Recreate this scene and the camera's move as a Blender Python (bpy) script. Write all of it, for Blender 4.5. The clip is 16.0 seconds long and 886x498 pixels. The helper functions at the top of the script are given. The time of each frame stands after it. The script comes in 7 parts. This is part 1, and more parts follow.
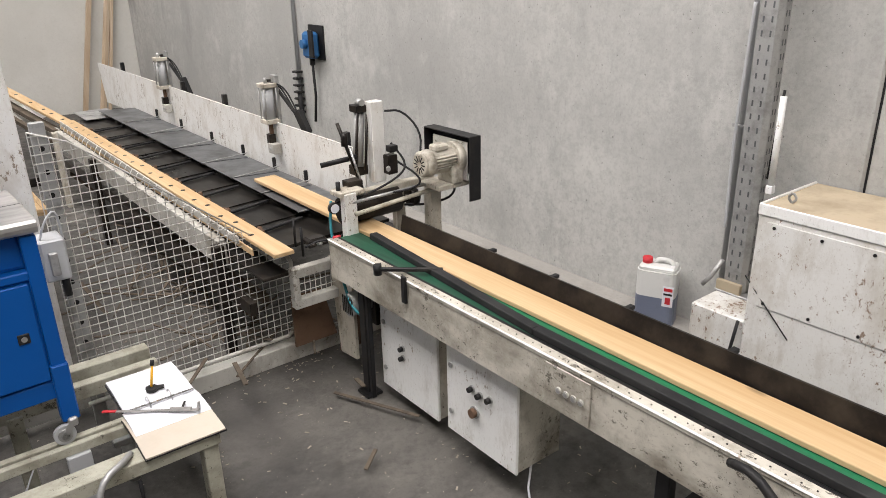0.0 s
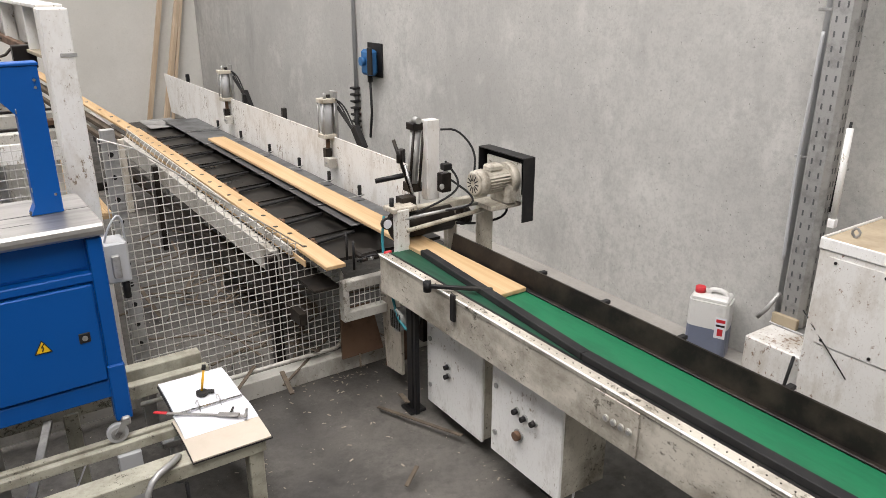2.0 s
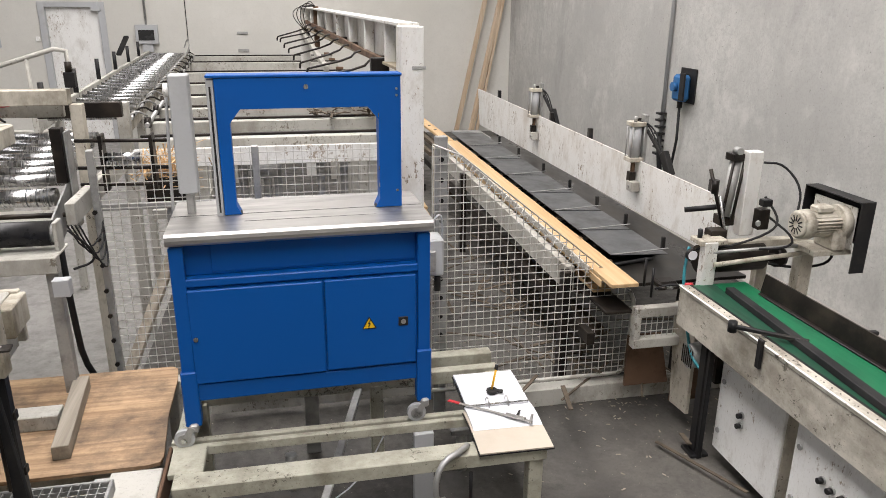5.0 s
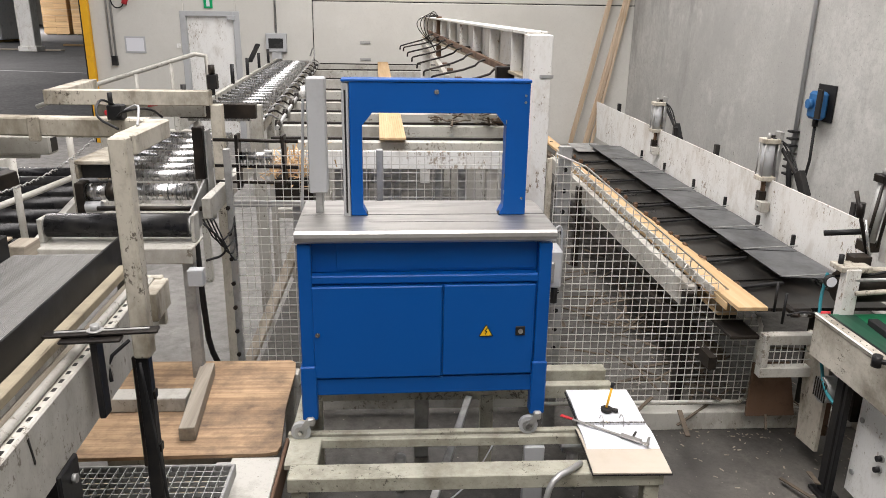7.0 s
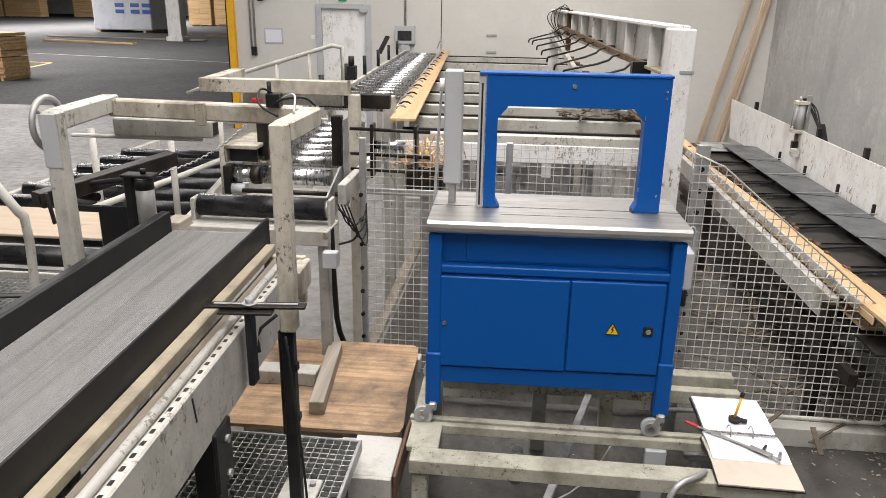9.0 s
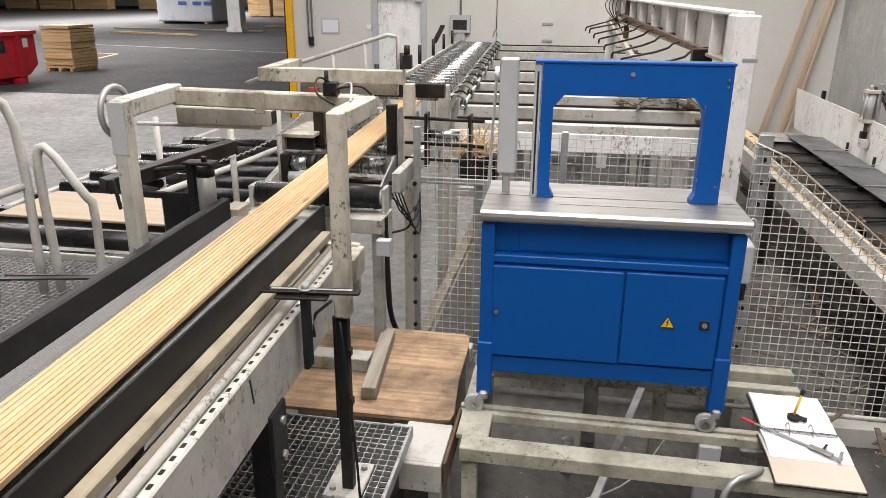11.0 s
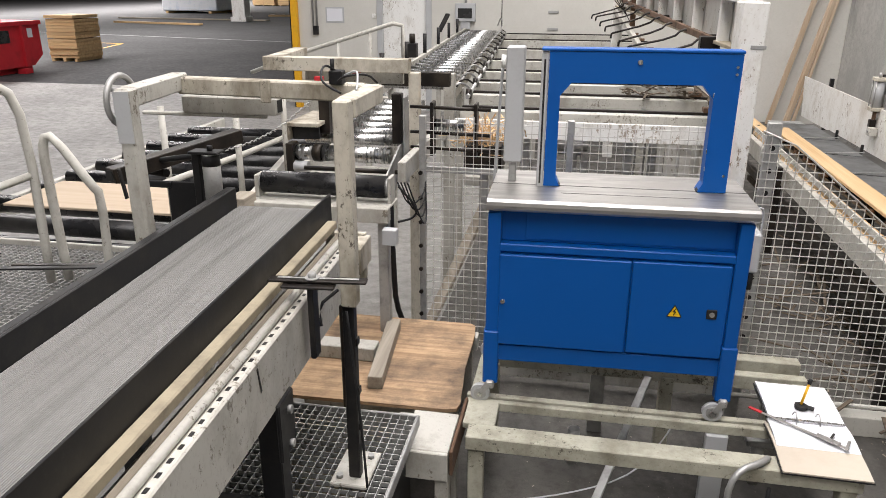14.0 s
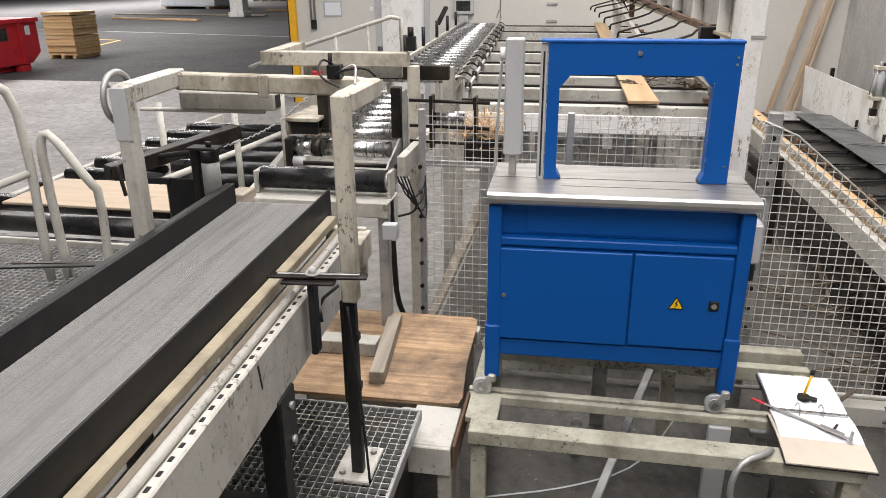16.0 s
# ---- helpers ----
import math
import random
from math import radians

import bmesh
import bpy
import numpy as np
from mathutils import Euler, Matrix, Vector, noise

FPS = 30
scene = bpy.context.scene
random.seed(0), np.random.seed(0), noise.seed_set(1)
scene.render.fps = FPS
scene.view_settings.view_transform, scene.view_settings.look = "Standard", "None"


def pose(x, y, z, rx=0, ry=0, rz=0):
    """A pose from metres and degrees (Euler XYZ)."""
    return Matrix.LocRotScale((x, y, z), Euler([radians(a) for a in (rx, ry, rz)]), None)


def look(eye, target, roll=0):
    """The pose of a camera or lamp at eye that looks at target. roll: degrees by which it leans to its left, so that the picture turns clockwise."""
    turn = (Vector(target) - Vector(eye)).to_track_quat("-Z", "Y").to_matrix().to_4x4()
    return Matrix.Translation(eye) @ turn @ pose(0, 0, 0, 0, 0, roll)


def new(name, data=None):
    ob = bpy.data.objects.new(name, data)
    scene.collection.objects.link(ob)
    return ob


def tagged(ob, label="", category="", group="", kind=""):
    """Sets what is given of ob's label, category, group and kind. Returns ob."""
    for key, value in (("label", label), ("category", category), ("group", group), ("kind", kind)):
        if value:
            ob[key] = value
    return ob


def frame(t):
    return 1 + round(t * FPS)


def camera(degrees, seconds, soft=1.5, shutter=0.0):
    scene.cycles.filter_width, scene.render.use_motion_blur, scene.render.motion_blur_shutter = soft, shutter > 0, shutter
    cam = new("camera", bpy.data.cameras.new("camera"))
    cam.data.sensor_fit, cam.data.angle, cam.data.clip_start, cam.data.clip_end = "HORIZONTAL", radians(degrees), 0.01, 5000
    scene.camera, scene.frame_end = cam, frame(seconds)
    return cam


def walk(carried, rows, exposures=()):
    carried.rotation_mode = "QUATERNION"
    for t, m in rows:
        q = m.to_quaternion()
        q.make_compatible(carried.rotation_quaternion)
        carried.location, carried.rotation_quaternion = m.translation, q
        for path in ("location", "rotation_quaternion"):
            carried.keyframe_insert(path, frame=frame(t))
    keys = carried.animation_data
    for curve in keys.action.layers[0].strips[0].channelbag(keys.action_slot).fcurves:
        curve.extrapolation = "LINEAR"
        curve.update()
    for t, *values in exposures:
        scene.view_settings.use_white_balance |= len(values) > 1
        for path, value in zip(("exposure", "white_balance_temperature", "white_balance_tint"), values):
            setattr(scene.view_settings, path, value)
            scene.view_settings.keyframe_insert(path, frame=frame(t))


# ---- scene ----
cam = camera(62.5, 16.0, soft=0.45)
PATH = [
    (0, (0.41, 0.342, 2.445), (1.551, 1.81, 1.71), -1.3),
    (0.5, (0.407, 0.341, 2.443), (1.549, 1.817, 1.725), -1.0),
    (1, (0.402, 0.336, 2.446), (1.533, 1.827, 1.741), -0.7),
    (1.5, (0.394, 0.348, 2.446), (1.499, 1.864, 1.752), -0.3),
    (2, (0.385, 0.351, 2.449), (1.436, 1.908, 1.763), -0.1),
    (2.5, (0.359, 0.359, 2.455), (1.329, 1.971, 1.776), 0.1),
    (3, (0.322, 0.377, 2.456), (1.188, 2.05, 1.784), 0.2),
    (3.5, (0.285, 0.384, 2.456), (1.027, 2.118, 1.794), 0.4),
    (4, (0.258, 0.374, 2.46), (0.869, 2.162, 1.805), 0.2),
    (4.5, (0.233, 0.378, 2.455), (0.723, 2.206, 1.808), 0.3),
    (7, (0.128, 0.417, 2.42), (0.242, 2.319, 1.813), 0.9),
    (7.5, (0.105, 0.397, 2.42), (0.147, 2.302, 1.81), 1.0),
    (8, (0.079, 0.391, 2.42), (0.043, 2.294, 1.804), 1.1),
    (8.5, (0.056, 0.384, 2.422), (-0.062, 2.281, 1.8), 1.1),
    (9, (0.047, 0.384, 2.423), (-0.143, 2.273, 1.794), 1.0),
    (9.5, (0.039, 0.381, 2.425), (-0.206, 2.261, 1.789), 0.9),
    (12, (0.047, 0.377, 2.417), (-0.294, 2.232, 1.751), 0.2),
    (12.5, (0.045, 0.377, 2.417), (-0.296, 2.231, 1.748), 0.2),
    (13, (0.041, 0.377, 2.417), (-0.3, 2.229, 1.744), 0.2),
    (13.5, (0.038, 0.378, 2.419), (-0.303, 2.228, 1.74), 0.2),
    (14, (0.037, 0.382, 2.415), (-0.304, 2.231, 1.732), 0.2),
    (14.5, (0.038, 0.389, 2.414), (-0.301, 2.237, 1.727), 0.1),
    (15, (0.041, 0.39, 2.418), (-0.299, 2.235, 1.728), -0.1),
    (15.5, (0.04, 0.39, 2.416), (-0.301, 2.234, 1.722), -0.3),
    (16, (0.036, 0.394, 2.413), (-0.306, 2.236, 1.714), -0.4),
]
walk(cam, [(t, look(eye, aim, lean)) for t, eye, aim, lean in PATH])

# ---- world and light ----
world = bpy.data.worlds.new("world")
scene.world = world
world.use_nodes = True
sky = world.node_tree.nodes.new("ShaderNodeTexSky")
sky.sky_type, sky.sun_disc = "NISHITA", False
sky.sun_elevation, sky.sun_rotation = radians(45), radians(200)
world.node_tree.links.new(sky.outputs[0], world.node_tree.nodes["Background"].inputs[0])
world.node_tree.nodes["Background"].inputs[1].default_value = 0.1
# Unseen overhead area lamps, added and tuned to light the hall from above.
ADDED_ROOF_LIGHTS = [(-0.1, 4.0, 3.6, 17.0), (-12.0, 10.0, 3.0, 24.0), (-22.0, 26.0, 4.0, 28.0), (-45.0, 75.0, 8.0, 60.0)]
LAMP_POWER = (1750, 650, 4800, 26000)
for (lx, ly, lw, ll), power in zip(ADDED_ROOF_LIGHTS, LAMP_POWER):
    lamp = bpy.data.lights.new("skylight_light", "AREA")
    lamp.shape, lamp.size, lamp.size_y, lamp.energy, lamp.color = "RECTANGLE", lw - 0.1, ll - 0.1, power, (1.0, 0.945, 0.92)
    new("skylight_light", lamp).matrix_world = pose(lx, ly, 7.94)
scene.view_settings.exposure = 0.12


# ---- materials ----
def node_mat(name):
    m = bpy.data.materials.new(name)
    m.use_nodes = True
    return m, m.node_tree, m.node_tree.nodes["Principled BSDF"]


def noise_node(nt, scale, detail=4, vec=None, rough=0.55):
    n = nt.nodes.new("ShaderNodeTexNoise")
    n.inputs["Scale"].default_value, n.inputs["Detail"].default_value, n.inputs["Roughness"].default_value = scale, detail, rough
    if vec is not None:
        nt.links.new(vec, n.inputs["Vector"])
    return n


def ramp(nt, src, a, b, ca, cb):
    r = nt.nodes.new("ShaderNodeValToRGB")
    r.color_ramp.elements[0].position, r.color_ramp.elements[1].position = a, b
    r.color_ramp.elements[0].color, r.color_ramp.elements[1].color = (*ca, 1), (*cb, 1)
    nt.links.new(src, r.inputs[0])
    return r


def mix(nt, fac, a, b, mode="MIX"):
    n = nt.nodes.new("ShaderNodeMix")
    n.data_type, n.blend_type = "RGBA", mode
    for sock, v in ((0, fac), (6, a), (7, b)):
        if isinstance(v, (int, float)):
            n.inputs[sock].default_value = v
        elif isinstance(v, tuple):
            n.inputs[sock].default_value = (*v, 1)
        else:
            nt.links.new(v, n.inputs[sock])
    return n.outputs[2]


def coords(nt, stretch=(1, 1, 1)):
    tc = nt.nodes.new("ShaderNodeTexCoord")
    mp = nt.nodes.new("ShaderNodeMapping")
    mp.inputs["Scale"].default_value = stretch
    nt.links.new(tc.outputs["Object"], mp.inputs["Vector"])
    return mp.outputs[0]


def bump(nt, bsdf, src, strength, dist):
    b = nt.nodes.new("ShaderNodeBump")
    b.inputs["Strength"].default_value, b.inputs["Distance"].default_value = strength, dist
    nt.links.new(src, b.inputs["Height"])
    nt.links.new(b.outputs[0], bsdf.inputs["Normal"])


def worn(name, base, dirt, rough=0.5, metal=0.0, scale=3.0, amount=0.5, fine=60.0, stretch=(1, 1, 1), bumps=0.1, chips=None):
    """A surface of one paint or metal with stains at a large scale, fine specks and a little relief."""
    m, nt, b = node_mat(name)
    v = coords(nt, stretch)
    big, small = noise_node(nt, scale, 6, v, 0.65), noise_node(nt, fine, 3, v)
    lo = 0.62 - 0.3 * amount
    c = mix(nt, ramp(nt, big.outputs[0], lo, lo + 0.25, (0, 0, 0), (1, 1, 1)).outputs[0], base, dirt)
    c = mix(nt, ramp(nt, small.outputs[0], 0.55, 0.8, (0, 0, 0), (0.35, 0.35, 0.35)).outputs[0], c, dirt)
    b.inputs["Specular IOR Level"].default_value = 0.25 if max(base) < 0.06 or base[0] < 0.01 else 0.5
    if chips:
        smear = noise_node(nt, 5.0, 9, coords(nt, (1, 1, 0.55)), 0.78)
        c = mix(nt, ramp(nt, smear.outputs[0], 0.5, 0.72, (0, 0, 0), (0.7,) * 3).outputs[0], c, dirt)
        zone = noise_node(nt, 2.2, 3, coords(nt))
        spots = noise_node(nt, 34, 7, v, 0.78)
        near = mix(nt, 0.3, spots.outputs[0], zone.outputs[0])
        c = mix(nt, ramp(nt, near, 0.575, 0.6, (0, 0, 0), (0.9,) * 3).outputs[0], c, chips)
        flecks = noise_node(nt, 120, 2, coords(nt), 0.5)
        c = mix(nt, ramp(nt, flecks.outputs[0], 0.7, 0.73, (0, 0, 0), (0.6,) * 3).outputs[0], c, chips)
    nt.links.new(c, b.inputs["Base Color"])
    nt.links.new(ramp(nt, big.outputs[0], 0.3, 0.7, (rough - 0.08,) * 3, (min(1, rough + 0.15),) * 3).outputs[0], b.inputs["Roughness"])
    b.inputs["Metallic"].default_value = metal
    if bumps:
        bump(nt, b, small.outputs[0], bumps, 0.002)
    return m


def concrete(name, light, dark, streak=0.0):
    m, nt, b = node_mat(name)
    v = coords(nt)
    tall = coords(nt, (1, 1, 0.34))
    a, c, d = noise_node(nt, 0.55, 8, v, 0.6), noise_node(nt, 1.6, 8, tall, 0.65), noise_node(nt, 45, 4, v)
    col = mix(nt, ramp(nt, a.outputs[0], 0.38, 0.62, (0, 0, 0), (1, 1, 1)).outputs[0], light, tuple(0.62 * x + 0.38 * y for x, y in zip(light, dark)))
    e = noise_node(nt, 14, 6, v, 0.8)
    col = mix(nt, ramp(nt, e.outputs[0], 0.44, 0.62, (0, 0, 0), (0.7 * min(1, streak + 0.1),) * 3).outputs[0], col, tuple(0.55 * x + 0.45 * y for x, y in zip(light, dark)))
    pits = noise_node(nt, 38, 3, v, 0.6)
    col = mix(nt, ramp(nt, pits.outputs[0], 0.68, 0.72, (0, 0, 0), (0.8 * min(1, streak),) * 3).outputs[0], col, tuple(0.5 * x for x in dark))
    col = mix(nt, ramp(nt, c.outputs[0], 0.54, 0.78, (0, 0, 0), (0.7 * streak,) * 3).outputs[0], col, dark)
    col = mix(nt, ramp(nt, d.outputs[0], 0.5, 0.8, (0, 0, 0), (0.25,) * 3).outputs[0], col, dark)
    marks = noise_node(nt, 7, 6, coords(nt, (1, 1, 0.45)), 0.75)
    col = mix(nt, ramp(nt, marks.outputs[0], 0.7, 0.74, (0, 0, 0), (0.75 * min(1, streak),) * 3).outputs[0], col, tuple(0.4 * x for x in dark))
    blot = noise_node(nt, 1.1, 9, coords(nt, (1, 1, 0.6)), 0.72)
    col = mix(nt, ramp(nt, blot.outputs[0], 0.52, 0.68, (0, 0, 0), (0.6 * min(1, streak),) * 3).outputs[0], col, tuple(0.5 * x + 0.5 * y for x, y in zip(light, dark)))
    pale = noise_node(nt, 2.3, 8, coords(nt, (1, 1, 0.8)), 0.7)
    col = mix(nt, ramp(nt, pale.outputs[0], 0.56, 0.7, (0, 0, 0), (0.5 * min(1, streak),) * 3).outputs[0], col, tuple(min(0.75, 1.25 * x) for x in light))
    nt.links.new(col, b.inputs["Base Color"])
    b.inputs["Roughness"].default_value = 0.85
    bump(nt, b, mix(nt, 0.5, d.outputs[0], pits.outputs[0]), 0.3, 0.003)
    return m


def floor_mat(name, light, dark, scale=0.7, rough=0.55, speck=(0.45, 0.4, 0.33)):
    m, nt, b = node_mat(name)
    v = coords(nt)
    a, c, s = noise_node(nt, scale, 8, v, 0.68), noise_node(nt, 9, 6, v, 0.7), noise_node(nt, 55, 2, v)
    col = mix(nt, ramp(nt, a.outputs[0], 0.36, 0.64, (0, 0, 0), (1, 1, 1)).outputs[0], dark, light)
    col = mix(nt, ramp(nt, c.outputs[0], 0.45, 0.75, (0, 0, 0), (0.55,) * 3).outputs[0], col, tuple(0.5 * x for x in dark))
    col = mix(nt, ramp(nt, s.outputs[0], 0.74, 0.77, (0, 0, 0), (1,) * 3).outputs[0], col, speck)
    dust = noise_node(nt, 3.1, 10, v, 0.78)
    col = mix(nt, ramp(nt, dust.outputs[0], 0.56, 0.72, (0, 0, 0), (0.7,) * 3).outputs[0], col, tuple(1.35 * x for x in light))
    fine = noise_node(nt, 130, 3, v, 0.6)
    col = mix(nt, ramp(nt, fine.outputs[0], 0.58, 0.68, (0, 0, 0), (0.5,) * 3).outputs[0], col, tuple(0.55 * x for x in dark))
    nt.links.new(col, b.inputs["Base Color"])
    nt.links.new(ramp(nt, c.outputs[0], 0.3, 0.7, (rough - 0.15,) * 3, (rough + 0.2,) * 3).outputs[0], b.inputs["Roughness"])
    bump(nt, b, c.outputs[0], 0.2, 0.004)
    return m


def wood(name, pale, deep, axis=1, scale=1.0, rough=0.6, stain=None):
    m, nt, b = node_mat(name)
    st = [14 * scale] * 3
    st[axis] = 0.5 * scale
    v = coords(nt, tuple(st))
    g, f = noise_node(nt, 1.4, 6, v, 0.6), noise_node(nt, 9, 3, v)
    oi = nt.nodes.new("ShaderNodeObjectInfo")
    col = mix(nt, ramp(nt, g.outputs[0], 0.35, 0.68, (0, 0, 0), (1, 1, 1)).outputs[0], pale, deep)
    col = mix(nt, ramp(nt, f.outputs[0], 0.45, 0.8, (0, 0, 0), (0.4,) * 3).outputs[0], col, deep)
    knots = noise_node(nt, 5, 2, coords(nt, (1.2, 0.5, 1.2) if axis == 1 else (1, 1, 0.5)))
    col = mix(nt, ramp(nt, knots.outputs[0], 0.71, 0.76, (0, 0, 0), (0.8,) * 3).outputs[0], col, tuple(0.45 * x for x in deep))
    if stain:
        sn = noise_node(nt, 3.0, 6, coords(nt), 0.7)
        col = mix(nt, ramp(nt, sn.outputs[0], 0.43, 0.66, (0, 0, 0), (0.9,) * 3).outputs[0], col, stain)
    vary = nt.nodes.new("ShaderNodeMapRange")
    vary.inputs[3].default_value, vary.inputs[4].default_value = 0.8, 1.1
    nt.links.new(oi.outputs["Random"], vary.inputs[0])
    hsv = nt.nodes.new("ShaderNodeHueSaturation")
    nt.links.new(vary.outputs[0], hsv.inputs["Value"])
    nt.links.new(col, hsv.inputs["Color"])
    nt.links.new(hsv.outputs[0], b.inputs["Base Color"])
    b.inputs["Roughness"].default_value = rough
    bump(nt, b, g.outputs[0], 0.15, 0.002)
    return m


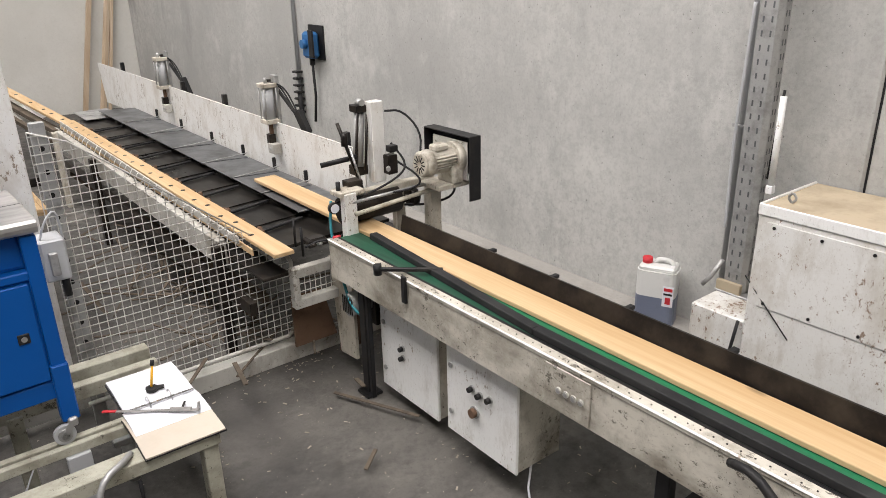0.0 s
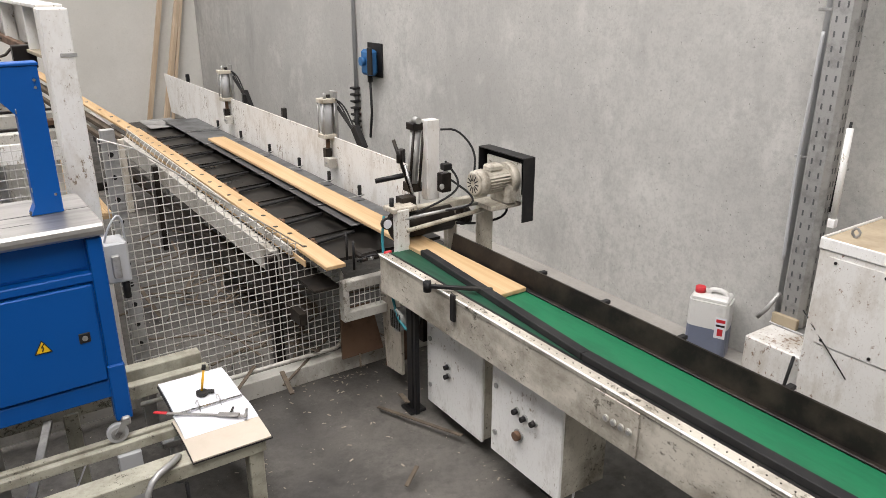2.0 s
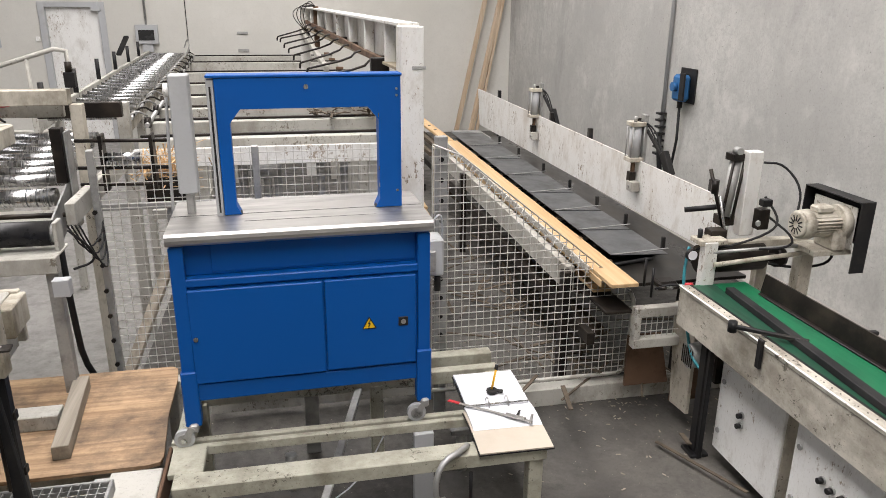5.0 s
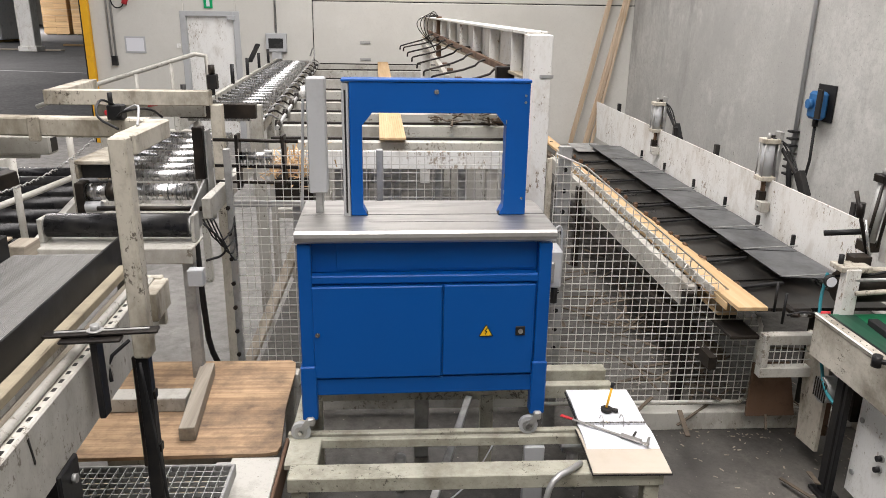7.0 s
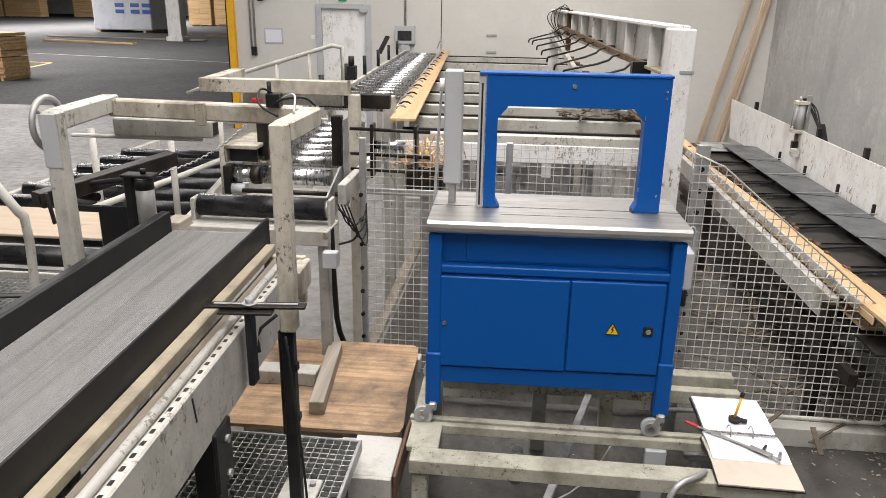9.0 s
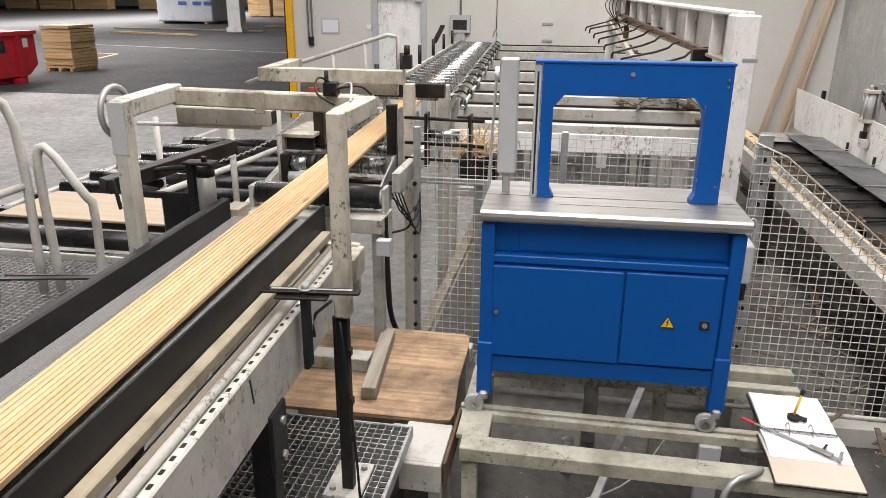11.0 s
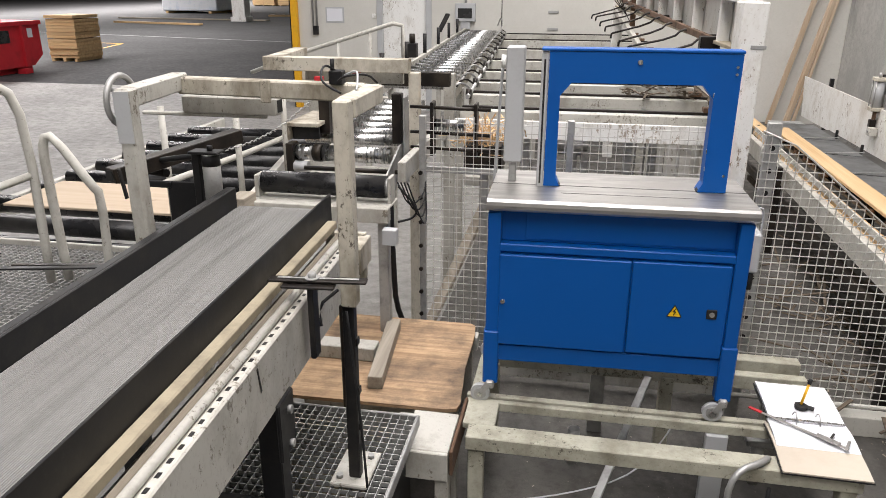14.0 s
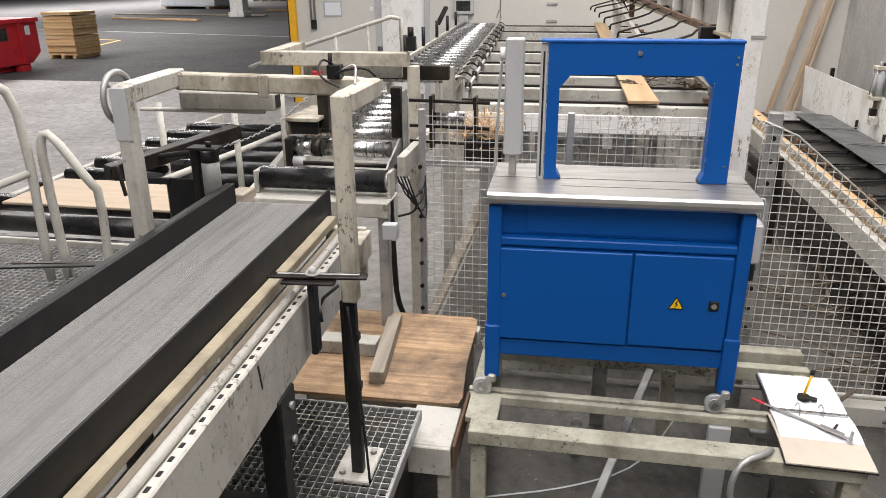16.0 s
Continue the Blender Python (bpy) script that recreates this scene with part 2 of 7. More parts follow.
M = {
    "wall": concrete("grey_concrete", (0.5, 0.495, 0.47), (0.15, 0.15, 0.14), 0.8),
    "wall_plain": concrete("plain_concrete", (0.62, 0.61, 0.57), (0.42, 0.41, 0.37), 0.25),
    "floor_dirty": floor_mat("oily_concrete_floor", (0.115, 0.107, 0.095), (0.03, 0.028, 0.026), 1.1),
    "floor": floor_mat("pale_concrete_floor", (0.31, 0.3, 0.285), (0.2, 0.195, 0.185), 0.5, 0.6, (0.3, 0.29, 0.27)),
    "asphalt": floor_mat("asphalt", (0.066, 0.066, 0.068), (0.04, 0.04, 0.042), 0.4, 0.9, (0.14, 0.14, 0.14)),
    "cream": worn("cream_machine_paint", (0.46, 0.45, 0.41), (0.21, 0.19, 0.155), 0.48, 0, 2.5, 0.4, 70, (1, 1, 0.7), 0.08, (0.14, 0.12, 0.09)),
    "white": worn("dirty_white_paint", (0.71, 0.705, 0.68), (0.42, 0.37, 0.3), 0.45, 0, 2.2, 0.35, 60, (1, 1, 0.5), 0.05, (0.2, 0.15, 0.1)),
    "white_clean": worn("white_cabinet_paint", (0.78, 0.78, 0.76), (0.42, 0.39, 0.34), 0.4, 0, 1.8, 0.25, 80, (1, 1, 0.5), 0.03, (0.3, 0.25, 0.19)),
    "grimy": worn("grimy_cream_paint", (0.52, 0.485, 0.41), (0.15, 0.125, 0.085), 0.6, 0, 4.0, 0.62, 50, (1, 1, 0.6), 0.15, (0.07, 0.055, 0.04)),
    "rail": worn("olive_grey_rail_paint", (0.44, 0.43, 0.35), (0.2, 0.185, 0.14), 0.6, 0, 4.0, 0.6, 60, (1, 1, 1), 0.1, (0.09, 0.08, 0.06)),
    "blue": worn("blue_powder_coat", (0.001, 0.078, 0.33), (0.001, 0.066, 0.28), 0.42, 0, 1.5, 0.3, 300, (1, 1, 1), 0.06),
    "steel": worn("brushed_steel", (0.44, 0.43, 0.415), (0.22, 0.215, 0.205), 0.36, 0.8, 2.5, 0.6, 90, (0.5, 3, 1), 0.05),
    "zinc": worn("zinc_plated_wire", (0.56, 0.55, 0.52), (0.26, 0.24, 0.21), 0.45, 0.25, 6, 0.45, 80),
    "galv": worn("galvanised_steel", (0.4, 0.4, 0.39), (0.22, 0.22, 0.21), 0.5, 0.6, 7, 0.5, 90),
    "chrome": worn("polished_roller_steel", (0.5, 0.5, 0.5), (0.24, 0.235, 0.23), 0.24, 1.0, 5, 0.4, 90, (12, 1, 1), 0.0),
    "black": worn("black_painted_steel", (0.012, 0.012, 0.013), (0.035, 0.032, 0.028), 0.45, 0.0, 4, 0.5, 60),
    "black_oily": worn("oily_dark_steel", (0.012, 0.01, 0.009), (0.04, 0.032, 0.024), 0.38, 0.2, 5, 0.6, 50),
    "rubber": worn("black_rubber", (0.014, 0.014, 0.015), (0.035, 0.035, 0.034), 0.6, 0, 4, 0.5, 40, (1, 1, 1), 0.2),
    "grey_belt": worn("grey_ribbed_belt", (0.2, 0.198, 0.19), (0.12, 0.118, 0.112), 0.42, 0, 3, 0.5, 160, (9, 0.25, 1), 0.3),
    "green_belt": worn("green_belt", (0.01, 0.14, 0.06), (0.006, 0.075, 0.035), 0.4, 0, 2.2, 0.5, 60, (2.5, 0.5, 1), 0.05),
    "dark_belt": worn("dark_green_belt", (0.01, 0.062, 0.034), (0.008, 0.03, 0.018), 0.45, 0, 3, 0.5, 60, (3, 0.4, 1), 0.05),
    "flap": worn("grey_sheet_flap", (0.13, 0.135, 0.14), (0.07, 0.07, 0.068), 0.4, 0.5, 3, 0.5, 60),
    "pine": wood("fresh_pine", (0.54, 0.39, 0.225), (0.43, 0.28, 0.135)),
    "pine_up": wood("fresh_pine_upright", (0.6, 0.49, 0.37), (0.47, 0.34, 0.22), 2),
    "pine_groove": wood("pine_groove_floor", (0.5, 0.33, 0.15), (0.4, 0.23, 0.09)),
    "ply": wood("weathered_plywood", (0.5, 0.34, 0.2), (0.24, 0.15, 0.085), 0, 1.6, 0.8, (0.1, 0.07, 0.048)),
    "pale_ply": wood("pale_plywood", (0.55, 0.45, 0.34), (0.46, 0.36, 0.26), 0, 0.8, 0.75),
    "greywood": wood("weathered_timber", (0.4, 0.355, 0.29), (0.22, 0.19, 0.15), 1, 1.0, 0.8),
    "lumber": wood("stacked_lumber", (0.6, 0.42, 0.22), (0.42, 0.26, 0.12), 0, 0.6, 0.7),
    "switch_blue": worn("faded_blue_plastic", (0.02, 0.12, 0.3), (0.02, 0.08, 0.2), 0.5, 0, 8, 0.4, 60),
    "gloss_rubber": worn("glossy_black_rubber", (0.012, 0.012, 0.013), (0.05, 0.048, 0.044), 0.25, 0, 4, 0.4, 40, (1, 1, 1), 0.05),
    "tray": worn("dusty_belt_return", (0.2, 0.175, 0.135), (0.1, 0.085, 0.065), 0.6, 0, 4, 0.5, 90, (8, 0.3, 1), 0.3),
    "dusty_strip": worn("sawdust_strip", (0.3, 0.26, 0.185), (0.18, 0.155, 0.115), 0.85, 0, 6, 0.5, 60, (1, 1, 1), 0.4),
    "oily_frame": worn("oil_stained_frame_paint", (0.53, 0.5, 0.43), (0.14, 0.12, 0.09), 0.55, 0, 3.0, 0.58, 50, (1, 0.6, 1), 0.15, (0.06, 0.05, 0.035)),
    "footing": concrete("dusty_footing", (0.36, 0.345, 0.32), (0.17, 0.16, 0.145), 0.6),
    "paper": worn("white_paper", (0.68, 0.69, 0.73), (0.6, 0.61, 0.65), 0.7, 0, 3, 0.2, 200, (1, 1, 1), 0.0),
    "card": worn("cream_cardboard", (0.5, 0.44, 0.365), (0.45, 0.39, 0.31), 0.7, 0, 4, 0.3, 100, (1, 1, 1), 0.0),
    "red": worn("red_paint", (0.5, 0.02, 0.03), (0.3, 0.02, 0.025), 0.45, 0, 2, 0.4, 60),
    "yellow": worn("yellow_paint", (0.75, 0.4, 0.01), (0.5, 0.26, 0.02), 0.45, 0, 3, 0.3, 60),
    "plastic_can": worn("translucent_white_plastic", (0.62, 0.62, 0.6), (0.45, 0.45, 0.43), 0.4, 0, 6, 0.3, 90),
    "plastic_full": worn("plastic_over_blue_liquid", (0.14, 0.16, 0.22), (0.1, 0.11, 0.15), 0.35, 0, 6, 0.3, 90),
    "grey_box": worn("light_grey_enclosure", (0.42, 0.43, 0.44), (0.33, 0.33, 0.33), 0.45, 0, 4, 0.3, 80),
    "teal": worn("teal_hose", (0.02, 0.2, 0.24), (0.02, 0.1, 0.12), 0.4),
    "motor": worn("greasy_motor_paint", (0.5, 0.47, 0.4), (0.2, 0.17, 0.13), 0.5, 0.1, 12, 0.55, 60),
    "dust": worn("wood_dust_heap", (0.36, 0.3, 0.21), (0.24, 0.2, 0.15), 0.9, 0, 6, 0.5, 40, (1, 1, 1), 0.4),
    "rust": worn("rusty_steel", (0.13, 0.075, 0.045), (0.06, 0.035, 0.02), 0.8, 0.1, 6, 0.5, 50),
    "green_sign": worn("green_sign", (0.0, 0.33, 0.12), (0.0, 0.28, 0.1), 0.5),
    "screen": worn("dark_screen", (0.03, 0.03, 0.03), (0.05, 0.05, 0.05), 0.25),
    "wrap": worn("white_plastic_wrap", (0.66, 0.68, 0.72), (0.45, 0.52, 0.62), 0.3, 0, 1.5, 0.4, 20),
    "ink_blue": worn("blue_print", (0.05, 0.12, 0.4), (0.05, 0.1, 0.35), 0.5),
    "bark": worn("dusty_bark", (0.1, 0.078, 0.055), (0.05, 0.04, 0.03), 0.9, 0, 8, 0.5, 40),
    "spatter": worn("spattered_white_paint", (0.66, 0.655, 0.63), (0.4, 0.36, 0.3), 0.5, 0, 2.5, 0.4, 90, (1, 1, 0.6), 0.05, (0.17, 0.1, 0.055)),
    "lid": worn("sawdust_covered_board", (0.46, 0.38, 0.27), (0.32, 0.26, 0.18), 0.85, 0, 3, 0.5, 30),
    "dusty_black": worn("dusty_black_sheet", (0.012, 0.011, 0.01), (0.05, 0.044, 0.037), 0.3, 0.3, 4, 0.45, 40, (1, 0.4, 1)),
    "roof": worn("grey_roof_sheet", (0.3, 0.3, 0.3), (0.2, 0.2, 0.2), 0.6, 0, 1, 0.3, 30),
}


# ---- mesh helpers ----
def bm_new():
    return bmesh.new()


def box(bm, x0, x1, y0, y1, z0, z1, b=0.004):
    """A box with chamfered edges."""
    lo, hi = (min(x0, x1), min(y0, y1), min(z0, z1)), (max(x0, x1), max(y0, y1), max(z0, z1))
    b = min(b, *(0.3 * (h - l) for l, h in zip(lo, hi)))
    vs = {}
    for sx in (0, 1):
        for sy in (0, 1):
            for sz in (0, 1):
                s = (sx, sy, sz)
                for ax in range(3):
                    p = [(hi[i] if s[i] else lo[i]) if i == ax else ((hi[i] - b) if s[i] else (lo[i] + b)) for i in range(3)]
                    vs[s, ax] = bm.verts.new(p)
    def face(keys):
        bm.faces.new([vs[k] for k in keys])
    for ax in range(3):
        u, w = (ax + 1) % 3, (ax + 2) % 3
        for side in (0, 1):
            ring = []
            for a, c in ((0, 0), (1, 0), (1, 1), (0, 1)):
                s = [0, 0, 0]
                s[ax], s[u], s[w] = side, a, c
                ring.append((tuple(s), ax))
            face(ring if side else ring[::-1])
        for a in (0, 1):
            for c in (0, 1):
                s0, s1 = [0, 0, 0], [0, 0, 0]
                s0[ax], s1[ax] = 0, 1
                s0[u] = s1[u] = a
                s0[w] = s1[w] = c
                ring = [(tuple(s0), u), (tuple(s1), u), (tuple(s1), w), (tuple(s0), w)]
                face(ring if a != c else ring[::-1])
    for s in [(i, j, k) for i in (0, 1) for j in (0, 1) for k in (0, 1)]:
        ring = [(s, 0), (s, 1), (s, 2)]
        face(ring if sum(s) % 2 else ring[::-1])
    return bm


def bar(bm, p, q, w, h, b=0.003, roll=0.0):
    """A rectangular bar from p to q: w across (level), h high."""
    p, q = Vector(p), Vector(q)
    tmp = bm_new()
    d = q - p
    box(tmp, -w / 2, w / 2, 0, d.length, -h / 2, h / 2, b)
    m = d.normalized().to_track_quat("Y", "Z").to_matrix().to_4x4()
    merge(bm, tmp, Matrix.Translation(p) @ m @ Matrix.Rotation(roll, 4, "Y"))
    return bm


def merge(bm, src, m=Matrix()):
    vmap = [bm.verts.new(m @ v.co) for v in src.verts]
    src.verts.index_update()
    for f in src.faces:
        nf = bm.faces.new([vmap[v.index] for v in f.verts])
        nf.smooth = f.smooth
    src.free()


def rod(bm, p, q, r, n=10, r2=None):
    """A round bar from p to q."""
    p, q = Vector(p), Vector(q)
    d = (q - p).normalized()
    u = d.orthogonal().normalized()
    w = d.cross(u)
    rings = []
    for c, rr in ((p, r), (q, r if r2 is None else r2)):
        rings.append([bm.verts.new(c + rr * (math.cos(2 * math.pi * i / n) * u + math.sin(2 * math.pi * i / n) * w)) for i in range(n)])
    for i in range(n):
        f = bm.faces.new((rings[0][i], rings[0][(i + 1) % n], rings[1][(i + 1) % n], rings[1][i]))
        f.smooth = n > 5
    bm.faces.new(rings[0][::-1])
    bm.faces.new(rings[1])
    return bm


def tube(bm, pts, r, n=8, rounds=0):
    """A pipe along points, its corners rounded by a few cuts."""
    pts = [Vector(p) for p in pts]
    for _ in range(rounds):
        out = [pts[0]]
        for a, b2 in zip(pts, pts[1:]):
            out += [a.lerp(b2, 0.25), a.lerp(b2, 0.75)]
        pts = out + [pts[-1]]
    rings, u = [], None
    for i, p in enumerate(pts):
        d = ((pts[min(i + 1, len(pts) - 1)] - p).normalized() + (p - pts[max(i - 1, 0)]).normalized()).normalized()
        u = d.orthogonal().normalized() if u is None else (u - d * u.dot(d)).normalized()
        w = d.cross(u)
        rings.append([bm.verts.new(p + r * (math.cos(2 * math.pi * k / n) * u + math.sin(2 * math.pi * k / n) * w)) for k in range(n)])
    for a, b2 in zip(rings, rings[1:]):
        for k in range(n):
            bm.faces.new((a[k], a[(k + 1) % n], b2[(k + 1) % n], b2[k])).smooth = True
    bm.faces.new(rings[0][::-1])
    bm.faces.new(rings[-1])
    return bm


def prism(bm, pts, axis, a, b2):
    """A flat shape of (u, v) corners pushed from a to b2 along an axis."""
    def place(u, v, t):
        return {"x": (t, u, v), "y": (u, t, v), "z": (u, v, t)}[axis]
    lo, hi = [bm.verts.new(place(u, v, a)) for u, v in pts], [bm.verts.new(place(u, v, b2)) for u, v in pts]
    bm.faces.new(lo[::-1])
    bm.faces.new(hi)
    for i in range(len(pts)):
        j = (i + 1) % len(pts)
        bm.faces.new((lo[i], lo[j], hi[j], hi[i]))
    bmesh.ops.recalc_face_normals(bm, faces=bm.faces)
    return bm


def mesh_of(name, bm, material, shift=None):
    if shift:
        for v in bm.verts:
            v.co -= shift
    me = bpy.data.meshes.new(name)
    bm.to_mesh(me)
    bm.free()
    me.materials.append(material)
    return me


def thing(name, x, y, z, label, category, group="", kind=""):
    ob = new(name)
    ob.location = (x, y, z)
    ob.empty_display_size = 0.1
    return tagged(ob, label, category, group, kind)


def world_place(ob):
    p = Vector(ob.location)
    while ob.parent:
        ob = ob.parent
        p += Vector(ob.location)
    return p


def part(name, bm, material, parent, label=""):
    """One mesh object under a thing or a part; the bmesh is in the place's own metres."""
    ob = new(name, mesh_of(name, bm, M[material] if isinstance(material, str) else material, world_place(parent)))
    ob.parent = parent
    return tagged(ob, label)


def solo(name, bm, material, label, category="", kind="", group=""):
    """A thing that is one mesh; its origin is at its base."""
    vs = [v.co for v in bm.verts]
    base = Vector(((min(v.x for v in vs) + max(v.x for v in vs)) / 2, (min(v.y for v in vs) + max(v.y for v in vs)) / 2, min(v.z for v in vs)))
    ob = new(name, mesh_of(name, bm, M[material], base))
    ob.location = base
    return tagged(ob, label, category, group, kind)


def B(*a, **k):
    return box(bm_new(), *a, **k)


def R(*a, **k):
    return rod(bm_new(), *a, **k)


def T(*a, **k):
    return tube(bm_new(), *a, **k)


def BAR(*a, **k):
    return bar(bm_new(), *a, **k)

# ---- large structure ----
XA, YB = 4.6, 14.9          # inner faces of the side wall and the end wall
M_warn = worn("hazard_yellow", (0.85, 0.55, 0.01), (0.75, 0.45, 0.01), 0.45)


def shell():
    solo("ground", B(-120, 60, 17.2, 160, -0.3, -0.006, b=0.001), "asphalt", "dark asphalt hall floor with pale lines", kind="structure")
    solo("floor", B(-120, -0.9, -9, 17.2, -0.3, 0, b=0.001), "floor", "pale worn concrete floor", kind="structure")
    solo("floor_dirty", B(-0.9, XA, -9, 17.2, -0.3, 0, b=0.001), "floor_dirty", "dark oily concrete floor with wood chips", kind="structure")
    wall = new("wall_side", None)
    tagged(wall, "stained grey precast concrete wall panels", kind="structure")
    ys = [-9.0, 1.95, 8.47, YB + 0.3]
    for a, b2 in zip(ys, ys[1:]):
        part("panel", B(XA, XA + 0.25, a + 0.008, b2 - 0.008, -0.3, 8.0, b=0.012), "wall", wall)
    part("joint", B(XA + 0.02, XA + 0.2, -9, YB + 0.3, -0.3, 8.0), "rubber", wall)
    end = new("wall_end", None)
    tagged(end, "plain grey concrete wall with a door", kind="structure")
    part("panel", B(-5.6, -3.9, YB, YB + 0.25, -0.3, 8, b=0.012), "wall_plain", end)
    part("panel", B(-2.95, -1.53, YB, YB + 0.25, -0.3, 8, b=0.012), "wall_plain", end)
    part("panel", B(-3.9, -2.95, YB, YB + 0.25, 2.42, 8, b=0.012), "wall_plain", end)
    part("panel", B(-1.515, XA, YB, YB + 0.25, -0.3, 2.655, b=0.012), "wall_plain", end)
    part("panel", B(-1.515, XA, YB, YB + 0.25, 2.67, 8, b=0.012), "wall_plain", end)
    part("joint", B(-1.7, XA, YB + 0.03, YB + 0.2, -0.3, 8), "rubber", end)
    kerb = B(4.25, XA, 1.2, 14.7, 0, 0.05, b=0.01)
    solo("wall_footing", kerb, "footing", "dusty pale concrete footing along the wall", kind="structure")
    # Wall behind the camera is never in view; added to enclose the hall.
    solo("wall_back", B(-120, 60, -9.25, -9, -0.3, 8), "wall_plain", "unseen plain concrete wall added behind the camera", kind="structure")
    solo("wall_far", B(-120, 60, 140, 140.3, -0.3, 8), "wall_plain", "distant hall wall", kind="structure")
    solo("wall_west", B(-110.3, -110, -9, 140, -0.3, 8), "wall_plain", "distant hall wall", kind="structure")
    # Unseen roof added to close the hall; its grey keeps bounce light low.
    roof = bm_new()
    xs = sorted({-120.0, 60.0} | {e for x, y, w, l in ADDED_ROOF_LIGHTS for e in (x - w / 2, x + w / 2)})
    for a, b2 in zip(xs, xs[1:]):
        hole = next(((y - l / 2, y + l / 2) for x, y, w, l in ADDED_ROOF_LIGHTS if x - w / 2 <= (a + b2) / 2 <= x + w / 2), None)
        for c, d in ((-9.0, hole[0]), (hole[1], 140.0)) if hole else ((-9.0, 140.0),):
            if d > c:
                box(roof, a, b2, c, d, 8.0, 8.2, b=0.001)
    solo("ceiling", roof, "roof", "unseen grey sheet roof added over the hall, with lamp openings", kind="structure")
    lines = bm_new()
    bar(lines, (-60, 43.1, -0.004), (-9, 30.9, -0.004), 0.14, 0.004, b=0.0005)
    solo("floor_marking", lines, "roof", "pale painted floor lines", kind="structure")
    marks = bm_new()
    bar(marks, (-18.2, 25.9, -0.004), (-19.1, 29.3, -0.004), 0.12, 0.004, b=0.0005)
    bar(marks, (-22.5, 29.9, -0.004), (-19.1, 29.3, -0.004), 0.12, 0.004, b=0.0005)
    solo("floor_marking", marks, "yellow", "yellow painted floor lines", kind="structure")


def door_and_wall_fittings():
    d = new("door_1")
    tagged(d, "pale grey steel fire door, closed", kind="structure")
    part("door_leaf", B(-3.86, -2.99, YB + 0.05, YB + 0.1, 0, 2.36), "white_clean", d)
    for x0, x1, z0, z1 in ((-3.97, -3.86, 0, 2.45), (-2.99, -2.88, 0, 2.45), (-3.86, -2.99, 2.36, 2.45)):
        part("door_frame", B(x0, x1, YB - 0.03, YB + 0.12, z0, z1), "grey_box", d)
    part("door_closer", B(-3.1, -2.94, YB - 0.06, YB + 0.02, 2.3, 2.38), "grey_box", d)
    s = thing("exit_sign", -3.43, YB - 0.03, 2.5, "green emergency exit sign with a white doorway symbol", "sign")
    part("plate", B(-3.51, -3.35, YB - 0.03, YB - 0.005, 2.5, 2.68), "green_sign", s)
    part("symbol", B(-3.46, -3.4, YB - 0.034, YB - 0.031, 2.53, 2.64), "paper", s)
    n = thing("notice", -4.83, YB, 1.7, "white paper notice in a grey frame on the wall", "notice")
    part("frame", B(-5.02, -4.64, YB - 0.015, YB - 0.002, 1.68, 1.98), "grey_box", n)
    part("sheet", B(-4.99, -4.67, YB - 0.02, YB - 0.016, 1.71, 1.95), "paper", n)
    y = thing("corner_guard", -5.62, YB, 0, "yellow steel corner guard on the wall's end", "guard")
    part("upright", B(-5.72, -5.6, YB - 0.1, YB + 0.02, 0, 5.0), "yellow", y)
    part("edge", B(-5.76, -5.72, YB - 0.06, YB + 0.25, 0, 5.0), "black", y)
    for x, z1 in ((-5.28, 1.62), (-5.2, 1.62)):
        solo("conduit", R((x, YB - 0.03, z1), (x, YB - 0.03, 6), 0.018), "galv", "thin grey cable pipe on the wall", "pipe", group="pipes on the end wall")
    c = thing("wall_socket", -5.24, YB, 1.45, "small black switch box below the pipes", "switch")
    part("housing", B(-5.28, -5.18, YB - 0.07, YB, 1.45, 1.62), "black", c)
    k = thing("red_plug", -4.95, YB, 2.55, "red industrial plug hanging on a cable", "plug")
    part("cable", T([(-5.2, YB - 0.05, 2.75), (-5.15, YB - 0.08, 2.5), (-5.0, YB - 0.08, 2.47), (-4.93, YB - 0.05, 2.6)], 0.012, rounds=2), "rubber", k)
    part("plug", R((-4.94, YB - 0.06, 2.55), (-4.9, YB - 0.06, 2.68), 0.05), "red", k)
    s2 = thing("light_switch", -4.02, YB, 1.8, "small white switch beside the door", "switch")
    part("plate", B(-4.07, -4.0, YB - 0.02, YB, 1.78, 1.86), "white_clean", s2)
    e = thing("display_unit", -2.2, YB, 1.7, "grey wall unit with a dark display", "display")
    part("housing", B(-2.4, -2.02, YB - 0.1, YB, 1.74, 2.07), "grey_box", e)
    part("screen", B(-2.35, -2.08, YB - 0.106, YB - 0.101, 1.8, 1.98), "screen", e)
    part("conduit", R((-2.21, YB - 0.03, 2.07), (-2.21, YB - 0.03, 6), 0.02), "galv", e)
    part("gland", B(-2.3, -2.12, YB - 0.08, YB, 1.6, 1.74), "grey_box", e)
    for z in (1.93, 1.62):
        solo("wall_anchor", B(-0.65, -0.45, YB - 0.02, YB + 0.01, z - 0.03, z + 0.02), "galv", "steel lifting anchor set in the concrete", "anchor", group="anchors")
    # side wall: pipe, blue switch, post
    w = thing("wall_switch", XA, 8.1, 1.5, "blue rotary switch box on the wall", "switch")
    part("back_plate", B(XA - 0.02, XA - 0.002, 7.8, 8.14, 1.42, 1.8, b=0.008), "black", w)
    part("housing", B(XA - 0.14, XA - 0.02, 7.88, 8.1, 1.44, 1.73, b=0.03), "switch_blue", w)
    part("cover", B(XA - 0.16, XA - 0.139, 7.8, 7.9, 1.46, 1.76, b=0.01), "black", w)
    part("knob", R((XA - 0.14, 8.0, 1.6), (XA - 0.19, 8.0, 1.6), 0.05, n=14), "switch_blue", w)
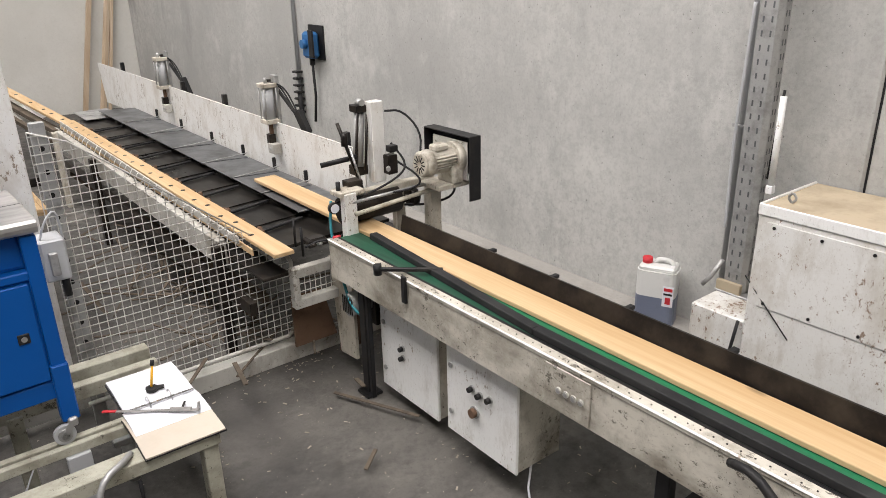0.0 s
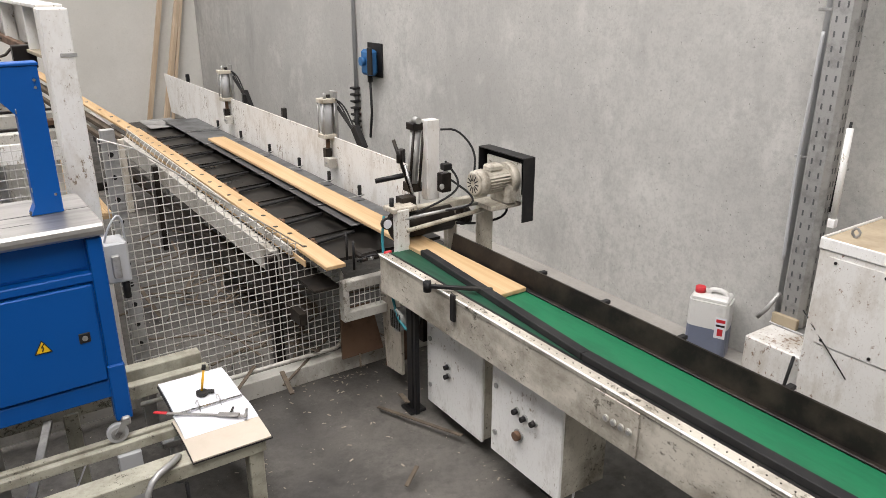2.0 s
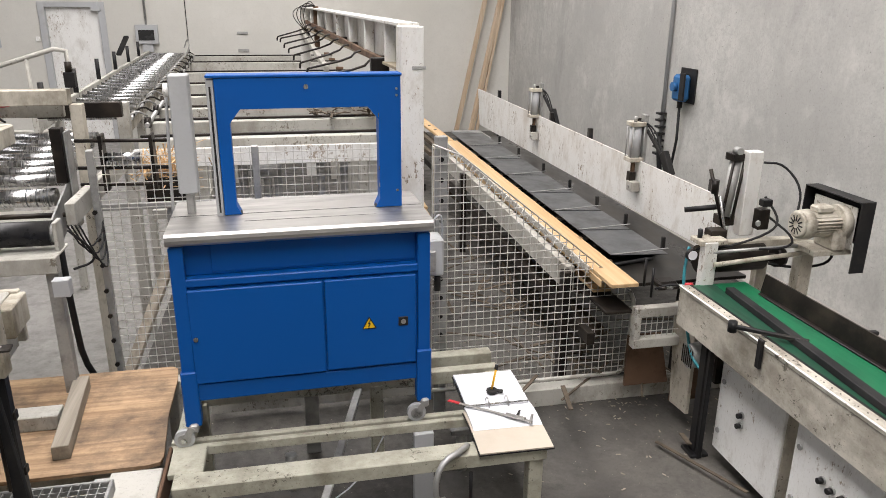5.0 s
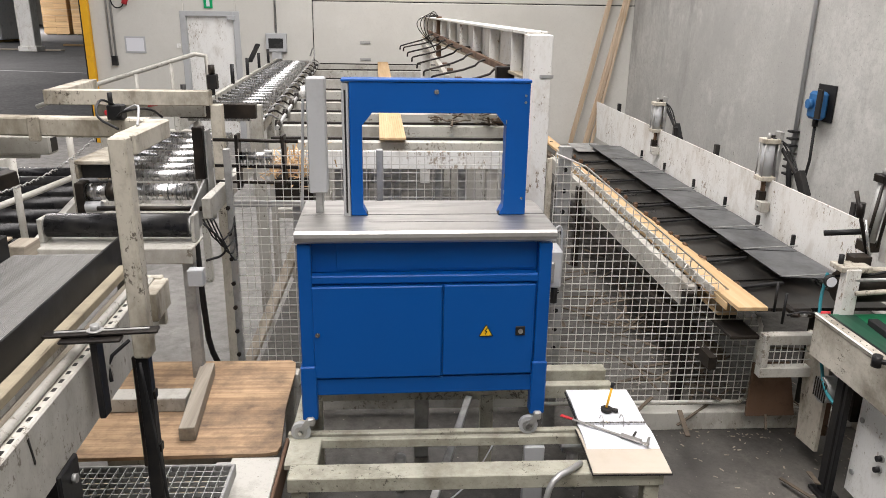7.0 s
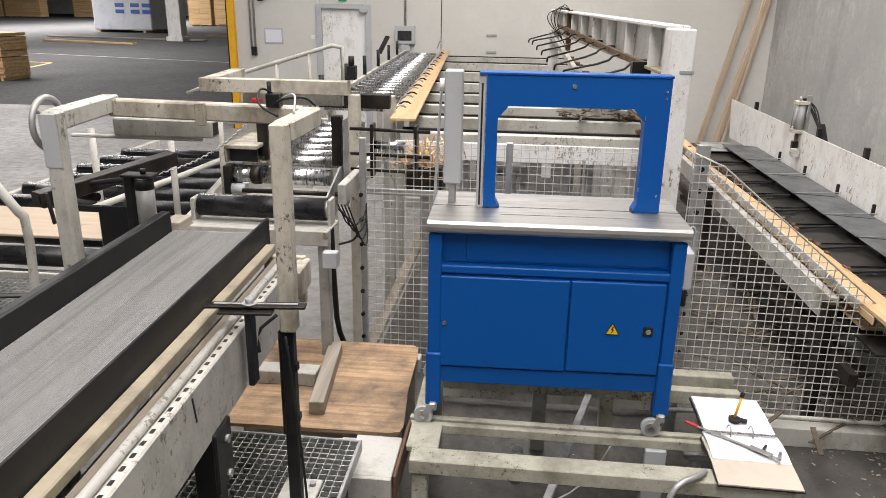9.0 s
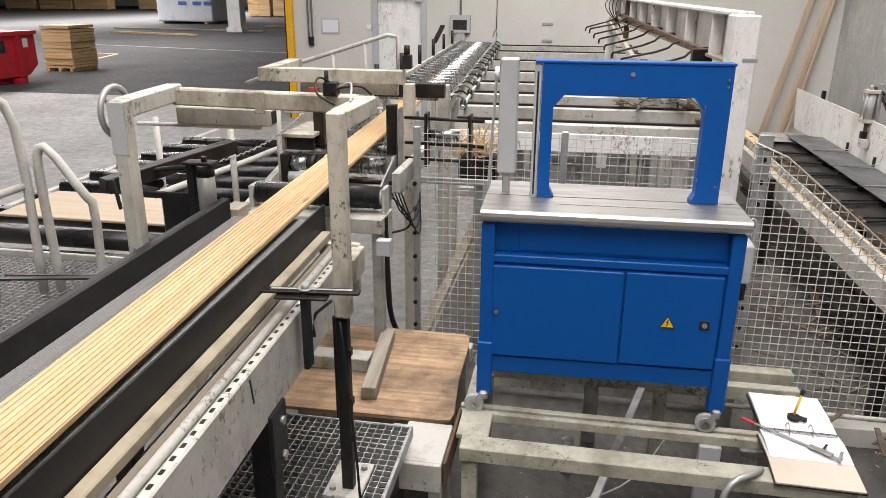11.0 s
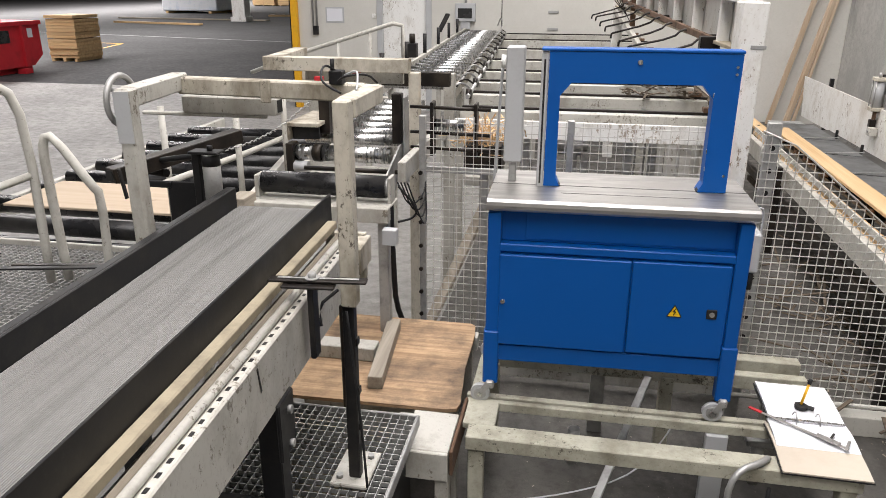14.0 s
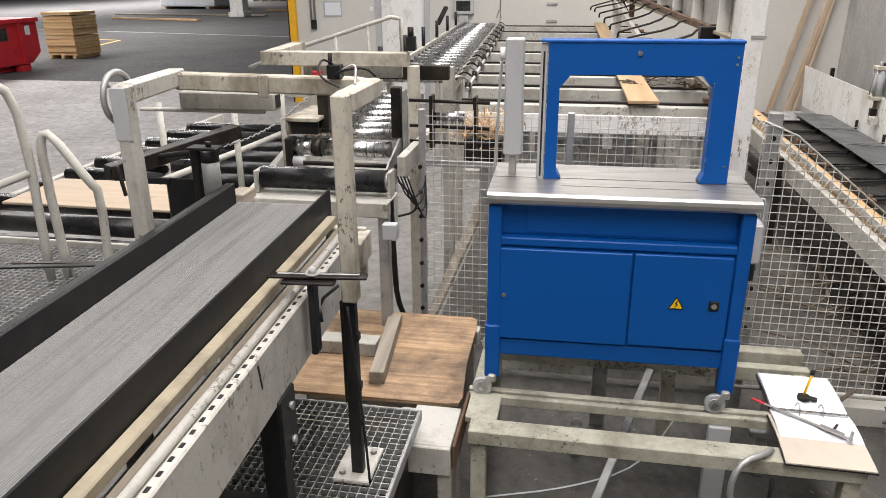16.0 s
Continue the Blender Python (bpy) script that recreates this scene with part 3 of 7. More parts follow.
    part("gland", R((XA - 0.07, 8.0, 1.36), (XA - 0.07, 8.0, 1.44), 0.03), "black", w)
    part("cable", T([(XA - 0.07, 8.0, 1.38), (XA - 0.05, 8.02, 1.0), (XA - 0.06, 8.06, 0.7)], 0.016), "rubber", w)
    p = thing("cable_pipe", XA, 8.42, 0.4, "grey cable pipe up the wall", "pipe")
    part("pipe", R((XA - 0.03, 8.44, 1.0), (XA - 0.03, 8.44, 7.9), 0.022), "grey_box", p)
    part("hose", T([(XA - 0.05, 8.42, 1.0), (XA - 0.07, 8.38, 0.85), (XA - 0.05, 8.3, 0.4)], 0.03), "rubber", p)
    rng = random.Random(4)
    for i in range(7):
        part("clip", B(XA - 0.1, XA - 0.003, 8.38, 8.48, 0.75 + 0.08 * i, 0.775 + 0.08 * i), "black", p)


def rack_column():
    c = thing("rack_post", 4.34, 2.45, 0.5, "perforated grey steel rack post with cables, beside the white cabinet", "post")
    web = bm_new()
    prism(web, [(4.30, 2.42), (4.30, 2.52), (4.33, 2.545), (4.39, 2.545), (4.39, 2.54), (4.333, 2.54), (4.305, 2.517), (4.305, 2.423), (4.333, 2.40), (4.39, 2.40), (4.39, 2.395), (4.33, 2.395)], "z", 0.52, 8.0)
    part("upright", web, "galv", c)
    holes = bm_new()
    for i in range(98):
        z = 0.6 + 0.075 * i
        for y in (2.445, 2.495):
            box(holes, 4.2985, 4.2997, y - 0.005, y + 0.005, z, z + 0.032, b=0.0003)
        for x in (4.345, 4.372):
            box(holes, x - 0.005, x + 0.005, 2.3935, 2.3947, z + 0.03, z + 0.062, b=0.0003)
    tagged(part("punched_hole", holes, "flap", c), kind="stuff")
    part("pipe", R((4.4, 2.585, 0.5), (4.4, 2.585, 8), 0.03), "grey_box", c)
    for z in (1.5, 2.3, 3.1):
        part("pipe_clip", B(4.37, 4.46, 2.555, 2.645, z, z + 0.02), "galv", c)
    part("cable", T([(4.33, 2.57, 2.2), (4.32, 2.58, 1.7), (4.34, 2.6, 1.45), (4.33, 2.58, 0.9)], 0.01, rounds=2), "grey_box", c)
    part("white_tube", R((4.32, 2.33, 1.22), (4.32, 2.33, 1.72), 0.018), "white_clean", c)
    part("tube_end", B(4.30, 4.34, 2.31, 2.35, 1.17, 1.22), "white_clean", c)
    part("tube_cable", T([(4.34, 2.34, 1.75), (4.33, 2.35, 1.5), (4.33, 2.36, 1.25)], 0.008), "rubber", c)
    part("foot", B(4.27, 4.45, 2.34, 2.57, 0.5, 0.515), "galv", c)
    part("foot_bracket", B(4.27, 4.3, 2.4, 2.56, 0.515, 0.58), "dust", c)
    part("strut", T([(4.3, 2.55, 0.7), (4.27, 2.6, 0.58), (4.25, 2.64, 0.52)], 0.014), "galv", c)


def white_cabinet():
    """The boxy white enclosure beside the wall."""
    c = thing("machine_enclosure", 4.35, 1.6, 0, "white spattered steel enclosure with a dusty wooden lid", "enclosure")
    part("body", B(3.98, 4.58, 0.2, 2.2, 0.02, 1.2, b=0.01), "spatter", c)
    part("skirt", B(4.02, 4.4, 2.2, 2.56, 0.0, 0.5, b=0.01), "spatter", c)
    part("lid", B(3.985, 4.575, 0.2, 2.19, 1.203, 1.212, b=0.003), "lid", c, "dusty tan top")
    part("lid_rim", B(3.972, 3.985, 0.2, 2.2, 1.16, 1.222, b=0.004), "white_clean", c)
    part("lid_rim", B(3.985, 4.58, 2.19, 2.203, 1.17, 1.222, b=0.004), "white_clean", c)
    part("access_panel", B(3.974, 3.9795, 1.05, 2.14, 0.645, 1.13, b=0.002), "spatter", c)
    for y in (1.1, 1.35, 1.6, 1.85, 2.1):
        for z in (0.67, 1.105):
            part("screw", R((3.974, y, z), (3.969, y, z), 0.009, n=8), "black", c)
    part("eye_bolt", T([(4.12, 2.1, 1.212), (4.12, 2.075, 1.24), (4.12, 2.1, 1.27), (4.12, 2.125, 1.24), (4.12, 2.1, 1.212)], 0.007, rounds=1), "galv", c)
    part("stay_rod", R((3.99, 2.23, 0.79), (3.955, 1.93, 0.52), 0.0035), "black", c)
    part("cable", T([(4.0, 2.24, 0.5), (3.985, 2.26, 0.3), (3.99, 2.27, 0.02)], 0.01), "rubber", c)


def jerrycan():
    j = thing("jerrycan", 4.285, 3.167, 0.05, "translucent plastic jerrycan half full of bluish liquid, red cap", "canister")
    y1 = 3.167
    def shell_of(grow, z0, z1):
        pts = []
        for cx, cy, a0 in ((4.43, y1 - 0.045, 0), (4.33, y1 - 0.045, 90), (4.33, y1 - 0.225, 180), (4.43, y1 - 0.225, 270)):
            pts += [(cx + (0.045 + grow) * math.cos(radians(a0 + k)), cy + (0.045 + grow) * math.sin(radians(a0 + k))) for k in (0, 30, 60, 90)]
        return prism(bm_new(), pts, "z", z0, z1)
    part("body", shell_of(0.0, 0.05, 0.44), "plastic_can", j)
    part("filled_part", shell_of(0.0012, 0.052, 0.255), "plastic_full", j, "lower part filled with blue-grey liquid")
    part("shoulder", B(4.298, 4.462, y1 - 0.258, y1 - 0.012, 0.43, 0.475, b=0.022), "plastic_can", j)
    part("handle", T([(4.38, y1 - 0.11, 0.465), (4.38, y1 - 0.12, 0.505), (4.38, y1 - 0.21, 0.505), (4.38, y1 - 0.235, 0.465)], 0.017, rounds=2), "plastic_can", j)
    part("cap", R((4.37, y1 - 0.055, 0.468), (4.37, y1 - 0.055, 0.512), 0.034, n=18), "red", j)
    part("neck", R((4.37, y1 - 0.055, 0.455), (4.37, y1 - 0.055, 0.47), 0.04, n=18), "plastic_can", j)
    lb = part("label", B(4.2825, 4.2848, y1 - 0.262, y1 - 0.19, 0.2, 0.35, b=0.0008), "paper", j)
    part("print_bar", B(4.2805, 4.2822, y1 - 0.255, y1 - 0.197, 0.315, 0.338, b=0.0005), "red", lb)
    part("print_bar", B(4.2805, 4.2822, y1 - 0.255, y1 - 0.197, 0.285, 0.3, b=0.0005), "black", lb)
    part("print_bar", B(4.2805, 4.2822, y1 - 0.245, y1 - 0.21, 0.22, 0.27, b=0.0005), "red", lb)
    j.rotation_euler.z = radians(24)


# ---- green conveyor ----
def green_conveyor():
    c = thing("belt_conveyor", 2.55, 1.5, 0, "cream outfeed belt conveyor with a green belt, grimy with oil", "conveyor")
    part("side_frame", B(2.33, 2.37, -8.0, 3.9, 0.71, 0.925), "oily_frame", c)
    part("frame_cap", B(2.325, 2.39, -8.0, 3.9, 0.925, 0.943), "oily_frame", c)
    # White strip painted as the bright reflection along the cap's edge.
    part("cap_edge", B(2.322, 2.334, -8.0, 3.9, 0.943, 0.947, b=0.001), "white_clean", c)
    part("belt_joint", B(2.388, 2.402, -8.0, 3.9, 0.935, 0.944, b=0.001), "black", c)
    part("side_frame", B(2.86, 2.9, -8.0, 3.9, 0.71, 0.93), "oily_frame", c)
    part("belt", B(2.4, 2.74, -8.0, 3.9, 0.9, 0.938, b=0.002), "green_belt", c, "green conveyor belt")
    # Darker green strip on the belt beside the middle guide.
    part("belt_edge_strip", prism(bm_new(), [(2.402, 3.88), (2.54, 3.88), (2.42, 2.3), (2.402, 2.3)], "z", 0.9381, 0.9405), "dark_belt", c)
    part("middle_guide", BAR((2.545, 3.75, 0.958), (2.43, 2.3, 0.958), 0.05, 0.036), "rubber", c)
    part("middle_guide", BAR((2.43, 2.3, 0.958), (2.425, -8.0, 0.958), 0.05, 0.036), "rubber", c)
    part("back_guard", prism(bm_new(), [(2.715, 0.935), (2.728, 0.935), (2.74, 1.04), (2.78, 0.97), (2.785, 0.972), (2.745, 1.05), (2.735, 1.05)], "y", -8.0, 3.72), "black_oily", c, "black side guard")
    # Black strip widens the guide, standing in for its shadow on the belt.
    part("guide_foot", BAR((2.575, 3.72, 0.942), (2.46, 2.3, 0.942), 0.03, 0.008), "black_oily", c)
    part("guard_lip", B(2.69, 2.715, -8.0, 3.7, 0.939, 0.95), "black_oily", c)
    for y in (3.0, 2.55, 2.1, 1.6):
        part("guard_bracket", B(2.775, 2.84, y, y + 0.03, 1.0, 1.02), "black", c)
    # row of rivets along the cap
    rv = bm_new()
    for i in range(70):
        y = 3.85 - 0.05 * i
        rod(rv, (2.36, y, 0.942), (2.36, y, 0.9455), 0.0035, n=6)
    tagged(part("rivet_row", rv, "black_oily", c), kind="stuff")
    part("arm", BAR((2.28, 3.28, 0.97), (2.52, 3.06, 0.97), 0.022, 0.02), "black", c)
    part("arm_clamp", B(2.31, 2.328, 3.11, 3.145, 0.82, 0.97), "black", c)
    part("arm_knob", R((2.27, 3.29, 0.94), (2.27, 3.29, 0.995), 0.022), "black", c)
    part("seam_cover", B(2.322, 2.329, 1.9, 2.14, 0.72, 0.92), "oily_frame", c)
    for i in range(4):
        pb = part("push_button", R((2.322, 2.06 - 0.04 * i, 0.82), (2.314, 2.06 - 0.04 * i, 0.82), 0.015, n=12), "cream", c)
        part("button_core", R((2.314, 2.06 - 0.04 * i, 0.82), (2.312, 2.06 - 0.04 * i, 0.82), 0.01, n=10), "galv", pb)
    for y in (3.62, 1.55, -1.2):
        leg = bm_new()
        box(leg, 2.37, 2.42, y, y + 0.06, 0.02, 0.72)
        part("leg", leg, "black", c)
        part("leg_foot", B(2.34, 2.45, y - 0.03, y + 0.09, 0, 0.02), "black", c)
        part("leg", B(2.8, 2.85, y, y + 0.06, 0.0, 0.72), "black", c)
    part("cross_bar", B(2.42, 2.8, 1.56, 1.6, 0.4, 0.45), "black", c)
    part("clamp_lever", T([(2.3, 1.3, 0.93), (2.26, 1.2, 0.97), (2.25, 1.1, 0.9), (2.27, 1.0, 0.85)], 0.016, rounds=1), "black", c)


def control_cabinet(y0, y1, z0, z1, x0, deep, knobs, label):
    c = thing("control_cabinet", x0 + deep / 2, (y0 + y1) / 2, z0, label, "control cabinet", group="control cabinets under the conveyor")
    part("body", B(x0 + 0.02, x0 + deep, y0, y1, z0, z1, b=0.006), "oily_frame", c)
    part("door", B(x0, x0 + 0.018, y0 - 0.004, y1 + 0.004, z0 - 0.004, z1 + 0.004, b=0.005), "white_clean", c)
    for z in (z0 + 0.12, z1 - 0.12):
        part("lock", R((x0, y1 - 0.035, z), (x0 - 0.008, y1 - 0.035, z), 0.015, n=8), "galv", c)
    for y, z, r, m in knobs:
        k = part("knob", R((x0, y, z), (x0 - 0.03, y, z), r, n=14), m, c)
        part("knob_ring", R((x0, y, z), (x0 - 0.008, y, z), r * 1.35, n=14), "galv", k)
    part("hanger", B(x0 + 0.06, x0 + 0.12, (y0 + y1) / 2 - 0.03, (y0 + y1) / 2 + 0.03, z1, 0.72), "black", c)
    return c


def cabinets():
    control_cabinet(3.03, 3.56, 0.1, 0.64, 2.44, 0.25, [(3.34, 0.42, 0.014, "black"), (3.34, 0.36, 0.014, "black")], "white steel control cabinet with two knobs")
    c = control_cabinet(2.37, 2.88, 0.17, 0.68, 2.39, 0.3, [(2.68, 0.5, 0.014, "black"), (2.62, 0.49, 0.014, "black"), (2.55, 0.5, 0.014, "black"), (2.66, 0.375, 0.024, "rust")], "white grimy control cabinet with three knobs and a stop button")
    part("cable", T([(2.5, 2.62, 0.17), (2.48, 2.6, 0.06), (2.5, 2.5, 0.05), (2.55, 2.48, 0.17)], 0.01, rounds=1), "rubber", c)
    part("cable", T([(2.55, 2.42, 0.17), (2.45, 2.35, 0.02), (2.4, 2.2, 0.006)], 0.006, rounds=1), "paper", c)


def roller_press():
    """The feed-roller frame between conveyor and deck, with its motor."""
    r = thing("feed_roller_unit", 2.85, 3.95, 0.4, "grimy white feed roller frame with motor, cylinder and hoses", "machine")
    part("post", B(2.455, 2.535, 3.89, 3.95, 0.57, 1.19), "white", r)
    part("post", B(3.06, 3.14, 3.86, 3.94, 0.0, 1.14), "grimy", r)
    part("post", B(3.0, 3.07, 4.16, 4.22, 0.4, 1.1), "grimy", r)
    part("top_beam", B(2.6, 3.2, 4.0, 4.06, 1.1, 1.15), "grimy", r)
    part("post_cap", B(2.43, 2.6, 3.9, 4.02, 1.17, 1.2), "grimy", r)
    part("tie_bar", R((2.5, 3.86, 1.07), (3.12, 3.84, 1.12), 0.014), "grimy", r)
    part("tie_bar", R((2.5, 3.9, 1.13), (3.0, 3.84, 1.16), 0.01), "galv", r)
    part("press_roller", R((2.5, 4.02, 1.05), (2.9, 4.02, 1.05), 0.085, n=20), "black_oily", r, "dark rubber feed roller")
    part("shaft", R((2.9, 4.02, 1.03), (3.08, 4.02, 1.03), 0.025), "black_oily", r)
    part("bearing", R((3.0, 4.02, 1.03), (3.05, 4.02, 1.03), 0.06, n=14), "black_oily", r)
    part("column", B(2.8, 2.89, 4.1, 4.17, 1.15, 1.655), "white", r)
    part("cylinder", R((2.72, 4.16, 1.26), (2.78, 4.2, 1.6), 0.034, n=14), "galv", r)
    part("cylinder_rail", R((2.68, 4.12, 1.24), (2.74, 4.16, 1.6), 0.009, n=8), "black_oily", r)
    part("cylinder_rail", R((2.75, 4.12, 1.24), (2.81, 4.16, 1.6), 0.009, n=8), "black_oily", r)
    part("cylinder_head", B(2.73, 2.82, 4.15, 4.24, 1.59, 1.635), "black_oily", r)
    part("cylinder_eye", R((2.77, 4.15, 1.65), (2.77, 4.2, 1.65), 0.022, n=12), "galv", r)
    part("cylinder_base", B(2.7, 2.79, 4.15, 4.24, 1.2, 1.26), "black_oily", r)
    part("hand_lever", R((2.48, 4.2, 1.3), (2.68, 4.1, 1.34), 0.016), "black", r)
    part("gauge_post", R((2.66, 4.05, 1.2), (2.57, 4.12, 1.56), 0.011), "black_oily", r)
    part("gauge_post", R((2.6, 4.1, 1.42), (2.6, 4.1, 1.5), 0.022, n=8), "black_oily", r)
    part("gauge_post", R((2.66, 4.0, 1.12), (2.6, 4.04, 1.42), 0.008), "chrome", r)
    part("valve", B(2.83, 2.9, 3.98, 4.04, 1.22, 1.34), "black_oily", r)
    part("valve_top", B(2.84, 2.9, 3.97, 4.02, 1.36, 1.4), "black", r)
    part("valve_stem", R((2.87, 4.0, 1.33), (2.87, 4.0, 1.37), 0.015, n=8), "galv", r)
    part("valve_knob", R((2.82, 3.97, 1.27), (2.8, 3.94, 1.27), 0.014, n=8), "galv", r)
    part("switch_body", B(2.54, 2.64, 3.98, 4.06, 1.18, 1.23), "black_oily", r)
    # motor along x
    mo = part("motor_body", R((2.98, 3.76, 1.315), (3.14, 3.76, 1.315), 0.062, n=20), "motor", r, "finned greasy electric motor")
    for k in range(22):
        a = 2 * math.pi * k / 22
        part("fin", BAR((2.975, 3.76 + 0.068 * math.cos(a), 1.315 + 0.068 * math.sin(a)), (3.14, 3.76 + 0.068 * math.cos(a), 1.315 + 0.068 * math.sin(a)), 0.005, 0.02, b=0.001, roll=math.pi / 2 - a), "motor", mo)
    cowl = part("fan_cowl", R((2.915, 3.76, 1.315), (2.975, 3.76, 1.315), 0.079, n=24, r2=0.084), "motor", r)
    part("cowl_edge", R((2.903, 3.76, 1.315), (2.915, 3.76, 1.315), 0.066, n=24, r2=0.079), "motor", cowl)
    for k in range(12):
        a = 2 * math.pi * k / 12
        part("grille_slot", BAR((2.902, 3.76 + 0.02 * math.cos(a), 1.315 + 0.02 * math.sin(a)), (2.902, 3.76 + 0.055 * math.cos(a), 1.315 + 0.055 * math.sin(a)), 0.003, 0.007, b=0.0005), "black", cowl)
    part("terminal_box", B(3.0, 3.1, 3.72, 3.8, 1.38, 1.42, b=0.01), "motor", r)
    part("motor_flange", R((3.14, 3.76, 1.315), (3.19, 3.76, 1.315), 0.1, n=24), "motor", r)
    part("gear_case", B(3.1, 3.19, 3.68, 3.86, 1.16, 1.3, b=0.02), "motor", r)
    part("motor_plate", B(3.0, 3.24, 3.7, 3.9, 1.14, 1.17), "grimy", r)
    g = bm_new()
    prism(g, [(3.62, 1.06), (3.7, 1.06), (3.7, 1.2), (4.06, 1.2), (4.06, 1.455), (3.62, 1.455)], "x", 3.25, 3.256)
    box(g, 3.17, 3.26, 3.62, 4.06, 1.455, 1.462, b=0.002)
    box(g, 3.17, 3.26, 3.612, 3.62, 1.06, 1.462, b=0.002)
    box(g, 3.17, 3.256, 4.06, 4.067, 1.2, 1.462, b=0.002)
    part("drive_cover", g, "black", r, "black sheet drive cover")
    part("cover_back", B(3.19, 3.2, 3.66, 4.0, 1.18, 1.42), "cream", r)
    for pts, rr, m in (([(2.45, 4.05, 1.12), (2.4, 4.0, 0.95), (2.4, 3.9, 0.7), (2.36, 3.75, 0.55), (2.4, 3.6, 0.5)], 0.009, "teal"),
                       ([(2.9, 4.05, 1.4), (2.95, 3.95, 1.28), (2.85, 3.9, 1.22), (2.6, 3.95, 1.13), (2.46, 4.0, 1.12)], 0.007, "rubber"),
                       ([(2.93, 4.15, 1.58), (3.03, 4.1, 1.58), (3.1, 4.0, 1.45), (3.05, 3.95, 1.3)], 0.007, "rubber"),
                       ([(2.9, 4.02, 1.3), (2.99, 3.85, 1.2), (2.9, 3.8, 1.16), (2.7, 3.9, 1.14)], 0.007, "rubber"),
                       ([(3.12, 3.7, 1.2), (3.2, 3.8, 1.05), (3.1, 3.95, 0.98), (2.95, 4.0, 1.0)], 0.008, "rubber")):
        part("hose", T(pts, rr, rounds=2), m, r)
    part("pressure_gauge", R((2.42, 3.98, 1.1), (2.42, 3.955, 1.1), 0.035, n=14), "black", r)
    part("gauge_glass", R((2.42, 3.954, 1.1), (2.42, 3.951, 1.1), 0.028, n=14), "paper", r)
    part("gauge_valve", R((2.46, 3.97, 1.17), (2.46, 3.97, 1.25), 0.014), "black", r)
    gm = part("gear_motor", R((2.37, 3.8, 0.545), (2.5, 3.8, 0.545), 0.072, n=20), "galv", r, "small ribbed gear motor")
    for k in range(6):
        part("cooling_rib", BAR((2.366, 3.75 + 0.02 * k, 0.49), (2.366, 3.75 + 0.02 * k, 0.6), 0.004, 0.008, b=0.001), "black_oily", gm)
    part("base_plate", prism(bm_new(), [(3.86, 0.12), (4.05, 0.1), (4.12, 0.75), (3.86, 0.8)], "x", 2.44, 2.46), "grimy", r)
    part("inner_plate", prism(bm_new(), [(2.44, 0.1), (2.62, 0.1), (2.62, 0.6), (2.5, 0.75)], "y", 4.05, 4.07), "rust", r)
    part("side_bracket", B(2.5, 2.62, 3.7, 3.9, 0.4, 0.7), "black_oily", r)
    part("lower_post", B(2.37, 2.4, 3.58, 3.61, 0.0, 0.75), "black", r)


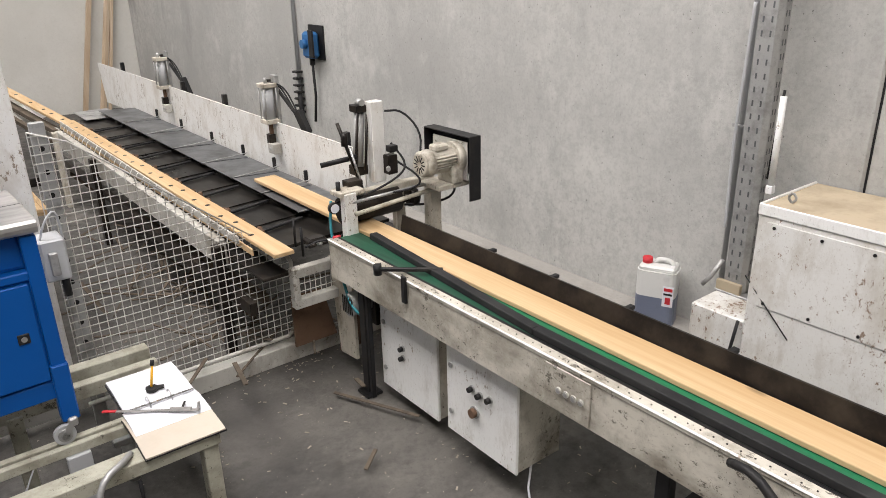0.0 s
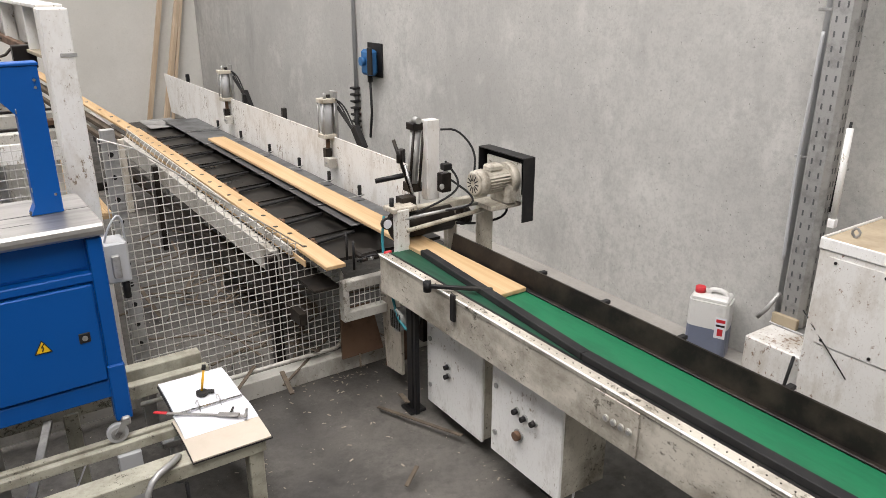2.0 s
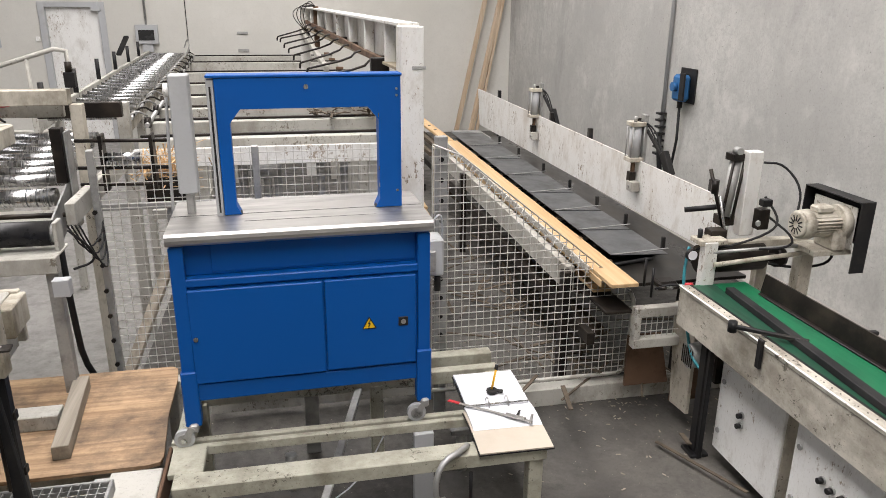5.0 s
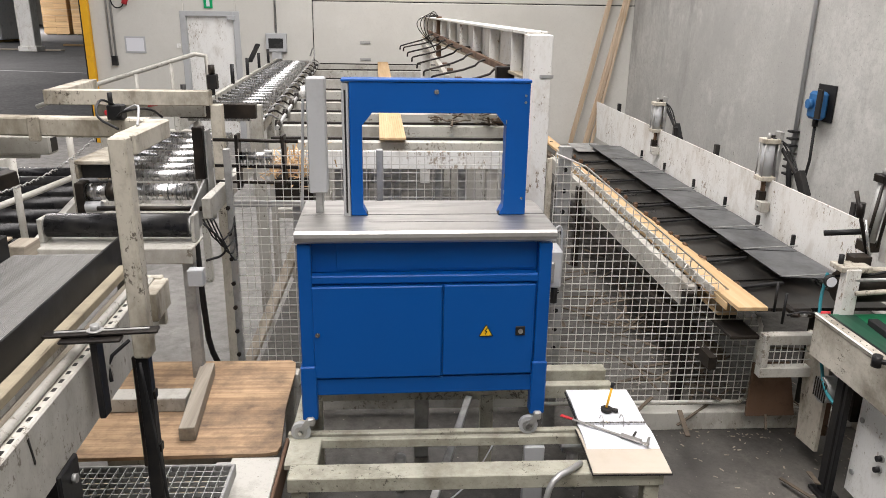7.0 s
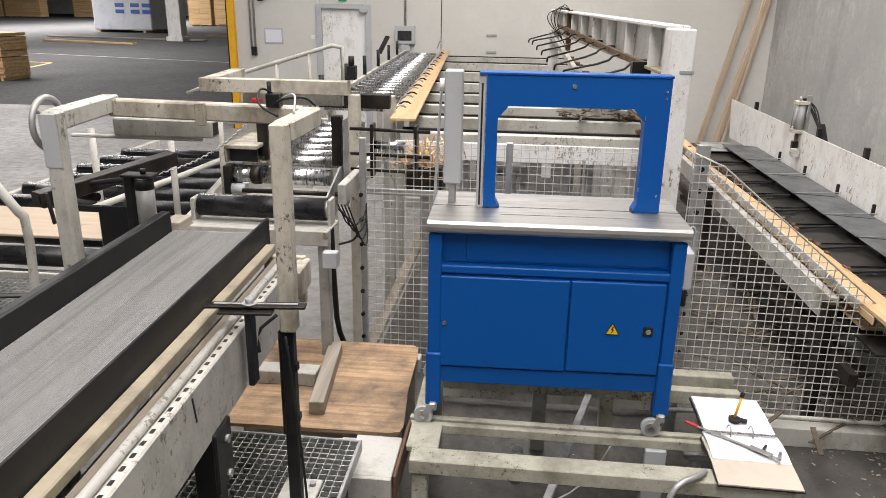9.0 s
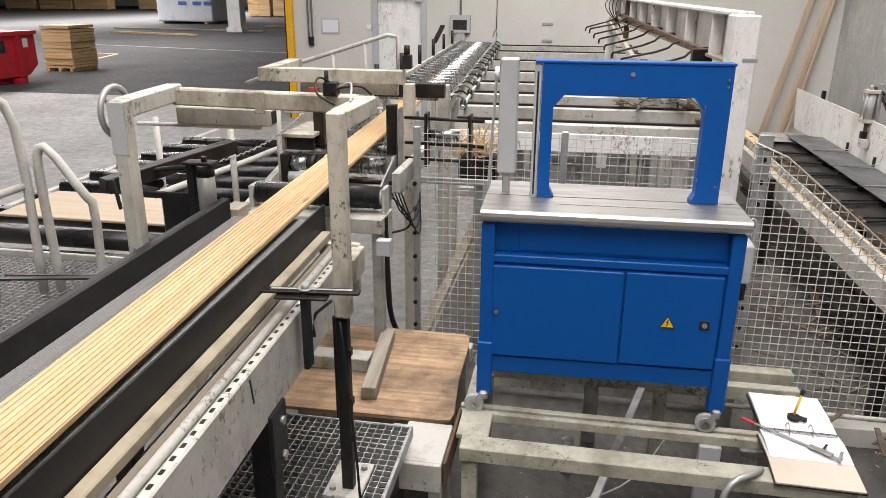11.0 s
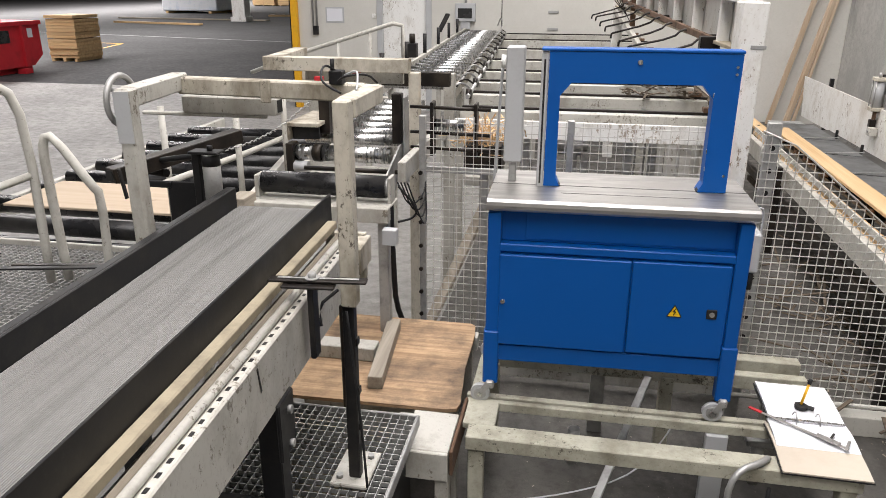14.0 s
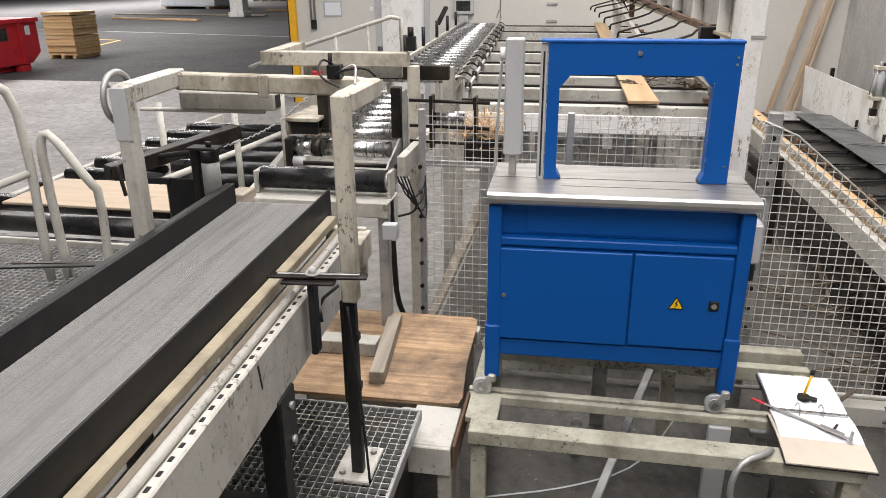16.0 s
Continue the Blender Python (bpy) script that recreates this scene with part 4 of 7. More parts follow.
def infeed_deck():
    d = thing("board_deck", 2.5, 8, 0, "dark oily board deck with grey flaps and white stop plate", "machine")
    part("side_beam", BAR((1.95, 4.6, 0.75), (1.95, 12.6, 0.75), 0.06, 0.17), "cream", d, "white painted side beam")
    part("edge_angle", BAR((1.965, 4.35, 0.9), (1.985, 9.0, 0.91), 0.014, 0.05), "cream", d, "bent sheet edge")
    for i in range(30):
        y = 4.45 + 0.15 * i
        part("mesh_loop", T([(1.93, y, 0.87), (1.95, y + 0.01, 0.915), (1.972, y + 0.02, 0.93), (1.98, y + 0.035, 0.9)], 0.0035, n=5, rounds=1), "zinc", d)
    part("under_beam", BAR((1.95, 4.2, 0.5), (1.95, 11.0, 0.5), 0.05, 0.08), "black_oily", d)
    part("under_beam", BAR((2.2, 4.6, 0.35), (2.0, 9.0, 0.35), 0.05, 0.06), "bark", d)
    part("under_beam", BAR((2.9, 4.3, 0.6), (2.9, 11.0, 0.6), 0.08, 0.14), "grimy", d)
    part("deck_sheet", prism(bm_new(), [(2.17, 4.2), (2.96, 4.2), (2.88, 9.4), (2.17, 9.4)], "z", 0.83, 0.85), "dusty_black", d, "oily dark deck sheet")
    part("end_frame", B(2.14, 2.44, 4.02, 4.08, 0.7, 0.76), "cream", d)
    part("end_frame", B(2.14, 2.44, 4.02, 4.08, 0.5, 0.56), "cream", d)
    part("end_frame", B(2.14, 2.18, 4.02, 4.08, 0.56, 0.7), "cream", d)
    for i in range(7):
        part("end_grid_wire", R((2.19 + 0.036 * i, 4.05, 0.56), (2.19 + 0.036 * i, 4.05, 0.7), 0.003, n=5), "zinc", d)
    for z in (0.6, 0.65):
        part("end_grid_wire", R((2.18, 4.047, z), (2.44, 4.047, z), 0.003, n=5), "zinc", d)
    for x in (1.9, 2.75):
        part("leg", B(x - 0.03, x + 0.03, 4.5, 4.58, 0, 0.83), "black_oily", d)
        part("leg", B(x - 0.03, x + 0.03, 7.4, 7.48, 0, 0.83), "black_oily", d)
        part("leg", B(x - 0.03, x + 0.03, 8.9, 8.98, 0, 0.83), "grimy", d)
    part("slot_bed", B(1.985, 2.16, 4.1, 9.1, 0.7, 0.72), "black_oily", d)
    part("slot_edge", B(1.982, 1.992, 4.2, 9.05, 0.84, 0.885), "pine", d, "splintered timber lining")
    for i in range(16):
        y = 4.4 + 0.29 * i
        part("strip_clip", B(2.142, 2.165, y, y + 0.05, 0.872, 0.905), "rust", d)
    ramp_strip = part("ramp_strip", BAR((2.06, 8.85, 0.9), (1.44, 12.0, 1.33), 0.12, 0.028), "pine", d, "pale timber strip climbing to the upper table")
    for k in (0.06, 0.14, 0.2, 0.3, 0.42):
        x, y, z = 2.06 - 0.62 * k, 8.85 + 3.15 * k, 0.9 + 0.43 * k
        part("strip_hole", R((x, y, z + 0.011), (x, y, z + 0.017), 0.02, n=10), "black_oily", ramp_strip)
    for dx, dz in ((-0.1, -0.06), (-0.02, -0.1), (-0.16, -0.15)):
        part("ramp_bearer", BAR((2.03 + dx, 9.0, 0.88 + dz), (1.44 + dx, 12.0, 1.3 + dz), 0.05, 0.05), "bark", d)
    for i in range(9):
        y = 4.5 + 0.5 * i
        part("cross_belt", BAR((2.175, y, 0.862), (2.5, y + 0.06, 0.872), 0.024, 0.016), "rubber", d)
        part("chain_guide", BAR((2.18, y + 0.26, 0.853), (2.6, y + 0.3, 0.858), 0.24, 0.008), "dusty_black", d)
        part("belt_wheel", R((2.15, y - 0.01, 0.882), (2.18, y - 0.01, 0.882), 0.024, n=10), "rust", d)
    plate = bm_new()
    lo, hi = (2.98, 4.5), (2.86, 10.5)
    vs = [plate.verts.new((x + t, y, z)) for t in (0.0, 0.012) for x, y, z in ((lo[0], lo[1], 0.86), (hi[0], hi[1], 0.83), (hi[0] - 0.003, hi[1] + 0.12, 1.32), (lo[0], lo[1], 1.25))]
    for f in ((0, 1, 2, 3), (7, 6, 5, 4), (0, 4, 5, 1), (1, 5, 6, 2), (2, 6, 7, 3), (3, 7, 4, 0)):
        plate.faces.new([vs[k] for k in f])
    bmesh.ops.recalc_face_normals(plate, faces=plate.faces)
    part("stop_plate", plate, "white", d, "long white stop plate with rust and oil stains")
    px = lambda y: 2.98 - 0.02 * (y - 4.5)
    for y in (4.75, 6.8, 7.8, 9.7):
        z = 1.25 + 0.012 * (y - 4.5)
        part("plate_post", B(px(y) + 0.02, px(y) + 0.06, y, y + 0.05, 0.6, z + 0.08), "black", d)
    for y, z0 in ((5.8, 1.29), (8.18, 1.3)):
        x = px(y) - 0.03
        cy = part("air_cylinder", R((x, y, z0), (x, y, z0 + 0.25), 0.046, n=16), "grey_box", d, "clear grey air cylinder on the stop plate")
        for dx, dy in ((-0.05, -0.05), (0.05, -0.05), (-0.05, 0.05), (0.05, 0.05)):
            part("tie_rod", R((x + dx, y + dy, z0 - 0.03), (x + dx, y + dy, z0 + 0.27), 0.006, n=6), "galv", cy)
        part("cylinder_cap", B(x - 0.06, x + 0.06, y - 0.06, y + 0.06, z0 + 0.25, z0 + 0.285), "grimy", cy)
        part("cylinder_cap", B(x - 0.06, x + 0.06, y - 0.06, y + 0.06, z0 - 0.035, z0), "grimy", cy)
        part("port", R((x - 0.02, y - 0.02, z0 + 0.285), (x - 0.02, y - 0.02, z0 + 0.33), 0.014, n=8), "galv", cy)
        part("port", R((x + 0.03, y + 0.02, z0 + 0.285), (x + 0.03, y + 0.02, z0 + 0.31), 0.018, n=8), "black_oily", cy)
        part("mount_bar", B(x + 0.055, x + 0.085, y - 0.045, y + 0.045, z0 - 0.25, z0 + 0.34), "galv", cy)
        part("piston_rod", R((x, y, z0 - 0.22), (x, y, z0 - 0.03), 0.018), "rust", cy)
        part("rod_clevis", B(x - 0.035, x + 0.02, y - 0.03, y + 0.03, z0 - 0.2, z0 - 0.12), "black_oily", cy)
        part("rod_bracket", B(x - 0.045, x + 0.025, y - 0.1, y - 0.0, z0 - 0.27, z0 - 0.19), "cream", cy)
        part("bracket_bolt", R((x - 0.045, y - 0.05, z0 - 0.23), (x - 0.055, y - 0.05, z0 - 0.23), 0.012, n=6), "galv", cy)
        st = part("valve_arm", BAR((x + 0.08, y, z0 + 0.24), (x + 0.13, y - 0.38, z0 - 0.05), 0.02, 0.025), "black", d)
        part("valve_block", BAR((x + 0.12, y - 0.26, z0 + 0.08), (x + 0.13, y - 0.38, z0 - 0.08), 0.05, 0.07), "black", st)
        for k in (0.0, 0.05):
            part("hose", T([(x + 0.02 + k, y, z0 + 0.29), (x + 0.1, y - 0.1, z0 + 0.26 - k), (x + 0.13, y - 0.22, z0 + 0.08 - k), (x + 0.13, y - 0.35, z0 - 0.08)], 0.007, rounds=2), "rubber", d)
    part("tail_plate", B(2.28, 2.66, 9.15, 9.75, 0.87, 0.882), "galv", d)
    part("tail_post", B(2.4, 2.46, 9.3, 9.36, 0.0, 0.87), "galv", d)
    for x, y in ((2.24, 4.15), (2.2, 3.98)):
        part("stop_pin", R((x, y, 0.85), (x, y, 1.03), 0.008), "black", d)
    part("valve_cluster", B(2.26, 2.38, 4.0, 4.1, 0.88, 0.925, b=0.015), "black_oily", d)
    for i in range(5):
        part("air_fitting", R((2.24 + 0.04 * i, 3.97, 0.9 + 0.012 * (i % 2)), (2.26 + 0.04 * i, 3.93, 0.92), 0.011, n=8), "galv" if i % 2 else "black_oily", d)
    part("air_line", T([(2.22, 3.98, 0.9), (2.3, 3.92, 0.95), (2.4, 3.94, 0.9), (2.5, 4.0, 0.92)], 0.007, rounds=2), "rubber", d)
    part("red_fitting", R((2.38, 3.93, 0.93), (2.41, 3.9, 0.94), 0.014), "red", d)
    part("rust_gusset", prism(bm_new(), [(2.2, 0.15), (2.5, 0.15), (2.42, 0.5), (2.2, 0.5)], "y", 4.2, 4.22), "rust", d, "rusty brown gusset plate")


def flap_carriage():
    """The row of sheet flaps that slides across the deck and pushes the boards over."""
    c = thing("pusher_flaps", 2.2, 9.4, 0.9, "row of grey sheet metal flaps that slides over the deck", "machine")
    for i, y in enumerate((4.55, 5.12, 5.65, 6.25, 6.95, 7.75, 8.5)):
        ln = (0.53, 0.49, 0.56, 0.65, 0.75, 0.7, 0.9)[i]
        f = part("flap", BAR((2.685, y, 0.905), (2.68, y + ln, 0.91), 0.41, 0.005, roll=0.05), "flap", c, "grey sheet metal flap")
        part("flap_arm", BAR((2.48, y + 0.01, 0.913), (2.89, y + 0.01, 0.933), 0.01, 0.008), "galv", f)
        part("flap_stop", B(2.86, 2.885, y + 0.04, y + 0.065, 0.91, 1.0), "black", f)
    return c


def wire_panel(bm, outline_top, x0, x1, y, z0, pitch=0.05, r=0.0022):
    """Square wire mesh in a vertical plane; outline_top gives the upper limit at each x."""
    x = x0
    while x <= x1 + 1e-6:
        rod(bm, (x, y, z0), (x, y, outline_top(x)), r, n=4)
        x += pitch
    z = z0
    top = max(outline_top(x0), outline_top(x1))
    while z < top:
        xe = x0
        while xe < x1 and outline_top(xe + 0.01) > z:
            xe += 0.01
        if xe > x0 + 0.01:
            rod(bm, (x0, y - 0.004, z), (xe, y - 0.004, z), r, n=4)
        z += pitch


def fences():
    f = thing("mesh_guard", 1.6, 4.35, 0.1, "welded wire mesh guard with a slanting top edge beside the deck", "fence")
    top = lambda x: min(1.71 - 0.32 * (x - 0.98), 1.56 - 0.802 * (x - 1.24))
    w = bm_new()
    wire_panel(w, top, 0.98, 2.26, 4.35, 0.17, 0.046, 0.0031)
    tagged(part("wire_mesh", w, "zinc", f), kind="stuff")
    part("frame_tube", T([(2.26, 4.35, 0.735), (2.29, 4.35, 0.67), (2.27, 4.35, 0.2), (2.22, 4.35, 0.165), (0.98, 4.35, 0.165)], 0.014), "cream", f)
    post = bm_new()
    box(post, 1.0, 1.07, 4.36, 4.4, 0.0, 1.75)
    part("post", post, "galv", f, "perforated post")
    for i in range(12):
        part("post_hole", R((1.035, 4.3595, 0.3 + 0.12 * i), (1.035, 4.357, 0.3 + 0.12 * i), 0.014, n=8), "black", f)
    part("edge_wire", T([(0.98, 4.352, 1.71), (1.15, 4.352, 1.64), (2.26, 4.352, 0.742)], 0.005, n=6), "zinc", f)
    b = thing("floor_beam", 1.9, 4.35, 0, "dirty white steel beam lying along the floor", "beam")
    part("beam", B(1.2, 2.95, 4.3, 4.4, 0.0, 0.12), "cream", b)
    part("end_plate", B(2.95, 3.0, 4.2, 4.45, 0, 0.3), "grimy", b)
    s = thing("switch_box", 0.92, 4.2, 1.0, "grey safety switch box on the mesh guard", "switch")
    part("housing", B(0.9, 1.02, 4.2, 4.357, 0.98, 1.2, b=0.01), "grey_box", s)
    part("latch", B(0.93, 0.97, 4.17, 4.2, 1.02, 1.14), "galv", s)
    part("gland", R((0.99, 4.24, 0.88), (0.99, 4.24, 0.98), 0.02), "black", s)
    part("cable", T([(0.9, 4.25, 1.15), (0.95, 4.22, 1.3), (1.02, 4.25, 1.35), (1.03, 4.3, 1.1)], 0.006, rounds=2), "grey_box", s)
    g = thing("mesh_fence", 0.0, 4.75, 0, "wire mesh fence behind the strapping machine", "fence")
    w2 = bm_new()
    wire_panel(w2, lambda x: 1.66, -0.88, 0.95, 4.75, 0.12, 0.05, 0.003)
    tagged(part("wire_mesh", w2, "zinc", g), kind="stuff")
    for x in (-0.9, 0.0, 0.96):
        part("post", B(x - 0.02, x + 0.02, 4.74, 4.78, 0, 1.66), "galv", g)
    part("mid_rail", B(-0.9, 0.96, 4.77, 4.79, 1.3, 1.34), "galv", g)
    k = thing("timber_offcut", -0.6, 5.0, 0, "long rough timber leaning behind the fence", "timber")
    part("slab", BAR((-0.95, 4.9, 0.05), (-0.55, 5.6, 1.0), 0.08, 0.03), "greywood", k)


def strapping_machine():
    s = thing("strapping_machine", 0.24, 3.75, 0.49, "blue strapping machine with a steel table top, on castors", "machine")
    t = bm_new()
    prism(t, [(3.515, 1.462), (3.503, 1.474), (3.5, 1.49), (3.503, 1.506), (3.515, 1.517), (4.06, 1.517), (4.06, 1.462)], "x", -0.345, 0.82)
    part("table_top", t, "steel", s, "worn brushed steel table top")
    part("table_seam", B(-0.345, 0.82, 3.79, 3.793, 1.5172, 1.5185, b=0.0004), "black", s)
    part("cabinet_body", B(-0.31, 0.775, 3.55, 4.02, 0.78, 1.26, b=0.006), "blue", s)
    part("cabinet_rail", B(-0.31, 0.775, 3.536, 4.02, 1.262, 1.3, b=0.005), "blue", s)
    part("apron", B(-0.31, 0.775, 3.585, 4.02, 1.301, 1.46, b=0.004), "blue", s)
    part("recess_panel", B(-0.17, 0.745, 3.579, 3.586, 1.315, 1.45, b=0.002), "blue", s)
    d1 = part("door", B(-0.282, 0.308, 3.525, 3.55, 0.795, 1.25, b=0.004), "blue", s)
    d2 = part("door", B(0.316, 0.74, 3.525, 3.55, 0.8, 1.252, b=0.004), "blue", s)
    part("catch", R((-0.262, 3.525, 1.02), (-0.262, 3.517, 1.02), 0.011, n=12), "chrome", d1)
    part("lock", B(0.655, 0.7, 3.518, 3.526, 1.0, 1.045), "black", d2)
    part("lock_core", R((0.678, 3.518, 1.022), (0.678, 3.514, 1.022), 0.012, n=10), "galv", d2)
    tri = bm_new()
    prism(tri, [(0.486, 1.0), (0.546, 1.0), (0.516, 1.053)], "y", 3.523, 3.5255)
    wl = part("warning_label", tri, M_warn, d2, "yellow triangular electric hazard label")
    tb = bm_new()
    for a, b2 in (((0.484, 0.999), (0.548, 0.999)), ((0.484, 0.999), (0.516, 1.056)), ((0.548, 0.999), (0.516, 1.056))):
        bar(tb, (a[0], 3.5225, a[1]), (b2[0], 3.5225, b2[1]), 0.002, 0.004, b=0.0005)
    part("label_border", tb, "black", wl)
    z = bm_new()
    bar(z, (0.522, 3.522, 1.04), (0.511, 3.522, 1.024), 0.002, 0.004, b=0.0005)
    bar(z, (0.511, 3.522, 1.024), (0.521, 3.522, 1.024), 0.002, 0.004, b=0.0005)
    bar(z, (0.521, 3.522, 1.024), (0.512, 3.522, 1.007), 0.002, 0.004, b=0.0005)
    part("bolt_symbol", z, "black", wl)
    part("bottom_rail", B(-0.31, 0.775, 3.54, 3.57, 0.7, 0.785, b=0.004), "blue", s)
    part("bottom_rail", B(-0.31, 0.775, 3.99, 4.02, 0.7, 0.785, b=0.004), "blue", s)
    for x in (-0.325, 0.765):
        for y in (3.53, 3.98):
            part("leg", B(x - 0.015, x + 0.045, y, y + 0.05, 0.7, 1.45, b=0.004), "blue", s)
            part("lower_leg", B(x - 0.022, x + 0.05, y - 0.012, y + 0.055, 0.58, 0.86, b=0.006), "blue", s)
            ca = part("castor", B(x - 0.005, x + 0.035, y - 0.03, y + 0.04, 0.555, 0.6, b=0.008), "galv", s)
            part("wheel", R((x - 0.03, y - 0.045, 0.537), (x - 0.03, y - 0.01, 0.537), 0.03, n=18), "galv", ca)
            part("tyre", R((x - 0.03, y - 0.04, 0.537), (x - 0.03, y - 0.015, 0.537), 0.046, n=22), "grey_box", ca)
            part("hub", R((x - 0.03, y - 0.052, 0.537), (x - 0.03, y - 0.046, 0.537), 0.014, n=10), "chrome", ca)
            part("fork", BAR((x - 0.03, y - 0.05, 0.537), (x + 0.01, y - 0.05, 0.6), 0.004, 0.03), "galv", ca)
    arch = bm_new()
    xo0, xo1, xi0, xi1, c = -0.105, 0.72, -0.05, 0.615, 0.06
    outer = [(xo0, 1.52), (xo0, 2.135), (xo1, 2.135), (xo1, 1.52), (xi1 - 0.02, 1.52), (xi1, 1.56), (xi1, 2.0 - c), (xi1 - c * 0.8, 2.0), (xi0 + c * 0.8, 2.0), (xi0, 2.0 - c), (xi0, 1.56), (xi0 + 0.02, 1.52)]
    prism(arch, outer, "y", 3.77, 3.85)
    a = part("arch", arch, "blue", s, "blue strap guide arch")
    part("arch_lid", B(-0.14, 0.725, 3.765, 3.86, 2.137, 2.15, b=0.003), "blue", s)
    part("arch_bolt", R((0.29, 3.77, 2.095), (0.29, 3.764, 2.095), 0.011, n=12), "chrome", a)
    for zz in (2.05, 2.08, 1.6):
        part("arch_screw", R((0.7, 3.77, zz), (0.7, 3.766, zz), 0.006, n=8), "chrome", a)
    for x, sx in ((xi0, 1), (xi1, -1)):
        part("strap_guide", BAR((x + sx * 0.02, 3.8, 1.515), (x - sx * 0.005, 3.8, 1.545), 0.05, 0.012), "black", s)
    part("side_channel", B(-0.14, -0.108, 3.775, 3.85, 1.51, 2.13, b=0.003), "grey_box", s, "aluminium side channel")
    part("channel_slot", B(-0.128, -0.12, 3.772, 3.776, 1.53, 2.1, b=0.001), "black", s)
    part("side_box", B(-0.3, -0.215, 3.8, 3.9, 1.62, 2.15, b=0.006), "grey_box", s, "light grey upright housing")
    part("side_box_foot", B(-0.275, -0.24, 3.83, 3.88, 1.5, 1.62), "galv", s)
    part("nozzle", R((-0.3, 3.85, 2.08), (-0.325, 3.85, 2.08), 0.03), "white_clean", s)
    part("cable", T([(-0.32, 3.9, 2.1), (-0.34, 3.9, 1.7), (-0.36, 3.95, 1.3), (-0.35, 3.9, 0.9)], 0.007, rounds=1), "grey_box", s)
    part("seam_line", B(-0.02, 0.58, 3.66, 3.662, 1.5172, 1.5182, b=0.0003), "black", s)
    for zz in (1.62, 1.7, 1.95):
        part("edge_nick", B(0.612, 0.616, 3.767, 3.7705, zz, zz + 0.02, b=0.0005), "chrome", a)
    for x, y in ((-0.3, 3.8), (0.79, 3.8)):
        part("side_stay", B(x - 0.02, x + 0.02, y - 0.02, y + 0.02, 0.7, 0.78), "blue", s)
    s.rotation_euler.z = radians(1.5)


def cart_frame():
    """The low steel frame under the strapping machine, used as a bench."""
    f = thing("support_frame", 0.45, 3.3, 0, "low olive-grey steel support frame, scuffed and dusty", "frame")
    part("front_rail", B(-0.37, 1.3, 3.155, 3.265, 0.43, 0.5), "rail", f)
    part("end_plate", B(1.0, 1.3, 3.265, 3.5, 0.47, 0.5), "rail", f)
    part("corner_plate", B(-0.4, -0.25, 3.265, 3.48, 0.47, 0.5), "rail", f)
    part("track_rail", B(-0.42, 1.0, 3.48, 3.512, 0.44, 0.488), "rail", f)
    part("track_groove", B(-0.42, 1.0, 3.512, 3.535, 0.44, 0.462), "black_oily", f)
    part("track_rail", B(-0.42, 1.0, 3.535, 3.57, 0.44, 0.488), "rail", f)
    part("rear_rail", B(-0.4, 1.3, 4.0, 4.06, 0.4, 0.48), "rail", f)
    part("rear_rail", B(0.75, 1.3, 4.14, 4.22, 0.42, 0.5), "rail", f)
    part("side_rail", B(-0.41, -0.33, 3.57, 4.0, 0.4, 0.47), "rail", f)
    for x, y in ((-0.325, 3.21), (1.255, 3.21), (-0.34, 4.0), (1.2, 4.15), (0.6, 4.02)):
        part("leg", B(x - 0.035, x + 0.035, y - 0.035, y + 0.035, 0.0, 0.43), "rail", f)
    part("brace", BAR((0.2, 3.2, 0.1), (0.5, 4.0, 0.42), 0.04, 0.02), "galv", f)
    part("lower_bar", B(-0.36, 1.3, 3.96, 4.0, 0.14, 0.2), "cream", f)
    part("wide_leg", B(0.72, 0.82, 3.46, 3.5, 0.0, 0.44), "grey_box", f)
    part("cross_member", B(1.22, 1.28, 3.5, 4.0, 0.4, 0.46), "rail", f)
    part("back_leg_plate", B(0.2, 0.28, 4.06, 4.1, 0.0, 0.4), "galv", f)
    part("low_beam", B(-0.36, 1.1, 4.5, 4.56, 0.06, 0.2), "cream", f)
    part("adjuster", R((0.12, 3.62, 0.1), (0.12, 3.62, 0.3), 0.03, n=12), "galv", f)
    part("adjuster", R((1.0, 3.62, 0.1), (1.0, 3.62, 0.34), 0.03, n=12), "galv", f)
    part("adjuster_plate", B(0.93, 1.07, 3.56, 3.68, 0.34, 0.37), "galv", f)
    b = thing("pallet_stand", -0.6, 3.35, 0, "cream painted steel stand with rusty edges", "stand")
    part("top", B(-0.64, -0.425, 3.02, 3.33, 0.44, 0.5), "cream", b)
    part("front_plate", B(-0.64, -0.425, 3.0, 3.02, 0.36, 0.5), "cream", b)
    part("rust_edge", B(-0.42, -0.405, 3.02, 3.48, 0.38, 0.505), "rust", b)
    for x in (-0.455,):
        part("leg", B(x - 0.03, x + 0.03, 3.02, 3.08, 0, 0.44), "cream", b)
        part("leg", B(x - 0.03, x + 0.03, 3.24, 3.3, 0, 0.44), "cream", b)
    c = thing("screw_clamp", 0.85, 3.08, 0.35, "steel screw clamp with a red handle on the frame", "clamp")
    part("jaw", T([(0.93, 3.22, 0.512), (0.88, 3.15, 0.53), (0.8, 3.11, 0.52), (0.755, 3.08, 0.46), (0.755, 3.08, 0.33), (0.8, 3.1, 0.32)], 0.014, rounds=1), "galv", c)
    part("screw", R((0.93, 3.14, 0.26), (0.93, 3.14, 0.42), 0.009), "black", c)
    part("handle", R((0.93, 3.14, 0.17), (0.93, 3.14, 0.27), 0.018), "red", c)
    w = thing("floor_wire", 0.2, 3.6, 0, "thin pale wire lying across the floor", "cable")
